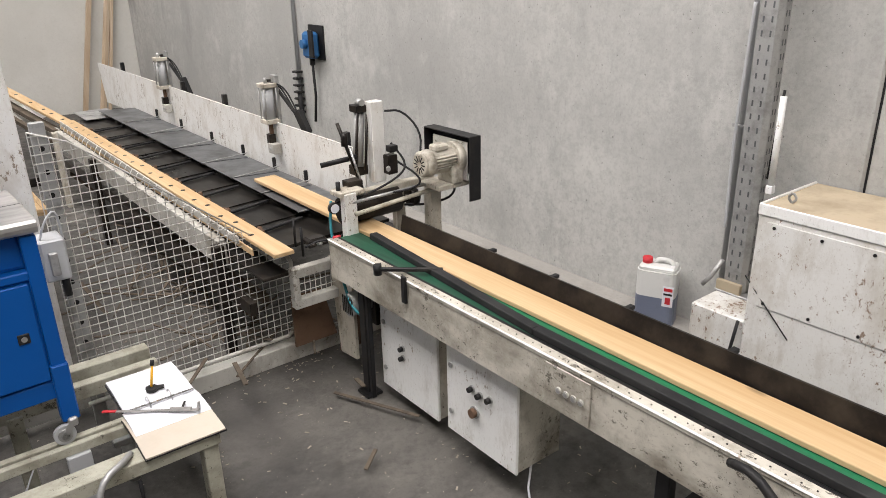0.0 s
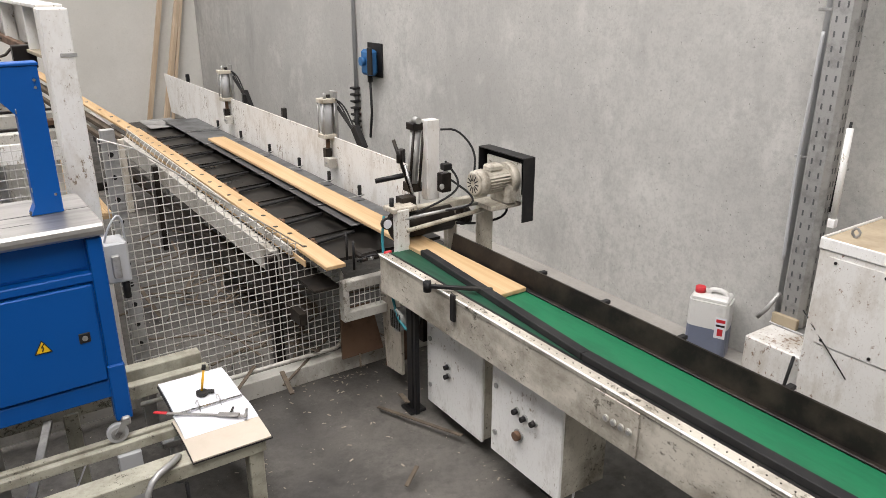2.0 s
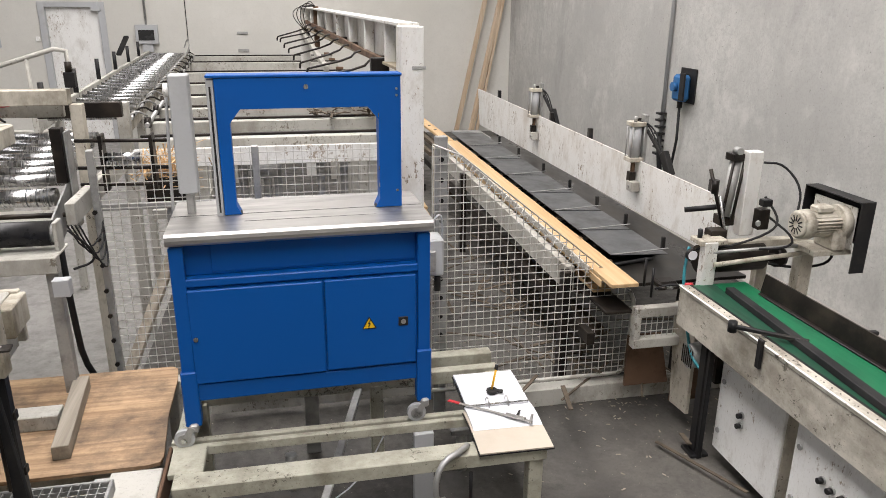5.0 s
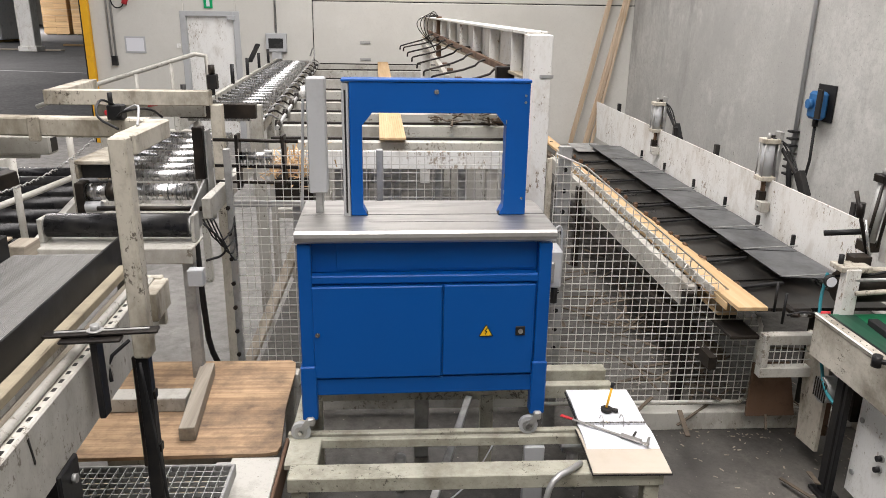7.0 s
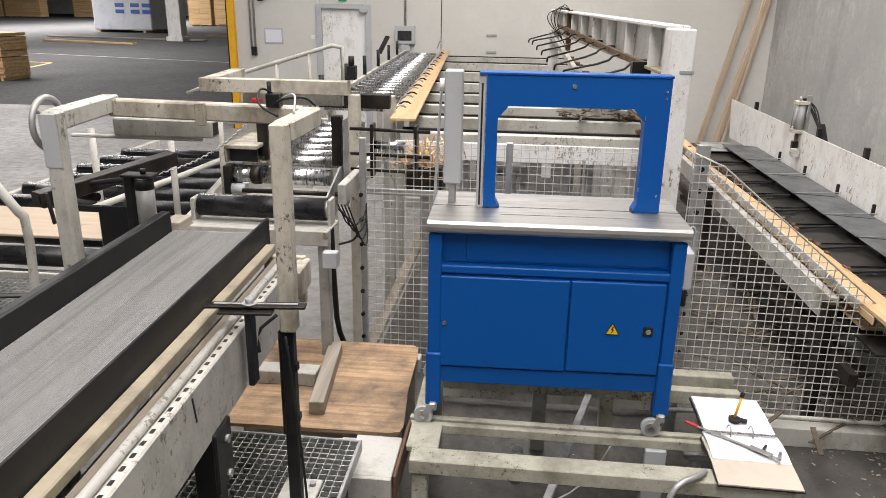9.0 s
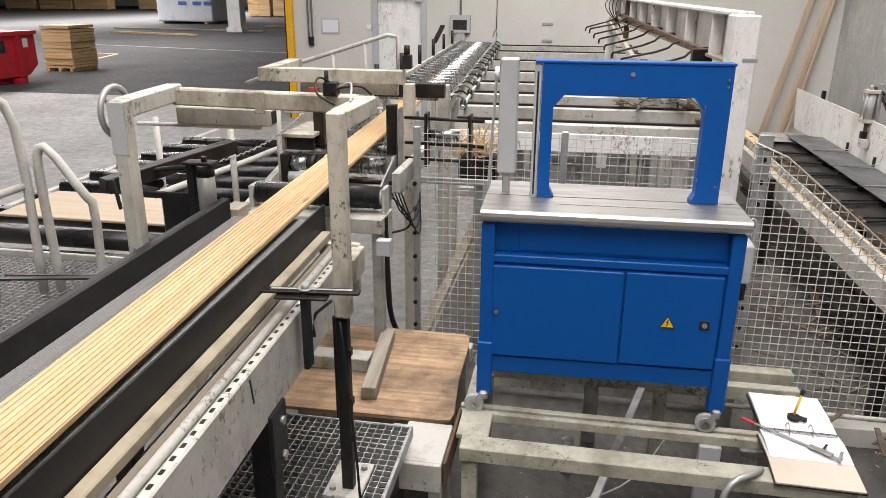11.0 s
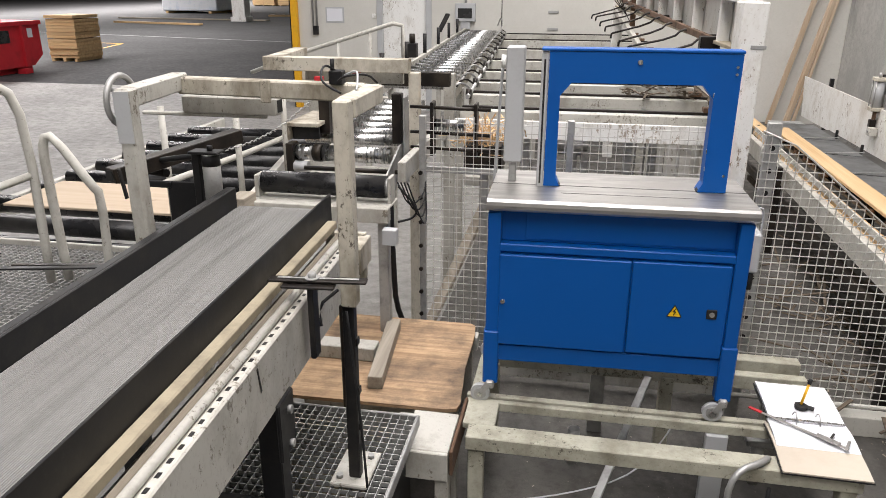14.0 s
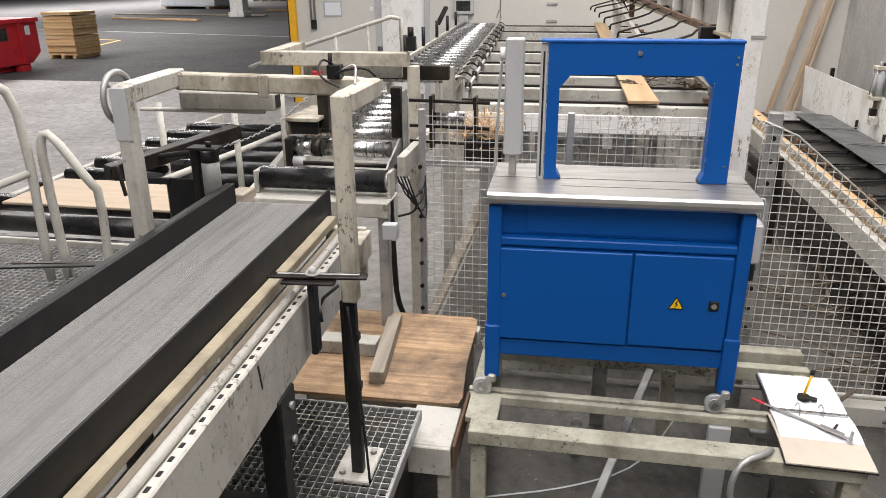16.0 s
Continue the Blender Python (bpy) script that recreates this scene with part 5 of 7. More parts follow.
    part("wire", T([(-0.3, 3.3, 0.03), (0.1, 3.45, 0.02), (0.45, 3.6, 0.08), (0.62, 3.75, 0.3)], 0.004, rounds=2), "paper", w)


def clipboard():
    c = thing("clipboard", 1.12, 3.36, 0.535, "open ring binder with white sheets and a cream cover", "clipboard")
    b = bm_new()
    m = Matrix.Translation((1.155, 3.5, 0.522)) @ Matrix.Rotation(radians(-1), 4, "Z")
    def slab(x0, x1, y0, y1, z0, z1, bend=0.0):
        t = bm_new()
        n = 8
        top = [[t.verts.new((x, y0 + (y1 - y0) * i / n, z1 + bend * math.sin(math.pi * i / n))) for x in (x0, x1)] for i in range(n + 1)]
        low = [[t.verts.new((x, y0 + (y1 - y0) * i / n, z0 + bend * math.sin(math.pi * i / n))) for x in (x0, x1)] for i in range(n + 1)]
        for i in range(n):
            t.faces.new((top[i][0], top[i][1], top[i + 1][1], top[i + 1][0]))
            t.faces.new((low[i][0], low[i + 1][0], low[i + 1][1], low[i][1]))
            for k in (0, 1):
                t.faces.new((low[i][k], top[i][k], top[i + 1][k], low[i + 1][k]) if k == 0 else (low[i][k], low[i + 1][k], top[i + 1][k], top[i][k]))
        t.faces.new((low[0][0], low[0][1], top[0][1], top[0][0]))
        t.faces.new((low[n][0], top[n][0], top[n][1], low[n][1]))
        out = bm_new()
        merge(out, t, m)
        bmesh.ops.recalc_face_normals(out, faces=out.faces)
        return out
    part("cover", slab(-0.18, 0.17, -0.37, 0.0, -0.012, -0.006, 0.012), "card", c)
    part("cover_edge", slab(-0.184, 0.174, -0.374, 0.0, -0.018, -0.0125, 0.012), "black", c)
    part("back_cover", slab(-0.165, 0.165, 0.0, 0.36, -0.012, -0.004), "black", c)
    part("sheet_block", slab(-0.16, 0.165, 0.01, 0.35, -0.003, 0.012, 0.006), "paper", c)
    part("loose_sheet", slab(-0.17, 0.17, -0.2, 0.02, -0.001, 0.007, 0.01), "paper", c)
    part("ring_bar", slab(-0.14, 0.16, 0.0, 0.015, 0.012, 0.02), "chrome", c)
    for dx in (-0.05, 0.05):
        x, y = 1.155 + dx, 3.51
        part("ring", T([(x, y - 0.03, 0.53), (x, y - 0.02, 0.57), (x, y + 0.02, 0.575), (x, y + 0.045, 0.54)], 0.003, rounds=1), "chrome", c)
    p = thing("marking_tool", 1.16, 3.62, 0.545, "small brass and black marking tool on the paper", "tool")
    part("base", R((1.155, 3.615, 0.543), (1.155, 3.615, 0.56), 0.028, n=14), "black", p)
    part("foot", BAR((1.13, 3.63, 0.555), (1.21, 3.6, 0.552), 0.025, 0.012), "black", p)
    part("shaft", R((1.155, 3.62, 0.56), (1.185, 3.65, 0.66), 0.006), "yellow", p)
    part("knob", R((1.183, 3.648, 0.655), (1.19, 3.655, 0.68), 0.01), "black", p)
    k = thing("caliper", 1.06, 3.43, 0.54, "steel vernier caliper with a red end tab", "caliper")
    part("beam", BAR((0.93, 3.56, 0.547), (1.27, 3.3, 0.547), 0.016, 0.004, b=0.001), "steel", k)
    part("slider", BAR((1.16, 3.384, 0.551), (1.24, 3.323, 0.551), 0.03, 0.008, b=0.002), "steel", k)
    part("jaw", BAR((1.255, 3.29, 0.55), (1.29, 3.36, 0.55), 0.012, 0.005, b=0.001), "steel", k)
    part("jaw", BAR((1.205, 3.35, 0.552), (1.24, 3.405, 0.552), 0.01, 0.005, b=0.001), "black", k)
    part("tab", BAR((0.915, 3.572, 0.548), (0.965, 3.533, 0.548), 0.018, 0.006, b=0.001), "red", k)


# ---- return conveyor with grey belt ----
def grey_conveyor():
    c = thing("return_conveyor", -1.1, 2.3, 0, "cream belt conveyor with a grey ribbed belt and black side guards", "conveyor")
    y0, y1 = -8.5, 3.2
    profile = [(-1.33, 1.49)]
    for i in range(64):
        x = -1.33 + 0.006 * i
        profile += [(x, 1.5175), (x + 0.0015, 1.52), (x + 0.0045, 1.52)]
    profile += [(-0.944, 1.5175), (-0.944, 1.49)]
    part("belt", prism(bm_new(), profile, "y", y0, y1 - 0.03), "grey_belt", c, "grey ribbed conveyor belt")
    part("end_roller", R((-1.33, y1 - 0.02, 1.478), (-0.944, y1 - 0.02, 1.478), 0.041, n=24), "grey_belt", c)
    part("outer_guard", B(-1.342, -1.332, y0, y1 - 0.03, 1.42, 1.605), "black", c, "black outer side guard")
    part("outer_guard_lip", B(-1.37, -1.342, y0, y1 - 0.03, 1.598, 1.605), "black", c)
    part("inner_guard", B(-0.942, -0.934, y0, y1 + 0.02, 1.46, 1.582), "black", c, "black inner side guard")
    part("wood_strip", B(-0.932, -0.892, y0, y1 - 0.05, 1.45, 1.484, b=0.004), "dusty_strip", c, "dusty timber strip")
    # Black bar stands in for the shade in this narrow gap.
    part("strip_shadow_gap", B(-0.891, -0.884, y0, y1 - 0.05, 1.4, 1.43), "black_oily", c)
    tray = [(-0.884, 1.42)]
    for i in range(10):
        tray += [(-0.884 + 0.004 * i, 1.441), (-0.8825 + 0.004 * i, 1.443), (-0.8815 + 0.004 * i, 1.443)]
    tray += [(-0.844, 1.441), (-0.844, 1.42)]
    part("belt_return", prism(bm_new(), tray, "y", y0, y1 - 0.1), "tray", c, "dusty ribbed belt return")
    part("frame_tube", R((-0.828, y0, 1.462), (-0.828, 2.95, 1.462), 0.013, n=14), "cream", c)
    part("side_beam", B(-0.846, -0.788, y0, y1 - 0.1, 1.232, 1.45, b=0.005), "cream", c)
    part("beam_flange", B(-0.93, -0.846, y0, y1 - 0.1, 1.36, 1.4), "cream", c)
    for i in range(64):
        y = 2.95 - 0.05 * i
        part("edge_notch", B(-0.812, -0.801, y, y + 0.019, 1.4495, 1.4512, b=0.0005), "black", c)
    part("inner_beam", B(-1.33, -1.25, y0, y1 - 0.1, 1.25, 1.42), "cream", c)
    part("scratch", BAR((-0.7872, 2.0, 1.43), (-0.7872, 2.015, 1.35), 0.0015, 0.008, b=0.0003), "black", c)
    for y in (2.12, 0.4):
        part("leg", B(-0.86, -0.79, y, y + 0.07, 0.02, 1.232), "black", c)
        part("leg_plate", B(-0.79, -0.776, y - 0.02, y + 0.1, 1.05, 1.25), "black", c)
        for z in (1.08, 1.2):
            part("bolt", R((-0.776, y + 0.05, z), (-0.764, y + 0.05, z), 0.014, n=6), "galv", c)
        part("leg", B(-1.32, -1.25, y, y + 0.07, 0.02, 1.26), "black", c)
        part("leg_bar", B(-1.25, -0.86, y + 0.01, y + 0.06, 0.78, 0.86), "black", c)
        part("leg_base", B(-1.36, -0.75, y - 0.02, y + 0.1, 0.0, 0.02), "black", c)
    part("end_bracket", B(-0.93, -0.76, y1 - 0.1, y1 - 0.07, 1.25, 1.45), "grimy", c)
    part("end_box", B(-0.79, -0.74, y1 - 0.26, y1 - 0.08, 1.33, 1.44), "grimy", c)
    c.rotation_euler.z = radians(2.3)
    a = thing("slotted_strap", -0.75, 2.42, 1.45, "slotted black steel strap bolted to the gantry foot", "bracket")
    part("strap", BAR((-0.9, 2.4, 1.53), (-0.585, 2.435, 1.53), 0.04, 0.01), "black_oily", a)
    part("strap", BAR((-0.85, 2.385, 1.518), (-0.68, 2.4, 1.518), 0.04, 0.01), "black_oily", a)
    part("slot", BAR((-0.87, 2.403, 1.5365), (-0.61, 2.432, 1.5365), 0.01, 0.003, b=0.0005), "galv", a)
    part("bolt", R((-0.76, 2.416, 1.53), (-0.76, 2.416, 1.555), 0.014, n=6), "galv", a)
    part("washer", R((-0.76, 2.416, 1.535), (-0.76, 2.416, 1.54), 0.024, n=14), "galv", a)
    part("drop_plate", B(-0.772, -0.752, 2.39, 2.44, 1.26, 1.525), "black", a)


def portal():
    p = thing("gantry", -1.1, 2.8, 0.62, "grimy cream square-tube gantry across the belt on a black leg", "frame")
    part("upright", B(-0.728, -0.674, 2.585, 2.645, 1.36, 2.07, b=0.006), "grimy", p)
    part("side_arm", B(-0.735, -0.67, 2.65, 3.0, 2.005, 2.07, b=0.006), "grimy", p)
    part("top_beam", BAR((-1.51, 3.07, 2.038), (-0.74, 3.0, 2.038), 0.065, 0.065, b=0.006), "grimy", p)
    part("side_arm", BAR((-1.475, 2.66, 2.05), (-1.53, 3.1, 2.05), 0.065, 0.065, b=0.006), "cream", p)
    part("upright", B(-1.492, -1.436, 2.6, 2.66, 1.4, 2.083, b=0.008), "cream", p)
    part("end_patch", B(-1.493, -1.435, 2.597, 2.6, 1.9, 2.075, b=0.001), "grey_box", p)
    part("clip", B(-1.145, -1.105, 2.985, 3.0, 1.99, 2.075), "grimy", p)
    part("lower_beam", B(-1.56, -1.15, 3.14, 3.21, 1.915, 1.985, b=0.006), "cream", p)
    part("beam_opening", B(-1.1499, -1.1485, 3.15, 3.2, 1.925, 1.975, b=0.0004), "black", p)
    part("thin_bar", B(-1.75, -1.2, 3.15, 3.17, 1.9, 1.915), "cream", p)
    w = part("hand_wheel", T([(-1.53, 2.7 + 0.085 * math.cos(a), 2.03 + 0.085 * math.sin(a)) for a in [2 * math.pi * k / 24 for k in range(25)]], 0.011), "galv", p, "steel hand wheel")
    for a in (0.3, 2.4, 4.5):
        part("spoke", R((-1.53, 2.7, 2.03), (-1.53, 2.7 + 0.085 * math.cos(a), 2.03 + 0.085 * math.sin(a)), 0.007), "galv", w)
    part("wheel_shaft", R((-1.535, 2.7, 2.03), (-1.5, 2.7, 2.03), 0.012), "galv", w)
    part("black_leg", B(-0.735, -0.69, 2.605, 2.645, 0.64, 1.4), "black", p)
    part("black_leg_inner", B(-0.742, -0.73, 2.6, 2.615, 0.95, 1.36), "black_oily", p)
    for z in (0.85, 1.0, 1.2):
        part("leg_clip", B(-0.69, -0.682, 2.61, 2.64, z, z + 0.03), "black_oily", p)
    part("foot_plate", B(-0.8, -0.655, 2.56, 2.78, 0.622, 0.64), "cream", p)
    part("foot_bolt", R((-0.77, 2.6, 0.64), (-0.77, 2.6, 0.655), 0.014, n=6), "galv", p)
    part("foot_bolt", R((-0.685, 2.74, 0.64), (-0.685, 2.74, 0.655), 0.014, n=6), "galv", p)
    part("sensor", B(-0.86, -0.81, 2.95, 3.0, 2.07, 2.12), "black", p)
    part("sensor_pin", R((-0.85, 2.97, 2.11), (-0.85, 2.97, 2.16), 0.008), "black", p)
    part("hose", T([(-0.84, 2.97, 2.12), (-0.86, 2.9, 2.15), (-0.84, 2.8, 2.1), (-0.74, 2.72, 2.075)], 0.004, rounds=2), "rubber", p)
    part("hose", T([(-0.81, 2.98, 2.1), (-0.74, 2.92, 2.13), (-0.72, 2.85, 2.1), (-0.71, 2.8, 2.075)], 0.004, rounds=2), "grey_box", p)
    part("hose", T([(-0.83, 2.96, 2.08), (-0.78, 2.88, 2.11), (-0.7, 2.9, 2.12), (-0.68, 2.96, 2.08)], 0.004, rounds=2), "rubber", p)
    part("cable", T([(-0.7, 2.56, 1.36), (-0.67, 2.54, 1.1), (-0.66, 2.56, 0.85), (-0.65, 2.56, 0.64)], 0.005, rounds=1), "rubber", p)
    part("cable", T([(-0.74, 2.6, 1.42), (-0.81, 2.58, 1.36), (-0.79, 2.55, 1.3)], 0.006, rounds=1), "rubber", p)
    # dark pressure arm with upright roller
    a = thing("pressure_arm", -1.6, 3.35, 1.4, "black steel arm with an upright steel roller beside the belt", "machine")
    part("arm", BAR((-2.06, 3.32, 1.58), (-1.72, 3.95, 1.66), 0.075, 0.07), "black_oily", a)
    part("arm_opening", BAR((-2.063, 3.315, 1.58), (-2.064, 3.313, 1.58), 0.058, 0.05, b=0.0002), "rubber", a)
    part("arm_edge", BAR((-2.0, 3.3, 1.62), (-1.98, 3.3, 1.48), 0.02, 0.012), "black", a)
    part("rod", R((-2.2, 3.6, 1.56), (-1.6, 3.42, 1.68), 0.014), "black", a)
    part("far_rod", R((-2.35, 3.75, 1.52), (-1.95, 3.6, 1.53), 0.022), "black_oily", a)
    part("bracket", B(-1.8, -1.65, 3.35, 3.362, 1.36, 1.56), "black", a)
    part("bracket_tab", B(-1.96, -1.78, 3.34, 3.36, 1.53, 1.56), "black", a)
    part("roller_holder", B(-1.655, -1.618, 3.33, 3.37, 1.42, 1.71), "black", a)
    part("upright_roller", R((-1.57, 3.35, 1.42), (-1.57, 3.35, 1.7), 0.04, n=20), "galv", a, "scuffed steel guide roller")
    part("roller_sleeve", R((-1.57, 3.35, 1.645), (-1.57, 3.35, 1.695), 0.0412, n=20), "black", a, "worn black sleeve")
    part("holder_cap", B(-1.66, -1.52, 3.31, 3.39, 1.7, 1.712), "black", a)
    part("cap_bolt", R((-1.57, 3.35, 1.712), (-1.57, 3.35, 1.735), 0.013, n=6), "black", a)
    part("slotted_bar", BAR((-2.35, 2.72, 1.33), (-1.52, 2.78, 1.38), 0.03, 0.008), "black", a)
    part("slotted_bar", BAR((-2.2, 2.8, 1.33), (-1.52, 2.82, 1.37), 0.02, 0.006), "black_oily", a)
    ch = bm_new()
    for i in range(34):
        p0 = Vector((-1.52, 3.4, 1.7)).lerp(Vector((-1.3, 3.95, 1.86)), i / 34)
        z = -0.04 * math.sin(math.pi * i / 34)
        d = 0.008 if i % 2 else 0.003
        tube(ch, [p0 + Vector((-d, 0, z)), p0 + Vector((0, 0.012, z + d)), p0 + Vector((d, 0.02, z))], 0.003, n=5)
    part("chain", ch, "galv", a)


def roller_head():
    """The driven rollers at the end of the return conveyor."""
    r = thing("roller_table", -1.4, 5.0, 0, "short driven roller table with polished and rubber rollers", "conveyor")
    part("front_beam", B(-1.77, -0.96, 4.1, 4.17, 1.165, 1.25), "cream", r)
    part("front_lip", B(-1.77, -0.96, 4.17, 4.34, 1.235, 1.25), "cream", r)
    part("rubber_roller", R((-1.735, 4.25, 1.335), (-1.0, 4.25, 1.335), 0.064, n=28), "gloss_rubber", r, "black rubber roller")
    part("roller_cap", R((-1.75, 4.25, 1.335), (-1.735, 4.25, 1.335), 0.05, n=20), "galv", r)
    part("roller_cap", R((-1.0, 4.25, 1.335), (-0.985, 4.25, 1.335), 0.05, n=20), "galv", r)
    part("end_lug", B(-1.775, -1.75, 4.2, 4.3, 1.25, 1.38), "cream", r)
    part("end_lug", B(-0.985, -0.965, 4.2, 4.3, 1.25, 1.4), "cream", r)
    pr = part("press_roller", R((-1.56, 4.75, 1.4), (-1.1, 4.75, 1.4), 0.052, n=28), "chrome", r, "polished steel roller with worn bands")
    for x in (-1.25, -1.2, -1.14):
        part("worn_band", R((x, 4.75, 1.4), (x + 0.008, 4.75, 1.4), 0.0523, n=28), "flap", pr)
    part("press_roller_collar", R((-1.6, 4.75, 1.4), (-1.55, 4.75, 1.4), 0.057, n=24), "black_oily", r)
    part("end_sleeve", R((-1.73, 4.75, 1.4), (-1.6, 4.75, 1.4), 0.048, n=24), "chrome", r)
    part("bearing_block", B(-1.78, -1.73, 4.7, 4.8, 1.28, 1.46), "black_oily", r)
    part("lower_roller", R((-1.73, 4.72, 1.315), (-1.64, 4.72, 1.315), 0.034, n=20), "grey_box", r)
    part("guide_rod", R((-1.62, 4.6, 1.335), (-1.02, 4.6, 1.335), 0.014), "black_oily", r)
    part("low_plate", B(-1.62, -1.04, 4.62, 4.9, 1.27, 1.29), "cream", r)
    part("channel", B(-1.77, -1.56, 4.72, 5.2, 1.565, 1.59), "grimy", r)
    part("channel_side", B(-1.77, -1.752, 4.72, 5.2, 1.48, 1.565), "grimy", r)
    part("channel_inner", B(-1.75, -1.57, 4.76, 4.78, 1.48, 1.565), "black", r)
    part("side_cheek", prism(bm_new(), [(4.32, 1.2), (4.5, 1.2), (4.9, 1.3), (4.9, 1.46), (4.75, 1.47), (4.32, 1.33)], "x", -1.05, -1.04), "galv", r)
    part("side_frame", B(-1.0, -0.95, 4.5, 6.0, 1.3, 1.42), "cream", r)
    for i, y in enumerate((4.98, 5.2, 5.42, 5.66, 5.92, 6.2, 6.5)):
        part("roller", R((-1.74 - 0.03 * i, y, 1.45), (-1.08 - 0.03 * i, y, 1.45), 0.037, n=20), "chrome", r)
    part("guide_post", B(-1.1, -1.04, 4.78, 4.85, 1.47, 1.78), "black_oily", r)
    part("guide_plate", B(-1.03, -1.02, 4.78, 4.9, 1.2, 1.76), "galv", r)
    part("guide_post", B(-1.6, -1.53, 4.85, 4.92, 1.5, 1.8), "black_oily", r)
    part("post_bolt", R((-1.565, 4.845, 1.76), (-1.565, 4.85, 1.76), 0.014, n=6), "galv", r)
    for z in (1.42, 1.52, 1.68):
        part("spring_rod", R((-1.02, 4.95, z), (-0.5, 4.9, z), 0.011), "black_oily", r)
    part("spring", R((-0.86, 4.93, 1.585), (-0.66, 4.91, 1.585), 0.026), "chrome", r)
    for k in range(9):
        part("coil", R((-0.855 + 0.022 * k, 4.93, 1.545), (-0.845 + 0.022 * k, 4.93, 1.545), 0.022, n=10), "galv", r)
    part("rod_plate", B(-0.88, -0.86, 4.88, 4.98, 1.38, 1.72), "black_oily", r)
    part("rod_plate", B(-0.6, -0.58, 4.86, 4.96, 1.38, 1.72), "black_oily", r)
    part("column", B(-1.09, -1.02, 5.2, 5.28, 0.0, 1.86), "grimy", r)
    part("column", B(-0.98, -0.9, 5.9, 5.98, 0.0, 1.78), "cream", r)
    part("column", B(-1.82, -1.73, 5.26, 5.34, 1.4, 1.86), "cream", r)
    part("top_beam", B(-2.09, -1.08, 5.15, 5.25, 1.86, 1.95), "grimy", r)
    part("top_arm", BAR((-2.04, 5.25, 1.905), (-2.12, 5.95, 1.905), 0.1, 0.09), "grimy", r)
    part("under_plate", B(-1.85, -1.15, 5.3, 5.34, 1.77, 1.85), "cream", r)
    part("cross_plate", B(-1.4, -0.88, 5.6, 5.66, 1.72, 1.82), "black_oily", r)
    v = part("solenoid_valve", B(-1.09, -1.03, 5.18, 5.24, 1.96, 2.05), "black", r)
    part("valve_coil", R((-1.06, 5.2, 2.05), (-1.06, 5.2, 2.11), 0.02), "black_oily", v)
    part("red_tap", BAR((-1.5, 5.3, 1.84), (-1.42, 5.2, 1.86), 0.02, 0.015), "red", r)
    part("air_fitting", B(-1.72, -1.66, 5.12, 5.16, 1.8, 1.83), "red", r)
    for x in (-1.68, -1.0):
        part("leg", B(x - 0.03, x + 0.03, 4.14, 4.2, 0, 1.16), "galv", r)
    part("cable", T([(-1.02, 4.4, 1.2), (-1.0, 4.35, 0.9), (-1.02, 4.5, 0.4), (-0.92, 4.9, 0.02)], 0.018, rounds=2), "rubber", r, "black hose")
    part("cable", T([(-0.97, 4.4, 1.3), (-0.88, 4.5, 1.15), (-0.92, 4.6, 1.05), (-1.0, 4.5, 1.05)], 0.007, rounds=2), "rubber", r)
    part("junction_box", B(-0.98, -0.9, 4.04, 4.1, 1.06, 1.15), "grey_box", r)
    for k in range(4):
        part("cable", T([(-1.0 + 0.02 * k, 4.5, 1.3), (-0.94 + 0.03 * k, 4.55, 1.12 - 0.04 * k), (-0.86, 4.7, 1.2 - 0.05 * k), (-0.92, 4.85, 1.34)], 0.005, rounds=2), "rubber", r)
    for k in range(7):
        part("strip_bolt", R((-0.905, 4.72, 0.35 + 0.16 * k), (-0.905, 4.7, 0.35 + 0.16 * k), 0.014, n=6), "black_oily", r)


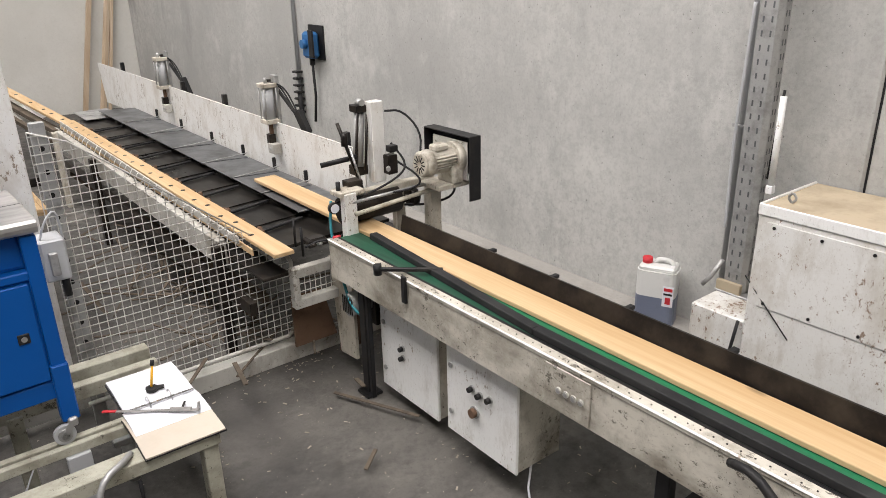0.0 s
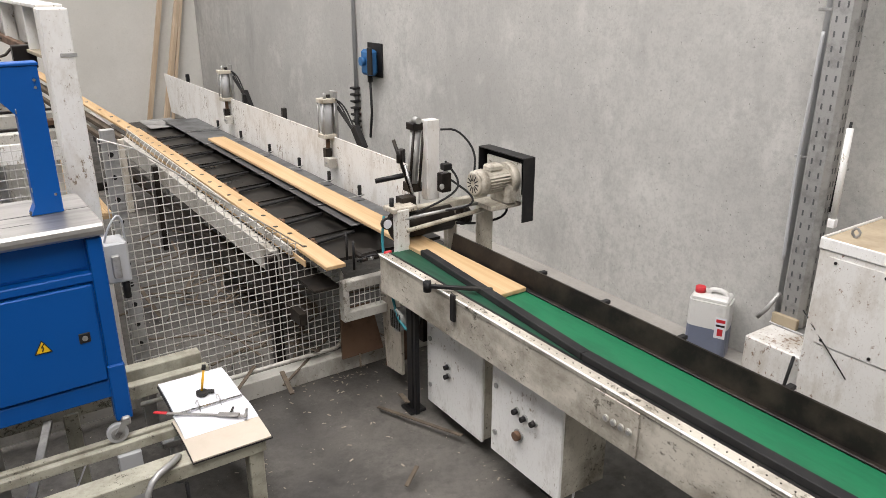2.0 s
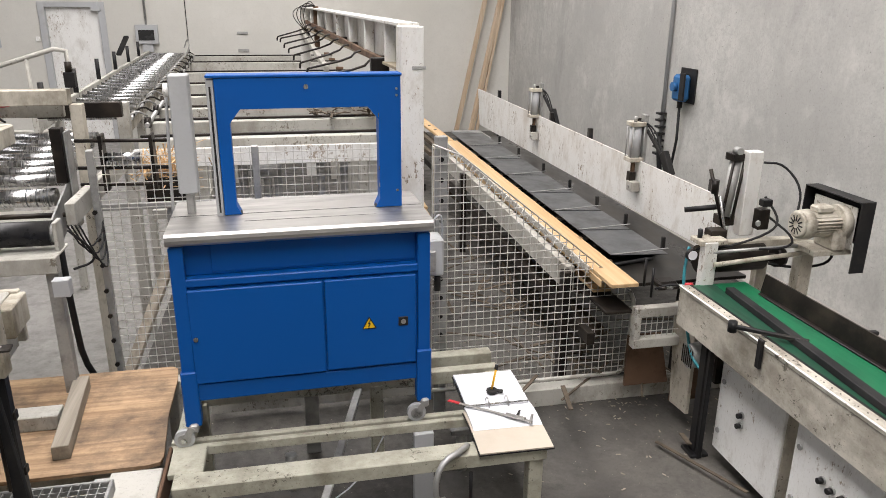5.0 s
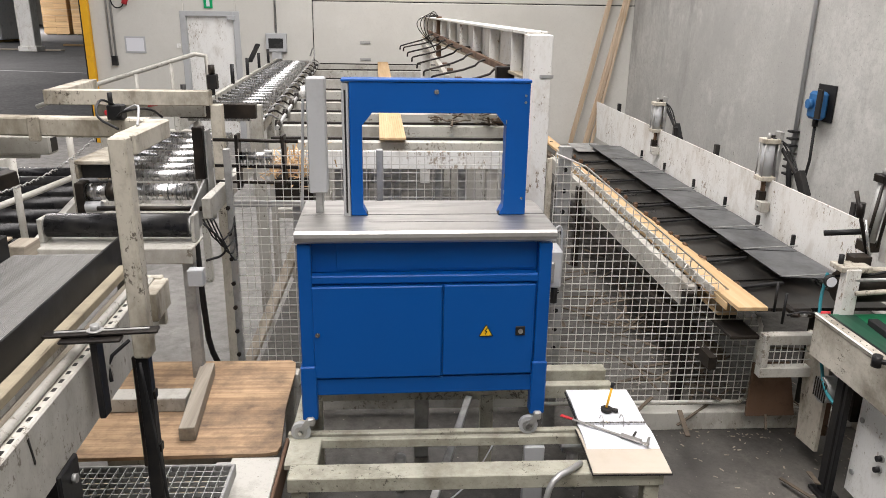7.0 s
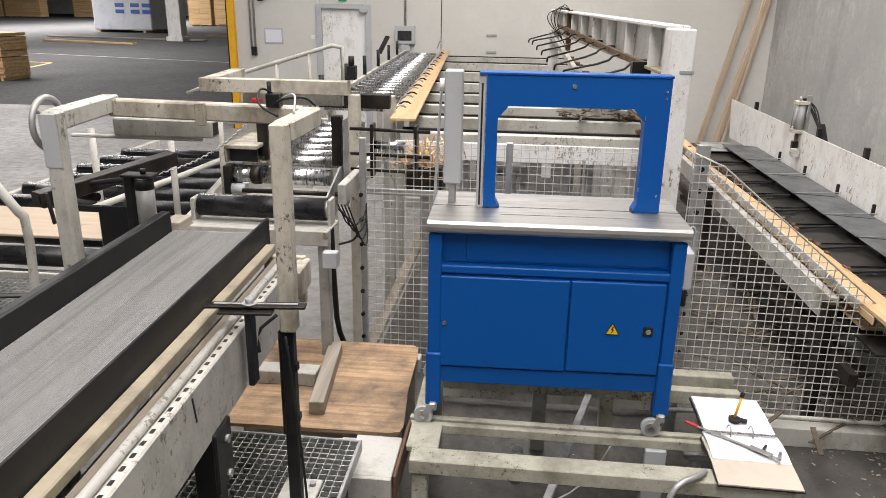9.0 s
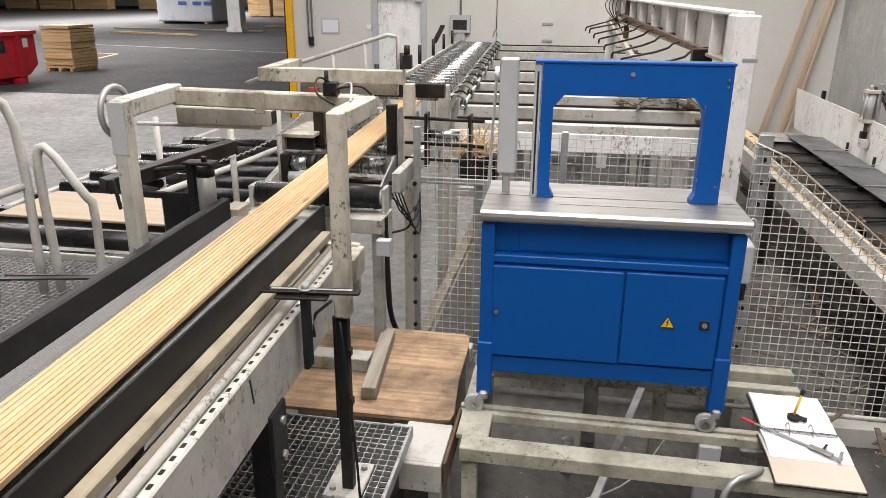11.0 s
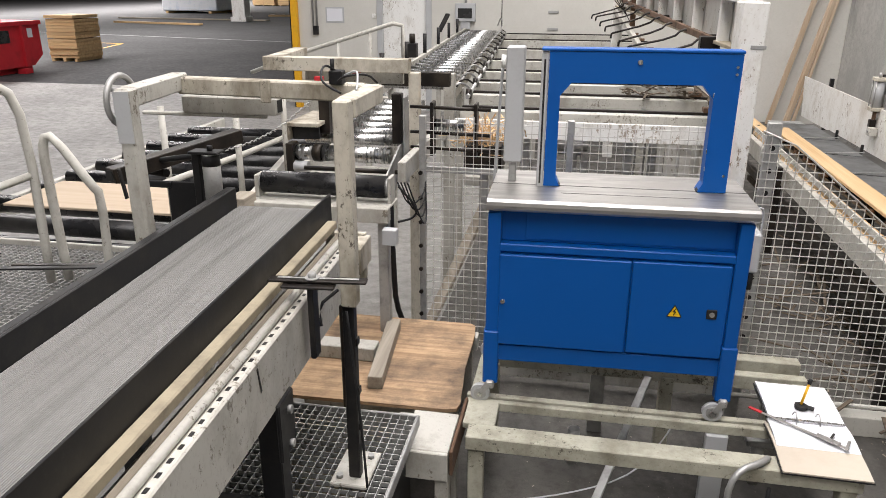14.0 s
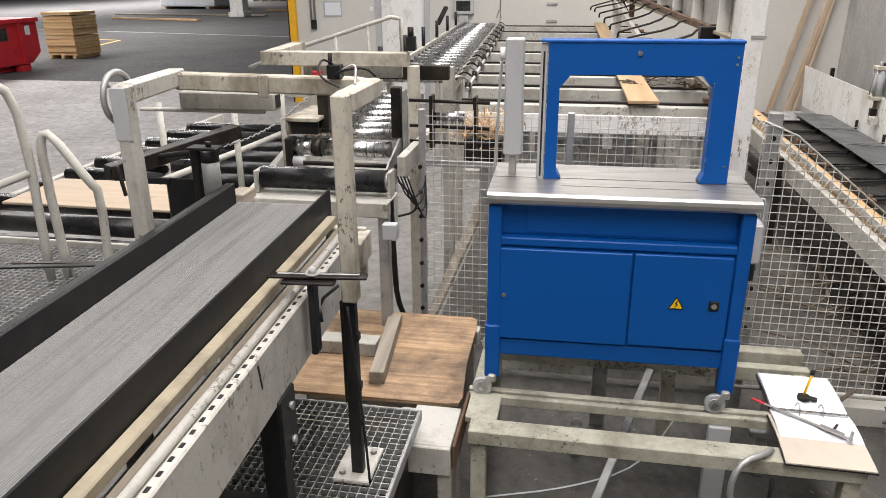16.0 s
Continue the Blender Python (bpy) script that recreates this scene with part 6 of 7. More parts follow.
def roller_line():
    """The long roller conveyor that leads back from the end wall."""
    r = thing("roller_conveyor", -1.5, 10, 0, "long steel roller conveyor with upright black pins along one side", "conveyor")
    x_l, x_r, z = -1.6, -1.02, 1.6
    n = 28
    for i in range(n):
        y = 6.5 + 0.285 * i
        sh = -0.066 * (y - 6.5)
        part("roller", R((x_l + sh, y, z), (x_r + sh, y, z), 0.021, n=12), "chrome", r)
    part("rail", BAR((x_l - 0.03, 6.3, z - 0.02), (x_l - 0.55, 14.4, z - 0.02), 0.04, 0.12), "cream", r)
    part("rail", BAR((x_r + 0.03, 6.3, z - 0.05), (x_r - 0.49, 14.4, z - 0.05), 0.04, 0.08), "grimy", r)
    for i in range(6):
        y = 6.6 + 1.3 * i
        part("pin", R((x_l - 0.04 - 0.066 * (y - 6.5), y, z), (x_l - 0.04 - 0.066 * (y - 6.5), y, z + 0.26), 0.022), "black", r)
    for y in (7.0, 10.5, 14.0):
        for x in (x_l - 0.03 - 0.065 * (y - 6.3), x_r + 0.03 - 0.065 * (y - 6.3)):
            part("leg", B(x - 0.03, x + 0.03, y, y + 0.06, 0, z - 0.07), "cream", r)
    part("drive_shaft", R((-0.84, 6.2, z - 0.03), (-1.36, 14.2, z - 0.03), 0.018), "galv", r)
    for i in range(11):
        y = 6.3 + 0.7 * i
        x = -0.84 - 0.065 * (y - 6.2)
        w = part("wheel", R((x - 0.02, y, z - 0.02), (x + 0.02, y, z - 0.02), 0.042, n=14), "black_oily", r)
        part("wheel_arm", T([(x, y, z + 0.03), (x - 0.05, y - 0.08, z + 0.08), (x - 0.11, y - 0.1, z + 0.05), (x - 0.14, y - 0.05, z - 0.01)], 0.008, rounds=1), "galv", w)
        part("wheel_arm", T([(x, y + 0.25, z + 0.03), (x - 0.05, y + 0.17, z + 0.08), (x - 0.11, y + 0.15, z + 0.05), (x - 0.14, y + 0.2, z - 0.01)], 0.008, rounds=1), "black_oily", w)
    part("end_lever", BAR((-2.5, 13.7, 1.62), (-2.4, 14.0, 1.9), 0.08, 0.04), "black", r)
    part("end_hose", T([(-0.98, 6.4, z), (-1.25, 11.0, z + 0.05), (-1.35, 13.6, z + 0.1), (-1.45, 14.2, z + 0.28), (-1.52, 14.25, z + 0.1)], 0.012, rounds=2), "galv", r)


def transfer_table():
    """Cross beams over which boards slide sideways to the roller line."""
    t = thing("transfer_table", 0.2, 10, 0, "long transfer table of grey cross beams and dark chain tracks", "conveyor")
    for i, y in enumerate((5.7, 6.5, 7.3, 8.2, 9.4, 11.0, 12.8, 14.3)):
        xl = -0.84 - 0.066 * (y - 6)
        part("cross_beam", B(xl, 1.04, y, y + 0.08, 1.38, 1.545), "cream", t)
        part("chain_track", B(xl, 1.05, y + 0.1, y + 0.13, 1.545, 1.565), "black_oily", t)
        part("chain_slot", B(xl, 1.04, y + 0.09, y + 0.16, 1.5, 1.535), "grey_box", t)
        part("end_stop", B(0.9, 1.0, y + 0.09, y + 0.17, 1.565, 1.6), "rust", t)
        if i < 4:
            part("beam_bolt", R((0.55, y, 1.47), (0.55, y - 0.008, 1.47), 0.02, n=8), "galv", t)
        for x in (-0.6, 0.8):
            part("leg", B(x - 0.04, x + 0.04, y, y + 0.08, 0, 1.38), "cream", t)
    part("front_apron", B(-0.84, 1.04, 5.6, 5.62, 1.37, 1.5), "white_clean", t, "chipped white front apron")
    part("lift_arm", B(1.04, 1.34, 6.5, 6.56, 0.9, 0.968), "black_oily", t)
    part("lift_arm", B(1.04, 1.34, 11.5, 11.56, 0.9, 0.968), "black_oily", t)
    part("long_beam", B(0.9, 0.94, 5.7, 14.3, 0.85, 1.38), "cream", t)
    part("long_beam", B(-0.7, -0.62, 5.7, 14.3, 0.5, 0.6), "cream", t)
    for x in (-0.35, -0.15, 0.02, 0.1, 0.42, 0.6):
        part("under_post", B(x - 0.03, x + 0.03, 5.95, 6.02, 0.0, 1.38), "galv", t)
    part("under_bar", B(-0.8, 0.9, 5.8, 5.86, 0.95, 1.02), "cream", t)
    part("drive_motor", R((-0.1, 6.0, 1.25), (0.12, 6.0, 1.25), 0.07, n=18), "galv", t)
    h = thing("shavings_heap", -0.55, 5.3, 1.3, "tangle of wood shavings caught on the frame", "shavings", kind="stuff")
    rng = random.Random(3)
    s = bm_new()
    for i in range(260):
        c = Vector((-0.58 + rng.gauss(0, 0.09), 5.25 + rng.gauss(0, 0.08), 1.46 + rng.gauss(0, 0.05)))
        d = Vector((rng.gauss(0, 1), rng.gauss(0, 1), rng.gauss(0, 0.6))).normalized() * 0.05
        bar(s, c - d, c + d, 0.008, 0.002, b=0.0004)
    part("shavings", s, "lumber", h)
    k = thing("hopper_box", -0.6, 5.3, 0.0, "small dark motor box on a post under the shavings", "box")
    part("box", B(-0.7, -0.45, 5.15, 5.4, 1.22, 1.4), "black_oily", k)
    part("post", B(-0.6, -0.54, 5.2, 5.26, 0, 1.22), "galv", k)


def hook_beam():
    """The white beam on a post that carries bent steel hooks."""
    b = thing("hook_gantry", 1.0, 8, 0, "white steel channel beam on a wide post with bent hooks", "frame")
    part("post", B(0.855, 0.99, 4.66, 4.86, 0, 2.33, b=0.006), "white", b)
    part("post_lug", B(0.92, 1.0, 4.655, 4.66, 2.09, 2.11), "galv", b)
    n0, n1 = Vector((0.93, 4.86, 2.2)), Vector((0.5, 11.3, 2.26))
    up = Vector((0, 0, 1))
    part("beam_web", BAR(n0 + Vector((0.03, 0, 0)), n1 + Vector((0.03, 0, 0)), 0.015, 0.27), "white", b)
    part("beam_flange", BAR(n0 + 0.135 * up, n1 + 0.15 * up, 0.13, 0.02), "white", b)
    part("beam_flange", BAR(n0 - 0.125 * up, n1 - 0.13 * up, 0.13, 0.02), "dusty_strip", b, "dusty lower flange")
    part("far_post", B(0.42, 0.56, 11.3, 11.45, 0, 2.42, b=0.006), "white", b)
    for i in range(8):
        c = n0.lerp(n1, (0.45 + 0.78 * i) / 6.45)
        part("stiffener", B(c.x - 0.055, c.x + 0.02, c.y - 0.012, c.y + 0.012, c.z - 0.12, c.z + 0.125), "white", b)
    part("hook_rail", BAR((0.84, 5.4, 2.085), (0.5, 10.6, 2.22), 0.03, 0.045), "rust", b)
    part("hook_rail_end", B(0.76, 0.88, 5.34, 5.44, 1.98, 2.11), "black_oily", b)
    rng = random.Random(8)
    for i in range(8):
        y = 5.55 + 0.62 * i
        x, z = 0.82 - 0.065 * (y - 6.2), 2.1 + 0.027 * (y - 6.2)
        d = rng.uniform(-0.06, 0.06)
        dz = rng.uniform(-0.02, 0.02)
        h = part("hook", T([(x, y, z), (x - 0.08, y, z + 0.01), (x - 0.14, y + d * 0.3, z - 0.05), (x - 0.44, y + d, z - 0.12 + dz), (x - 0.46, y + d, z - 0.13 + dz), (x - 0.462, y + d, z - 0.17 + dz)], 0.009, n=6, rounds=1), "black_oily", b)
        part("hook_clamp", B(x - 0.03, x + 0.03, y - 0.03, y + 0.03, z - 0.03, z + 0.03, b=0.008), "black_oily", h)
    part("mid_brace", BAR((0.44, 11.3, 2.1), (0.62, 8.3, 1.8), 0.05, 0.06), "cream", b)
    tt = part("tangle_bracket", B(0.56, 0.62, 9.6, 9.7, 1.95, 2.42), "rust", b)
    for k in range(4):
        part("tangle_hose", T([(0.58, 9.6, 2.42), (0.5 - 0.05 * k, 9.5, 2.5 - 0.03 * k), (0.42 - 0.04 * k, 9.4, 2.3), (0.5, 9.5, 2.1), (0.56, 9.6, 2.0)], 0.005, n=6, rounds=2), "black_oily", tt)
    heap = thing("dust_heap", 0.62, 7.2, 1.57, "dark heap of dust and bark caught on the beams", "debris", kind="stuff")
    hb = bm_new()
    for i in range(170):
        c = Vector((rng.uniform(0.4, 0.95), rng.choice((6.55, 7.35, 8.25, 9.45)) + rng.gauss(0, 0.05), 1.57 + abs(rng.gauss(0, 0.025))))
        d = Vector((rng.gauss(0, 1), rng.gauss(0, 1), rng.gauss(0, 0.3))).normalized() * rng.uniform(0.02, 0.07)
        bar(hb, c - d, c + d, 0.02, 0.008, b=0.001)
    part("bark", hb, "bark", heap)


def leaning_timber():
    for x, lean, top, w in ((3.47, 0.222, 4.4, 0.085), (3.75, 0.225, 3.55, 0.05), (3.8, 0.222, 3.45, 0.06), (3.9, 0.2, 3.3, 0.05)):
        solo("timber_batten", BAR((x, 14.72, 0.0), (x + lean * top, 14.84, top), 0.045, w), "pine_up", "long pale pine batten leaning in the corner", "timber", group="battens in the corner")


# ---- walkway and rails on the far side of the return conveyor ----
def grate(bm, x0, x1, y0, y1, z, pitch=0.035):
    n = int((x1 - x0) / pitch)
    for i in range(n + 1):
        x = x0 + (x1 - x0) * i / n
        box(bm, x - 0.0015, x + 0.0015, y0, y1, z - 0.025, z, b=0.0005)
    n = int((y1 - y0) / pitch)
    for i in range(n + 1):
        y = y0 + (y1 - y0) * i / n
        box(bm, x0, x1, y - 0.0015, y + 0.0015, z - 0.022, z - 0.001, b=0.0005)


def walkways():
    g = thing("grating_platform", -1.2, 2.9, 0, "galvanised steel grating walkway below the belt", "grating")
    bm = bm_new()
    grate(bm, -1.4, -0.58, 1.2, 3.09, 0.62)
    tagged(part("bar_grating", bm, "galv", g), kind="stuff")
    for x in (-1.41, -0.572):
        part("edge", B(x - 0.006, x + 0.006, 1.2, 3.1, 0.57, 0.625), "galv", g)
    part("edge", B(-1.4, -0.578, 3.09, 3.1, 0.57, 0.624), "galv", g)
    for x in (-1.35, -0.64):
        part("support", B(x - 0.03, x + 0.03, 1.2, 3.08, 0.0, 0.593), "black", g)
    part("bar_mat", B(-0.72, -0.56, 3.11, 3.36, 0.44, 0.46), "galv", g)
    g2 = thing("grating_platform", -2.6, 3.2, 0, "raised steel grating platform beside the conveyor", "grating")
    bm = bm_new()
    grate(bm, -3.2, -1.72, 1.6, 3.82, 1.0)
    tagged(part("bar_grating", bm, "galv", g2), kind="stuff")
    part("edge", B(-3.2, -1.72, 3.82, 3.84, 0.92, 1.03), "cream", g2)
    part("edge", B(-1.72, -1.7, 1.6, 3.84, 0.92, 1.01), "galv", g2)
    for x in (-3.1, -1.8):
        for y in (1.7, 3.7):
            part("leg", B(x - 0.03, x + 0.03, y - 0.03, y + 0.03, 0, 0.97), "cream", g2)
    h = thing("hand_rail", -2.45, 3.2, 1.0, "cream tubular hand rail with a lower bar", "rail")
    part("rail", T([(-2.75, 2.2, 2.05), (-2.58, 3.0, 2.05), (-2.47, 3.25, 2.0), (-2.44, 3.3, 1.8), (-2.46, 3.3, 1.03)], 0.022, rounds=1), "cream", h)
    part("lower_bar", R((-2.75, 2.4, 1.45), (-2.45, 3.3, 1.57), 0.018), "cream", h)
    s = thing("stair_rail", -2.3, 3.35, 1.0, "cream bent tube grab rail", "rail")
    part("tube", T([(-2.4, 3.35, 1.03), (-2.4, 3.33, 1.6), (-2.39, 3.33, 1.74), (-2.35, 3.35, 1.75), (-2.2, 3.36, 1.52), (-2.17, 3.38, 1.47), (-2.19, 3.38, 1.03)], 0.022, rounds=1), "cream", s)
    # rails along the far roller bed
    f = thing("hand_rail", -2.0, 5.5, 0.8, "long cream tubular hand rail beside the roller bed", "rail")
    part("low_rail", T([(-2.24, 4.0, 1.35), (-2.12, 4.9, 1.35), (-2.06, 5.6, 1.35)], 0.021), "cream", f)
    for x, y, z0, z1 in ((-2.43, 4.4, 0.95, 1.72), (-2.0, 4.5, 0.95, 1.7), (-1.9, 5.0, 0.95, 1.8)):
        part("post", R((x, y, z0), (x, y, z1), 0.02), "cream", f)
    part("toe_board", BAR((-1.86, 3.95, 1.1), (-2.2, 5.7, 1.1), 0.05, 0.1), "cream", f)
    u = thing("hand_rail", -2.3, 8.0, 0.0, "sloping cream hand rail of the far steps", "rail")
    part("top_rail", T([(-3.5, 8.0, 1.5), (-2.87, 8.0, 1.73), (-1.9, 8.0, 2.03), (-1.8, 8.0, 2.01), (-1.79, 8.0, 1.5)], 0.022), "cream", u)
    for x, z in ((-2.5, 1.84), (-2.15, 1.95)):
        part("post", R((x, 8.0, 1.2), (x, 8.0, z), 0.018), "cream", u)
    part("base_leg", B(-2.6, -2.5, 7.95, 8.05, 0, 1.25), "cream", u)
    part("step_frame", B(-3.5, -1.75, 7.95, 8.05, 1.2, 1.28), "cream", u)


def roller_bed():
    r = thing("roller_bed", -3.0, 6.0, 0, "wide bed of black rubber rollers in a cream frame", "conveyor")
    for i in range(10):
        y = 3.96 + 0.39 * i
        part("roller", R((-4.0, y, 0.93), (-2.25, y, 0.93), 0.062, n=18), "gloss_rubber", r)
    part("side_frame", B(-2.25, -2.2, 3.9, 8.3, 0.79, 0.99), "cream", r)
    part("side_frame", B(-4.08, -4.02, 3.9, 8.3, 0.79, 0.93), "cream", r)
    for x in (-4.05, -2.2):
        for y in (4.2, 8.0):
            part("leg", B(x - 0.03, x + 0.03, y - 0.03, y + 0.03, 0, 0.8), "cream", r)
    b = solo("lumber_board", B(-3.75, -2.4, 4.5, 5.12, 0.993, 1.012), "pale_ply", "flat pale board lying across the black rollers", "board")
    k = thing("timber_block", -1.62, 4.0, 1.16, "rough timber block under the roller", "timber")
    part("block", B(-1.84, -1.74, 3.98, 4.14, 1.22, 1.3), "greywood", k)
    part("bearer", B(-1.9, -1.7, 3.95, 4.16, 0.0, 1.22), "cream", k)


def plywood_table():
    sheet = prism(bm_new(), [(-1.42, 3.37), (-0.5, 3.385), (-0.45, 3.4), (-0.44, 3.45), (-0.47, 3.8), (-0.475, 4.2), (-0.49, 4.32), (-0.52, 4.345), (-1.42, 4.345)], "z", 0.465, 0.483)
    p = solo("plywood_sheet", sheet, "ply", "weathered brown plywood sheet with stains and worn edges", "board")
    s = thing("low_trestle", -0.9, 3.9, 0, "low cream steel trestle under the plywood", "frame")
    part("bar", B(-1.25, -0.46, 3.45, 3.53, 0.38, 0.464), "cream", s)
    part("bar", B(-1.25, -0.46, 4.2, 4.28, 0.38, 0.464), "cream", s)
    for x in (-1.2, -0.52):
        for y in (3.49, 4.24):
            part("leg", B(x - 0.03, x + 0.03, y - 0.03, y + 0.03, 0, 0.38), "cream", s)
    w = solo("timber_block", BAR((-0.885, 3.5, 0.519), (-0.955, 4.18, 0.519), 0.075, 0.07), "greywood", "grey weathered square timber lying on the plywood", "timber")
    c = solo("floor_channel", B(-1.48, -0.965, 3.77, 3.88, 0.484, 0.56), "cream", "dusty cream steel channel on the plywood", "beam")
    d = solo("timber_sleeper", B(-1.5, -0.66, 3.14, 3.3, 0.0, 0.46, b=0.02), "dust", "dusty timber upstand at the walkway's end", "timber")


# ---- far hall ----
def lumber_stack(x, y, w, d, rows, label, mat="lumber", h=0.045):
    s = thing("lumber_stack", x, y, 0, label, "lumber stack", group="lumber stacks in the hall")
    rng = random.Random(int(x * 7 + y))
    for i in (0.1, 0.5, 0.9):
        part("bearer", B(x + w * i - 0.05, x + w * i + 0.05, y, y + d, 0, 0.1), "lumber", s)
    z = 0.1
    per = 2 if w > 2 else 1
    for i in range(rows):
        for k in range(per):
            a = x + w * k / per
            j = rng.uniform(-0.015, 0.015)
            part("board", B(a + 0.006 + j, a + w / per - 0.006 + j, y + rng.uniform(0, 0.06), y + d, z, z + h - 0.006, b=0.006), mat, s)
        z += h
        if i % 6 == 5:
            z += 0.02
    return s


def far_hall():
    b = thing("skip_bin", -16.4, 17.0, 0, "red steel skip on low skids", "skip")
    body = bm_new()
    prism(body, [(14.0, 0.18), (19.4, 0.18), (19.8, 0.45), (19.8, 1.38), (14.0, 1.38)], "x", -17.8, -15.4)
    part("body", body, "red", b)
    part("rim", B(-17.85, -15.34, 14.0, 19.85, 1.29, 1.4), "red", b)
    for y in (14.9, 16.3, 17.7, 19.0):
        part("rib", B(-15.4, -15.31, y, y + 0.1, 0.18, 1.29), "red", b)
    for x in (-17.5, -15.8):
        part("skid", B(x, x + 0.15, 14.1, 19.6, 0, 0.18), "red", b)
    for y in (15.5, 18.8):
        part("foot", B(-15.5, -15.25, y, y + 0.3, 0.0, 0.14), "red", b)
    part("notice", B(-15.398, -15.39, 18.1, 18.6, 0.85, 1.18), "screen", b)
    part("notice", B(-15.398, -15.39, 19.3, 19.5, 0.95, 1.2), "paper", b)
    lumber_stack(-17.0, 22.1, 1.05, 1.3, 13, "pale boards stacked on bearers beside the red skip", h=0.1)
    for x, y, w, r in ((-88, 106, 5, 50), (-82, 106, 5.5, 52), (-76, 106, 5.5, 48), (-69, 112, 6, 30), (-62, 112, 6, 34), (-37, 82, 2.6, 46), (-34, 82, 3.6, 48), (-30, 82, 4, 46), (-25.5, 84, 5, 40), (-19, 86, 5, 30)):
        lumber_stack(x, y, w, 2.0, r, "tall stack of sawn boards in the hall", h=0.098)
    w = thing("wrapped_pack", -32.0, 60, 0, "pack of boards in white plastic wrap with blue print", "pack")
    part("wrap", B(-35.2, -30.2, 60, 65, 0.2, 3.4, b=0.08), "wrap", w)
    for x in (-33.2, -31.9, -30.9):
        part("print_bar", B(x, x + 0.75, 59.97, 59.999, 2.0, 2.3), "ink_blue", w)
        part("print_bar", B(x, x + 0.75, 59.97, 59.999, 1.5, 1.8), "ink_blue", w)
    for x in (-34.9, -31.0):
        part("bearer", B(x, x + 0.25, 60, 65, 0, 0.2), "lumber", w)
    for x, y in ((-22.6, 48.4), (-45.0, 48.4)):
        c = thing("hall_column", x, y, 0, "white concrete hall column", "column", group="hall columns")
        part("shaft", B(x - 0.45, x + 0.45, y - 0.45, y + 0.45, 0, 8.0, b=0.03), "white_clean", c)
        part("plinth", B(x - 0.55, x + 0.55, y - 0.55, y + 0.55, 0, 0.3, b=0.02), "white_clean", c)
    solo("loose_planks", BAR((-29.8, 45.1, 0.05), (-22.9, 43.3, 0.05), 0.35, 0.1), "lumber", "loose planks lying on the hall floor", "timber")
    solo("loose_planks", BAR((-33.0, 50.5, 0.05), (-21.0, 49.0, 0.05), 0.5, 0.08), "greywood", "weathered planks in a row on the hall floor", "timber")
    for x, y, l in ((-24, 56, 7), (-17, 45, 4), (-19, 60, 6), (-27, 68, 7)):
        solo("loose_planks", B(x, x + l, y, y + 0.5, -0.006, 0.12), "lumber", "loose planks lying on the hall floor", "timber")


def deck_debris():
    rng = random.Random(11)
    bm = bm_new()
    for i in range(520):
        x, y = rng.uniform(1.2, 4.2), rng.uniform(1.8, 5.4)
        if rng.random() < 0.5:
            x, y = rng.gauss(2.3, 0.5), rng.gauss(4.5, 0.35)
        a, l = rng.uniform(0, 6.3), rng.uniform(0.004, 0.014)
        d = Vector((math.cos(a) * l, math.sin(a) * l, 0))
        bar(bm, Vector((x, y, 0.002)) - d, Vector((x, y, 0.003)) + d, l * 0.7, 0.002, b=0.0003)
    solo("wood_chips", bm, "greywood", "pale wood chips scattered on the floor", "debris", kind="stuff")
    bm = bm_new()
    for i in range(90):
        x, y = rng.gauss(2.0, 0.35), rng.gauss(5.6, 0.9)
        a, l = rng.uniform(0, 6.3), rng.uniform(0.05, 0.3)
        d = Vector((math.cos(a) * l, math.sin(a) * l, rng.uniform(-0.03, 0.05)))
        c = Vector((x, y, rng.uniform(0.04, 0.22)))
        bar(bm, c - d, c + d, rng.uniform(0.008, 0.03), 0.008, b=0.001)
    solo("offcut_pile", bm, "bark", "tangled pile of dusty offcuts and bark under the deck", "debris", kind="stuff")


# ---- moving boards ----
def board(name_label, length=4.8, width=0.14, grooved=False):
    b = thing("pine_board", 0, 0, 0, name_label, "board", group="boards under way")
    bm = bm_new()
    if grooved:
        box(bm, -width / 2, width / 2, -length / 2, length / 2, 0, 0.017, b=0.002)
        n = 11
        for i in range(n):
            a = -width / 2 + width * i / n
            box(bm, a + 0.0022, a + width / n - 0.0022, -length / 2, length / 2, 0.015, 0.0205, b=0.0015)
    else:
        box(bm, -width / 2, width / 2, -length / 2, length / 2, 0, 0.024, b=0.003)
    part("plank", bm, "pine", b)
    return b


shell()
door_and_wall_fittings()
rack_column()
white_cabinet()
jerrycan()
green_conveyor()
cabinets()
roller_press()
infeed_deck()
flaps = flap_carriage()
fences()
strapping_machine()
cart_frame()
clipboard()
grey_conveyor()
portal()
roller_head()
roller_line()
transfer_table()
hook_beam()
leaning_timber()
walkways()
roller_bed()
plywood_table()
far_hall()
deck_debris()
first_board = board("fresh pine board running from the green belt over the deck", 4.8, 0.17)
waiting_board = board("pine board with round holes lying at the deck edge", 5.1, 0.125)
for i in range(20):
    y = -2.15 + 0.235 * i + 0.05 * (i % 2)
    x = -0.02 + 0.025 * (i % 2)
    part("hole", R((x, y, 0.0232), (x, y, 0.0255), 0.017, n=12), "black_oily", waiting_board.children[0])
second_board = board("fresh pine board arriving later on the deck", 4.8, 0.17)
table_board = board("fresh grooved pine board crossing the table to the grey belt", 8.9, 0.19, True)
lift_board = board("fresh pine board lifted onto the table late", 9.1, 0.21)


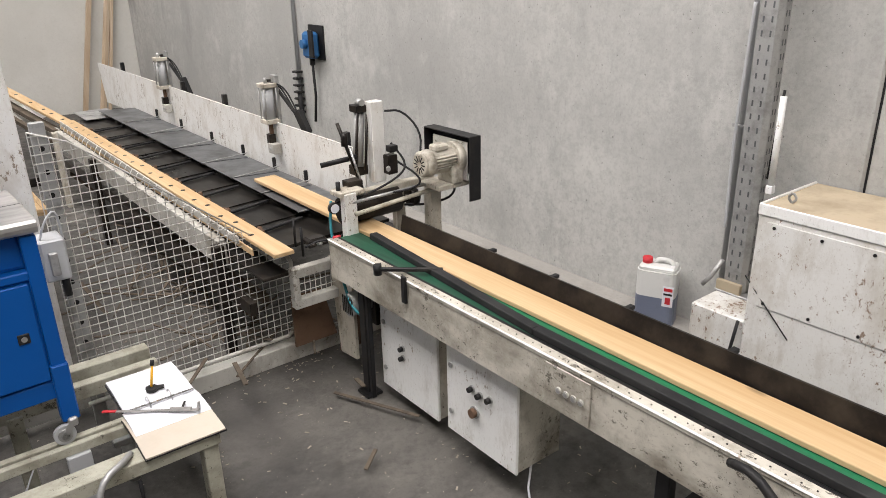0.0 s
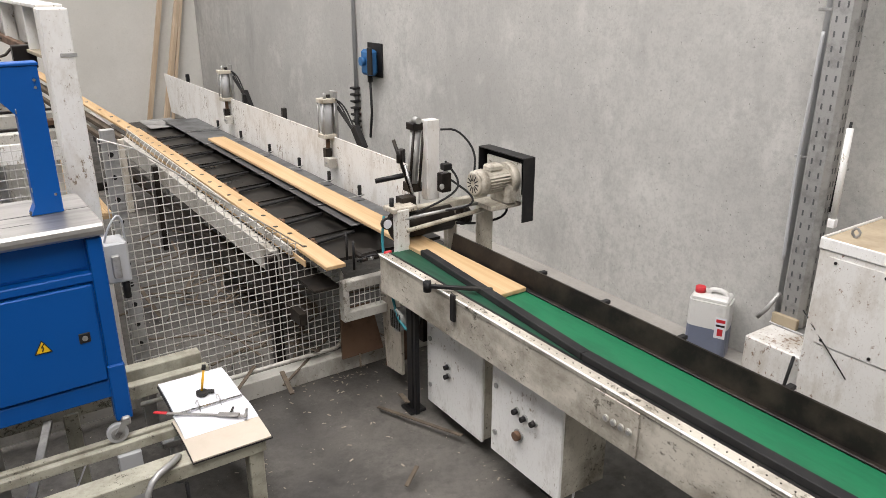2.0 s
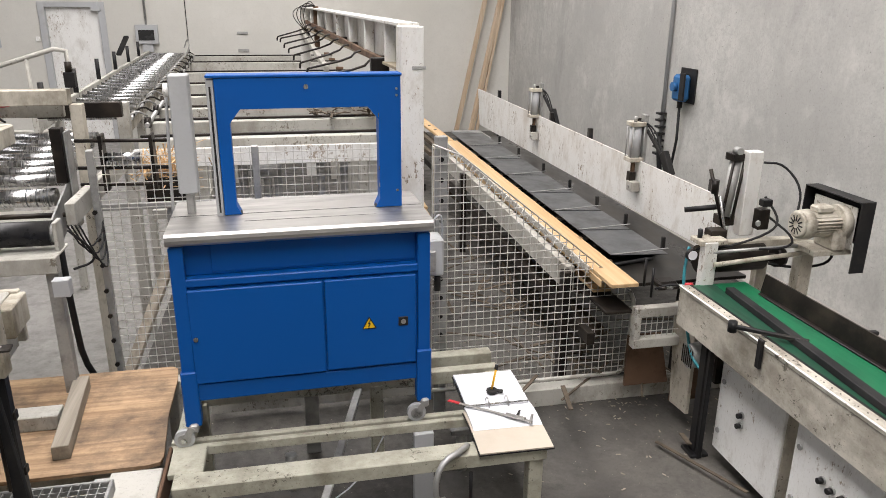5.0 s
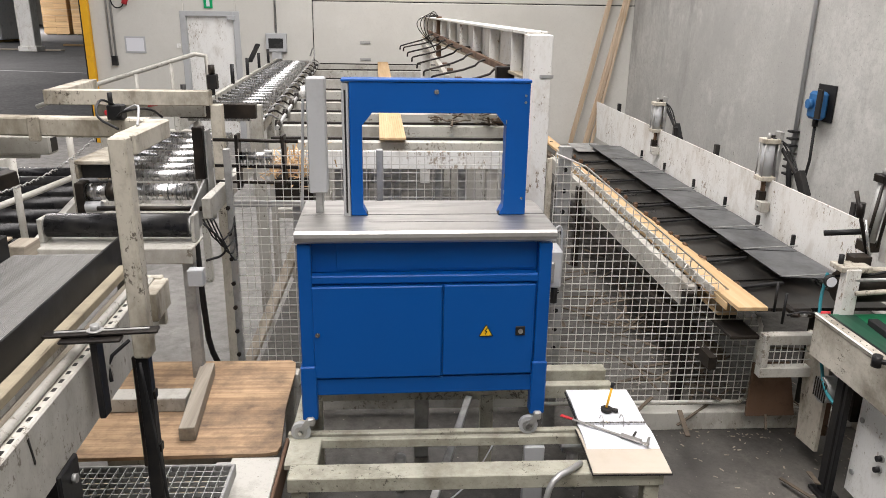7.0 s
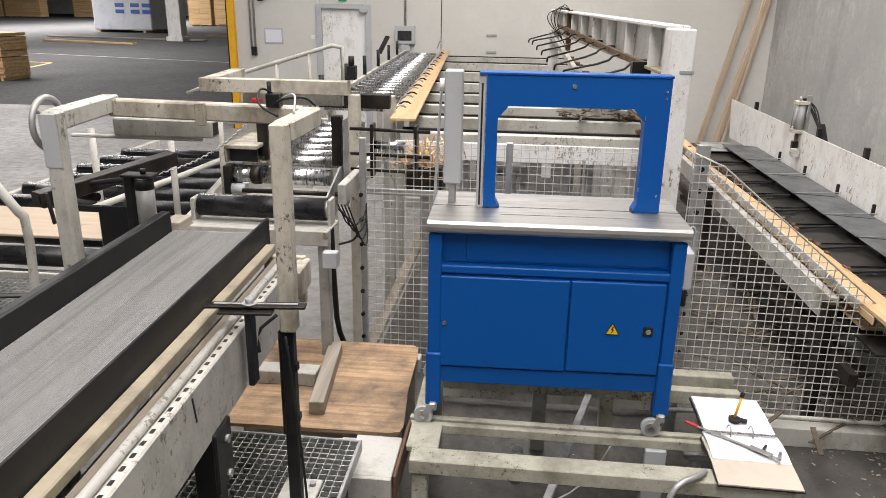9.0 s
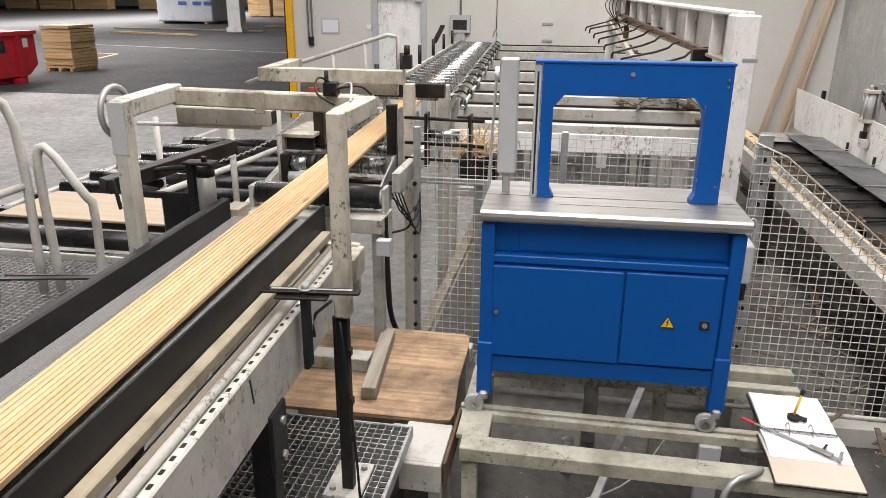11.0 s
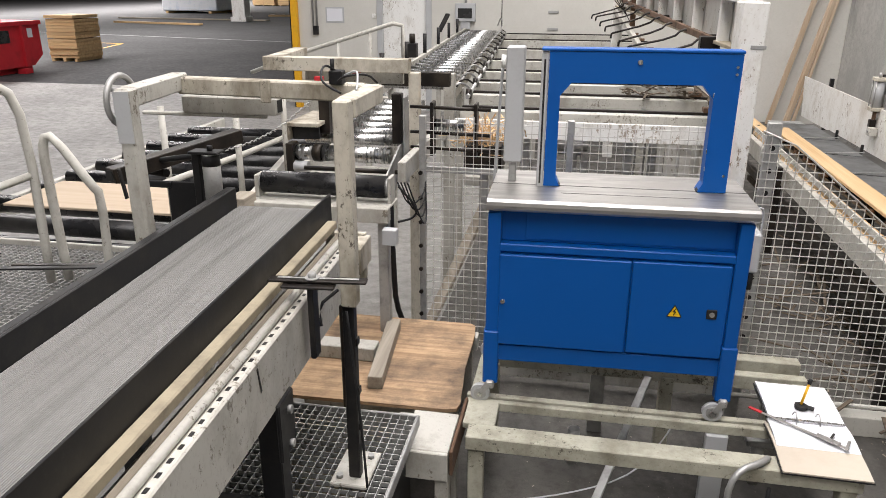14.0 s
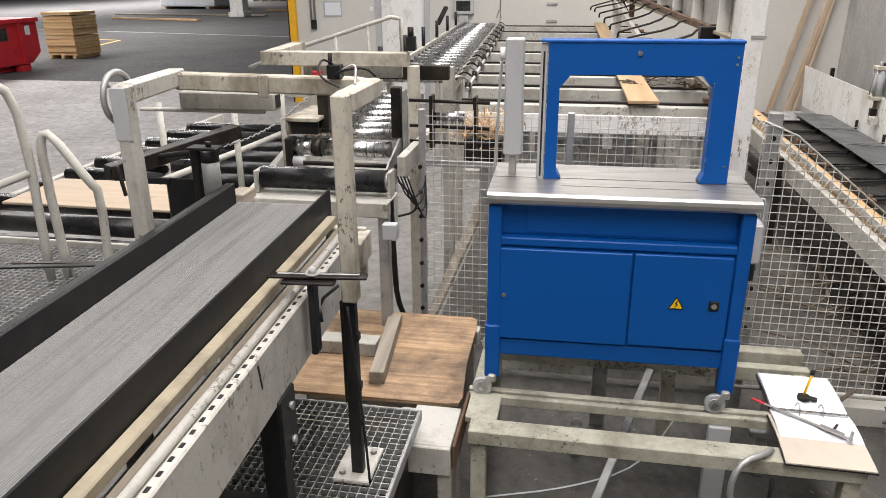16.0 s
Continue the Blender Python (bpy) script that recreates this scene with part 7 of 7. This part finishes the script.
def motions():
    """Boards run along the green belt to the deck; others cross the table and come back on the grey belt."""
    a = [(0.0, 2.62, 2.95, 0.94), (0.5, 2.62, 3.56, 0.94), (1.5, 2.62, 4.75, 0.94), (2.0, 2.61, 5.4, 0.94), (2.4, 2.58, 5.95, 0.935), (2.8, 2.53, 6.35, 0.93), (3.2, 2.49, 6.45, 0.93), (3.6, 2.44, 6.46, 0.93), (4.0, 2.38, 6.46, 0.93),
         (4.3, 2.3, 6.46, 0.93), (4.5, 2.22, 6.46, 0.925), (4.7, 2.12, 6.46, 0.912), (5.0, 2.075, 6.46, 0.885), (6.8, 2.07, 6.46, 0.845), (9.8, 2.07, 6.46, 0.843), (10.6, 2.07, 6.8, 0.775), (16.0, 2.07, 6.8, 0.775)]
    walk(first_board, [(t, pose(x, y, z, -1.1 if 6 < t < 10 else 0)) for t, x, y, z in a])
    w = [(0.0, 2.07, 6.5, 0.893), (3.95, 2.07, 6.5, 0.893), (4.25, 2.07, 6.9, 0.745), (16.0, 2.07, 6.9, 0.745)]
    walk(waiting_board, [(t, pose(x, y, z)) for t, x, y, z in w])
    f = [(0.0, 2.2), (2.6, 2.2), (3.2, 2.16), (4.0, 2.06), (4.5, 1.97), (4.7, 1.92), (5.3, 1.92), (6.3, 2.2), (12.6, 2.2), (13.2, 2.14), (14.0, 2.02), (14.4, 1.94), (14.6, 1.92), (15.2, 2.2), (16.0, 2.2)]
    walk(flaps, [(t, pose(x, 9.4, 0.9)) for t, x in f])
    b = [(0.0, 2.62, -5.0, 0.94), (8.0, 2.62, -4.5, 0.94), (11.0, 2.62, 3.6, 0.94), (11.8, 2.6, 5.75, 0.935), (12.2, 2.57, 6.4, 0.93), (12.6, 2.55, 6.5, 0.93), (13.2, 2.48, 6.5, 0.93), (13.6, 2.38, 6.5, 0.93), (14.0, 2.22, 6.5, 0.925), (14.4, 2.1, 6.5, 0.9), (14.7, 2.07, 6.5, 0.88), (15.1, 2.07, 6.7, 0.81), (16.0, 2.07, 6.7, 0.808)]
    walk(second_board, [(t, pose(x, y, z)) for t, x, y, z in b])
    c = [(0.0, 1.07, 9.9, 0.994, 0), (4.9, 1.07, 9.9, 0.994, 0), (5.4, 0.95, 9.95, 1.45, 0.4), (5.8, 0.7, 10.0, 1.575, 0.8), (6.4, 0.26, 10.0, 1.575, 1.4), (6.8, 0.05, 10.05, 1.575, 1.65), (7.0, -0.07, 10.05, 1.575, 1.8), (7.5, -0.37, 10.05, 1.575, 2.4), (8.0, -0.62, 10.05, 1.58, 2.9), (8.5, -0.86, 10.05, 1.6, 3.4), (9.0, -1.1, 10.1, 1.63, 3.9),
         (9.5, -1.26, 10.05, 1.635, 3.8), (9.7, -1.29, 9.85, 1.635, 3.8), (10.3, -1.36, 7.8, 1.63, 3.7), (10.7, -1.32, 6.2, 1.58, 3.5), (11.1, -1.24, 4.4, 1.535, 3.3), (11.8, -1.118, 2.2, 1.523, 3.1), (12.0, -1.105, 2.0, 1.523, 3.0), (12.5, -1.06, 1.15, 1.523, 2.9), (12.8, -1.02, 0.3, 1.523, 2.8), (13.2, -0.965, -0.85, 1.523, 2.7), (13.5, -0.92, -1.76, 1.523, 2.6), (13.8, -0.885, -2.6, 1.523, 2.5), (14.2, -0.84, -3.8, 1.523, 2.4), (14.6, -0.82, -4.4, 1.523, 2.3), (16.0, -0.82, -4.5, 1.523, 2.3)]
    walk(table_board, [(t, pose(x, y, z, 0, 0, a)) for t, x, y, z, a in c])
    d = [(0.0, 1.07, 10.0, 0.97, 0), (14.2, 1.07, 10.0, 0.97, 0), (14.5, 1.0, 10.05, 1.45, 0.2), (14.7, 0.92, 10.1, 1.575, 0.3), (15.0, 0.72, 10.15, 1.575, 0.5), (15.5, 0.56, 10.15, 1.575, 0.7), (16.0, 0.41, 10.2, 1.575, 0.9)]
    walk(lift_board, [(t, pose(x, y, z, 0, 0, a)) for t, x, y, z, a in d])


motions()
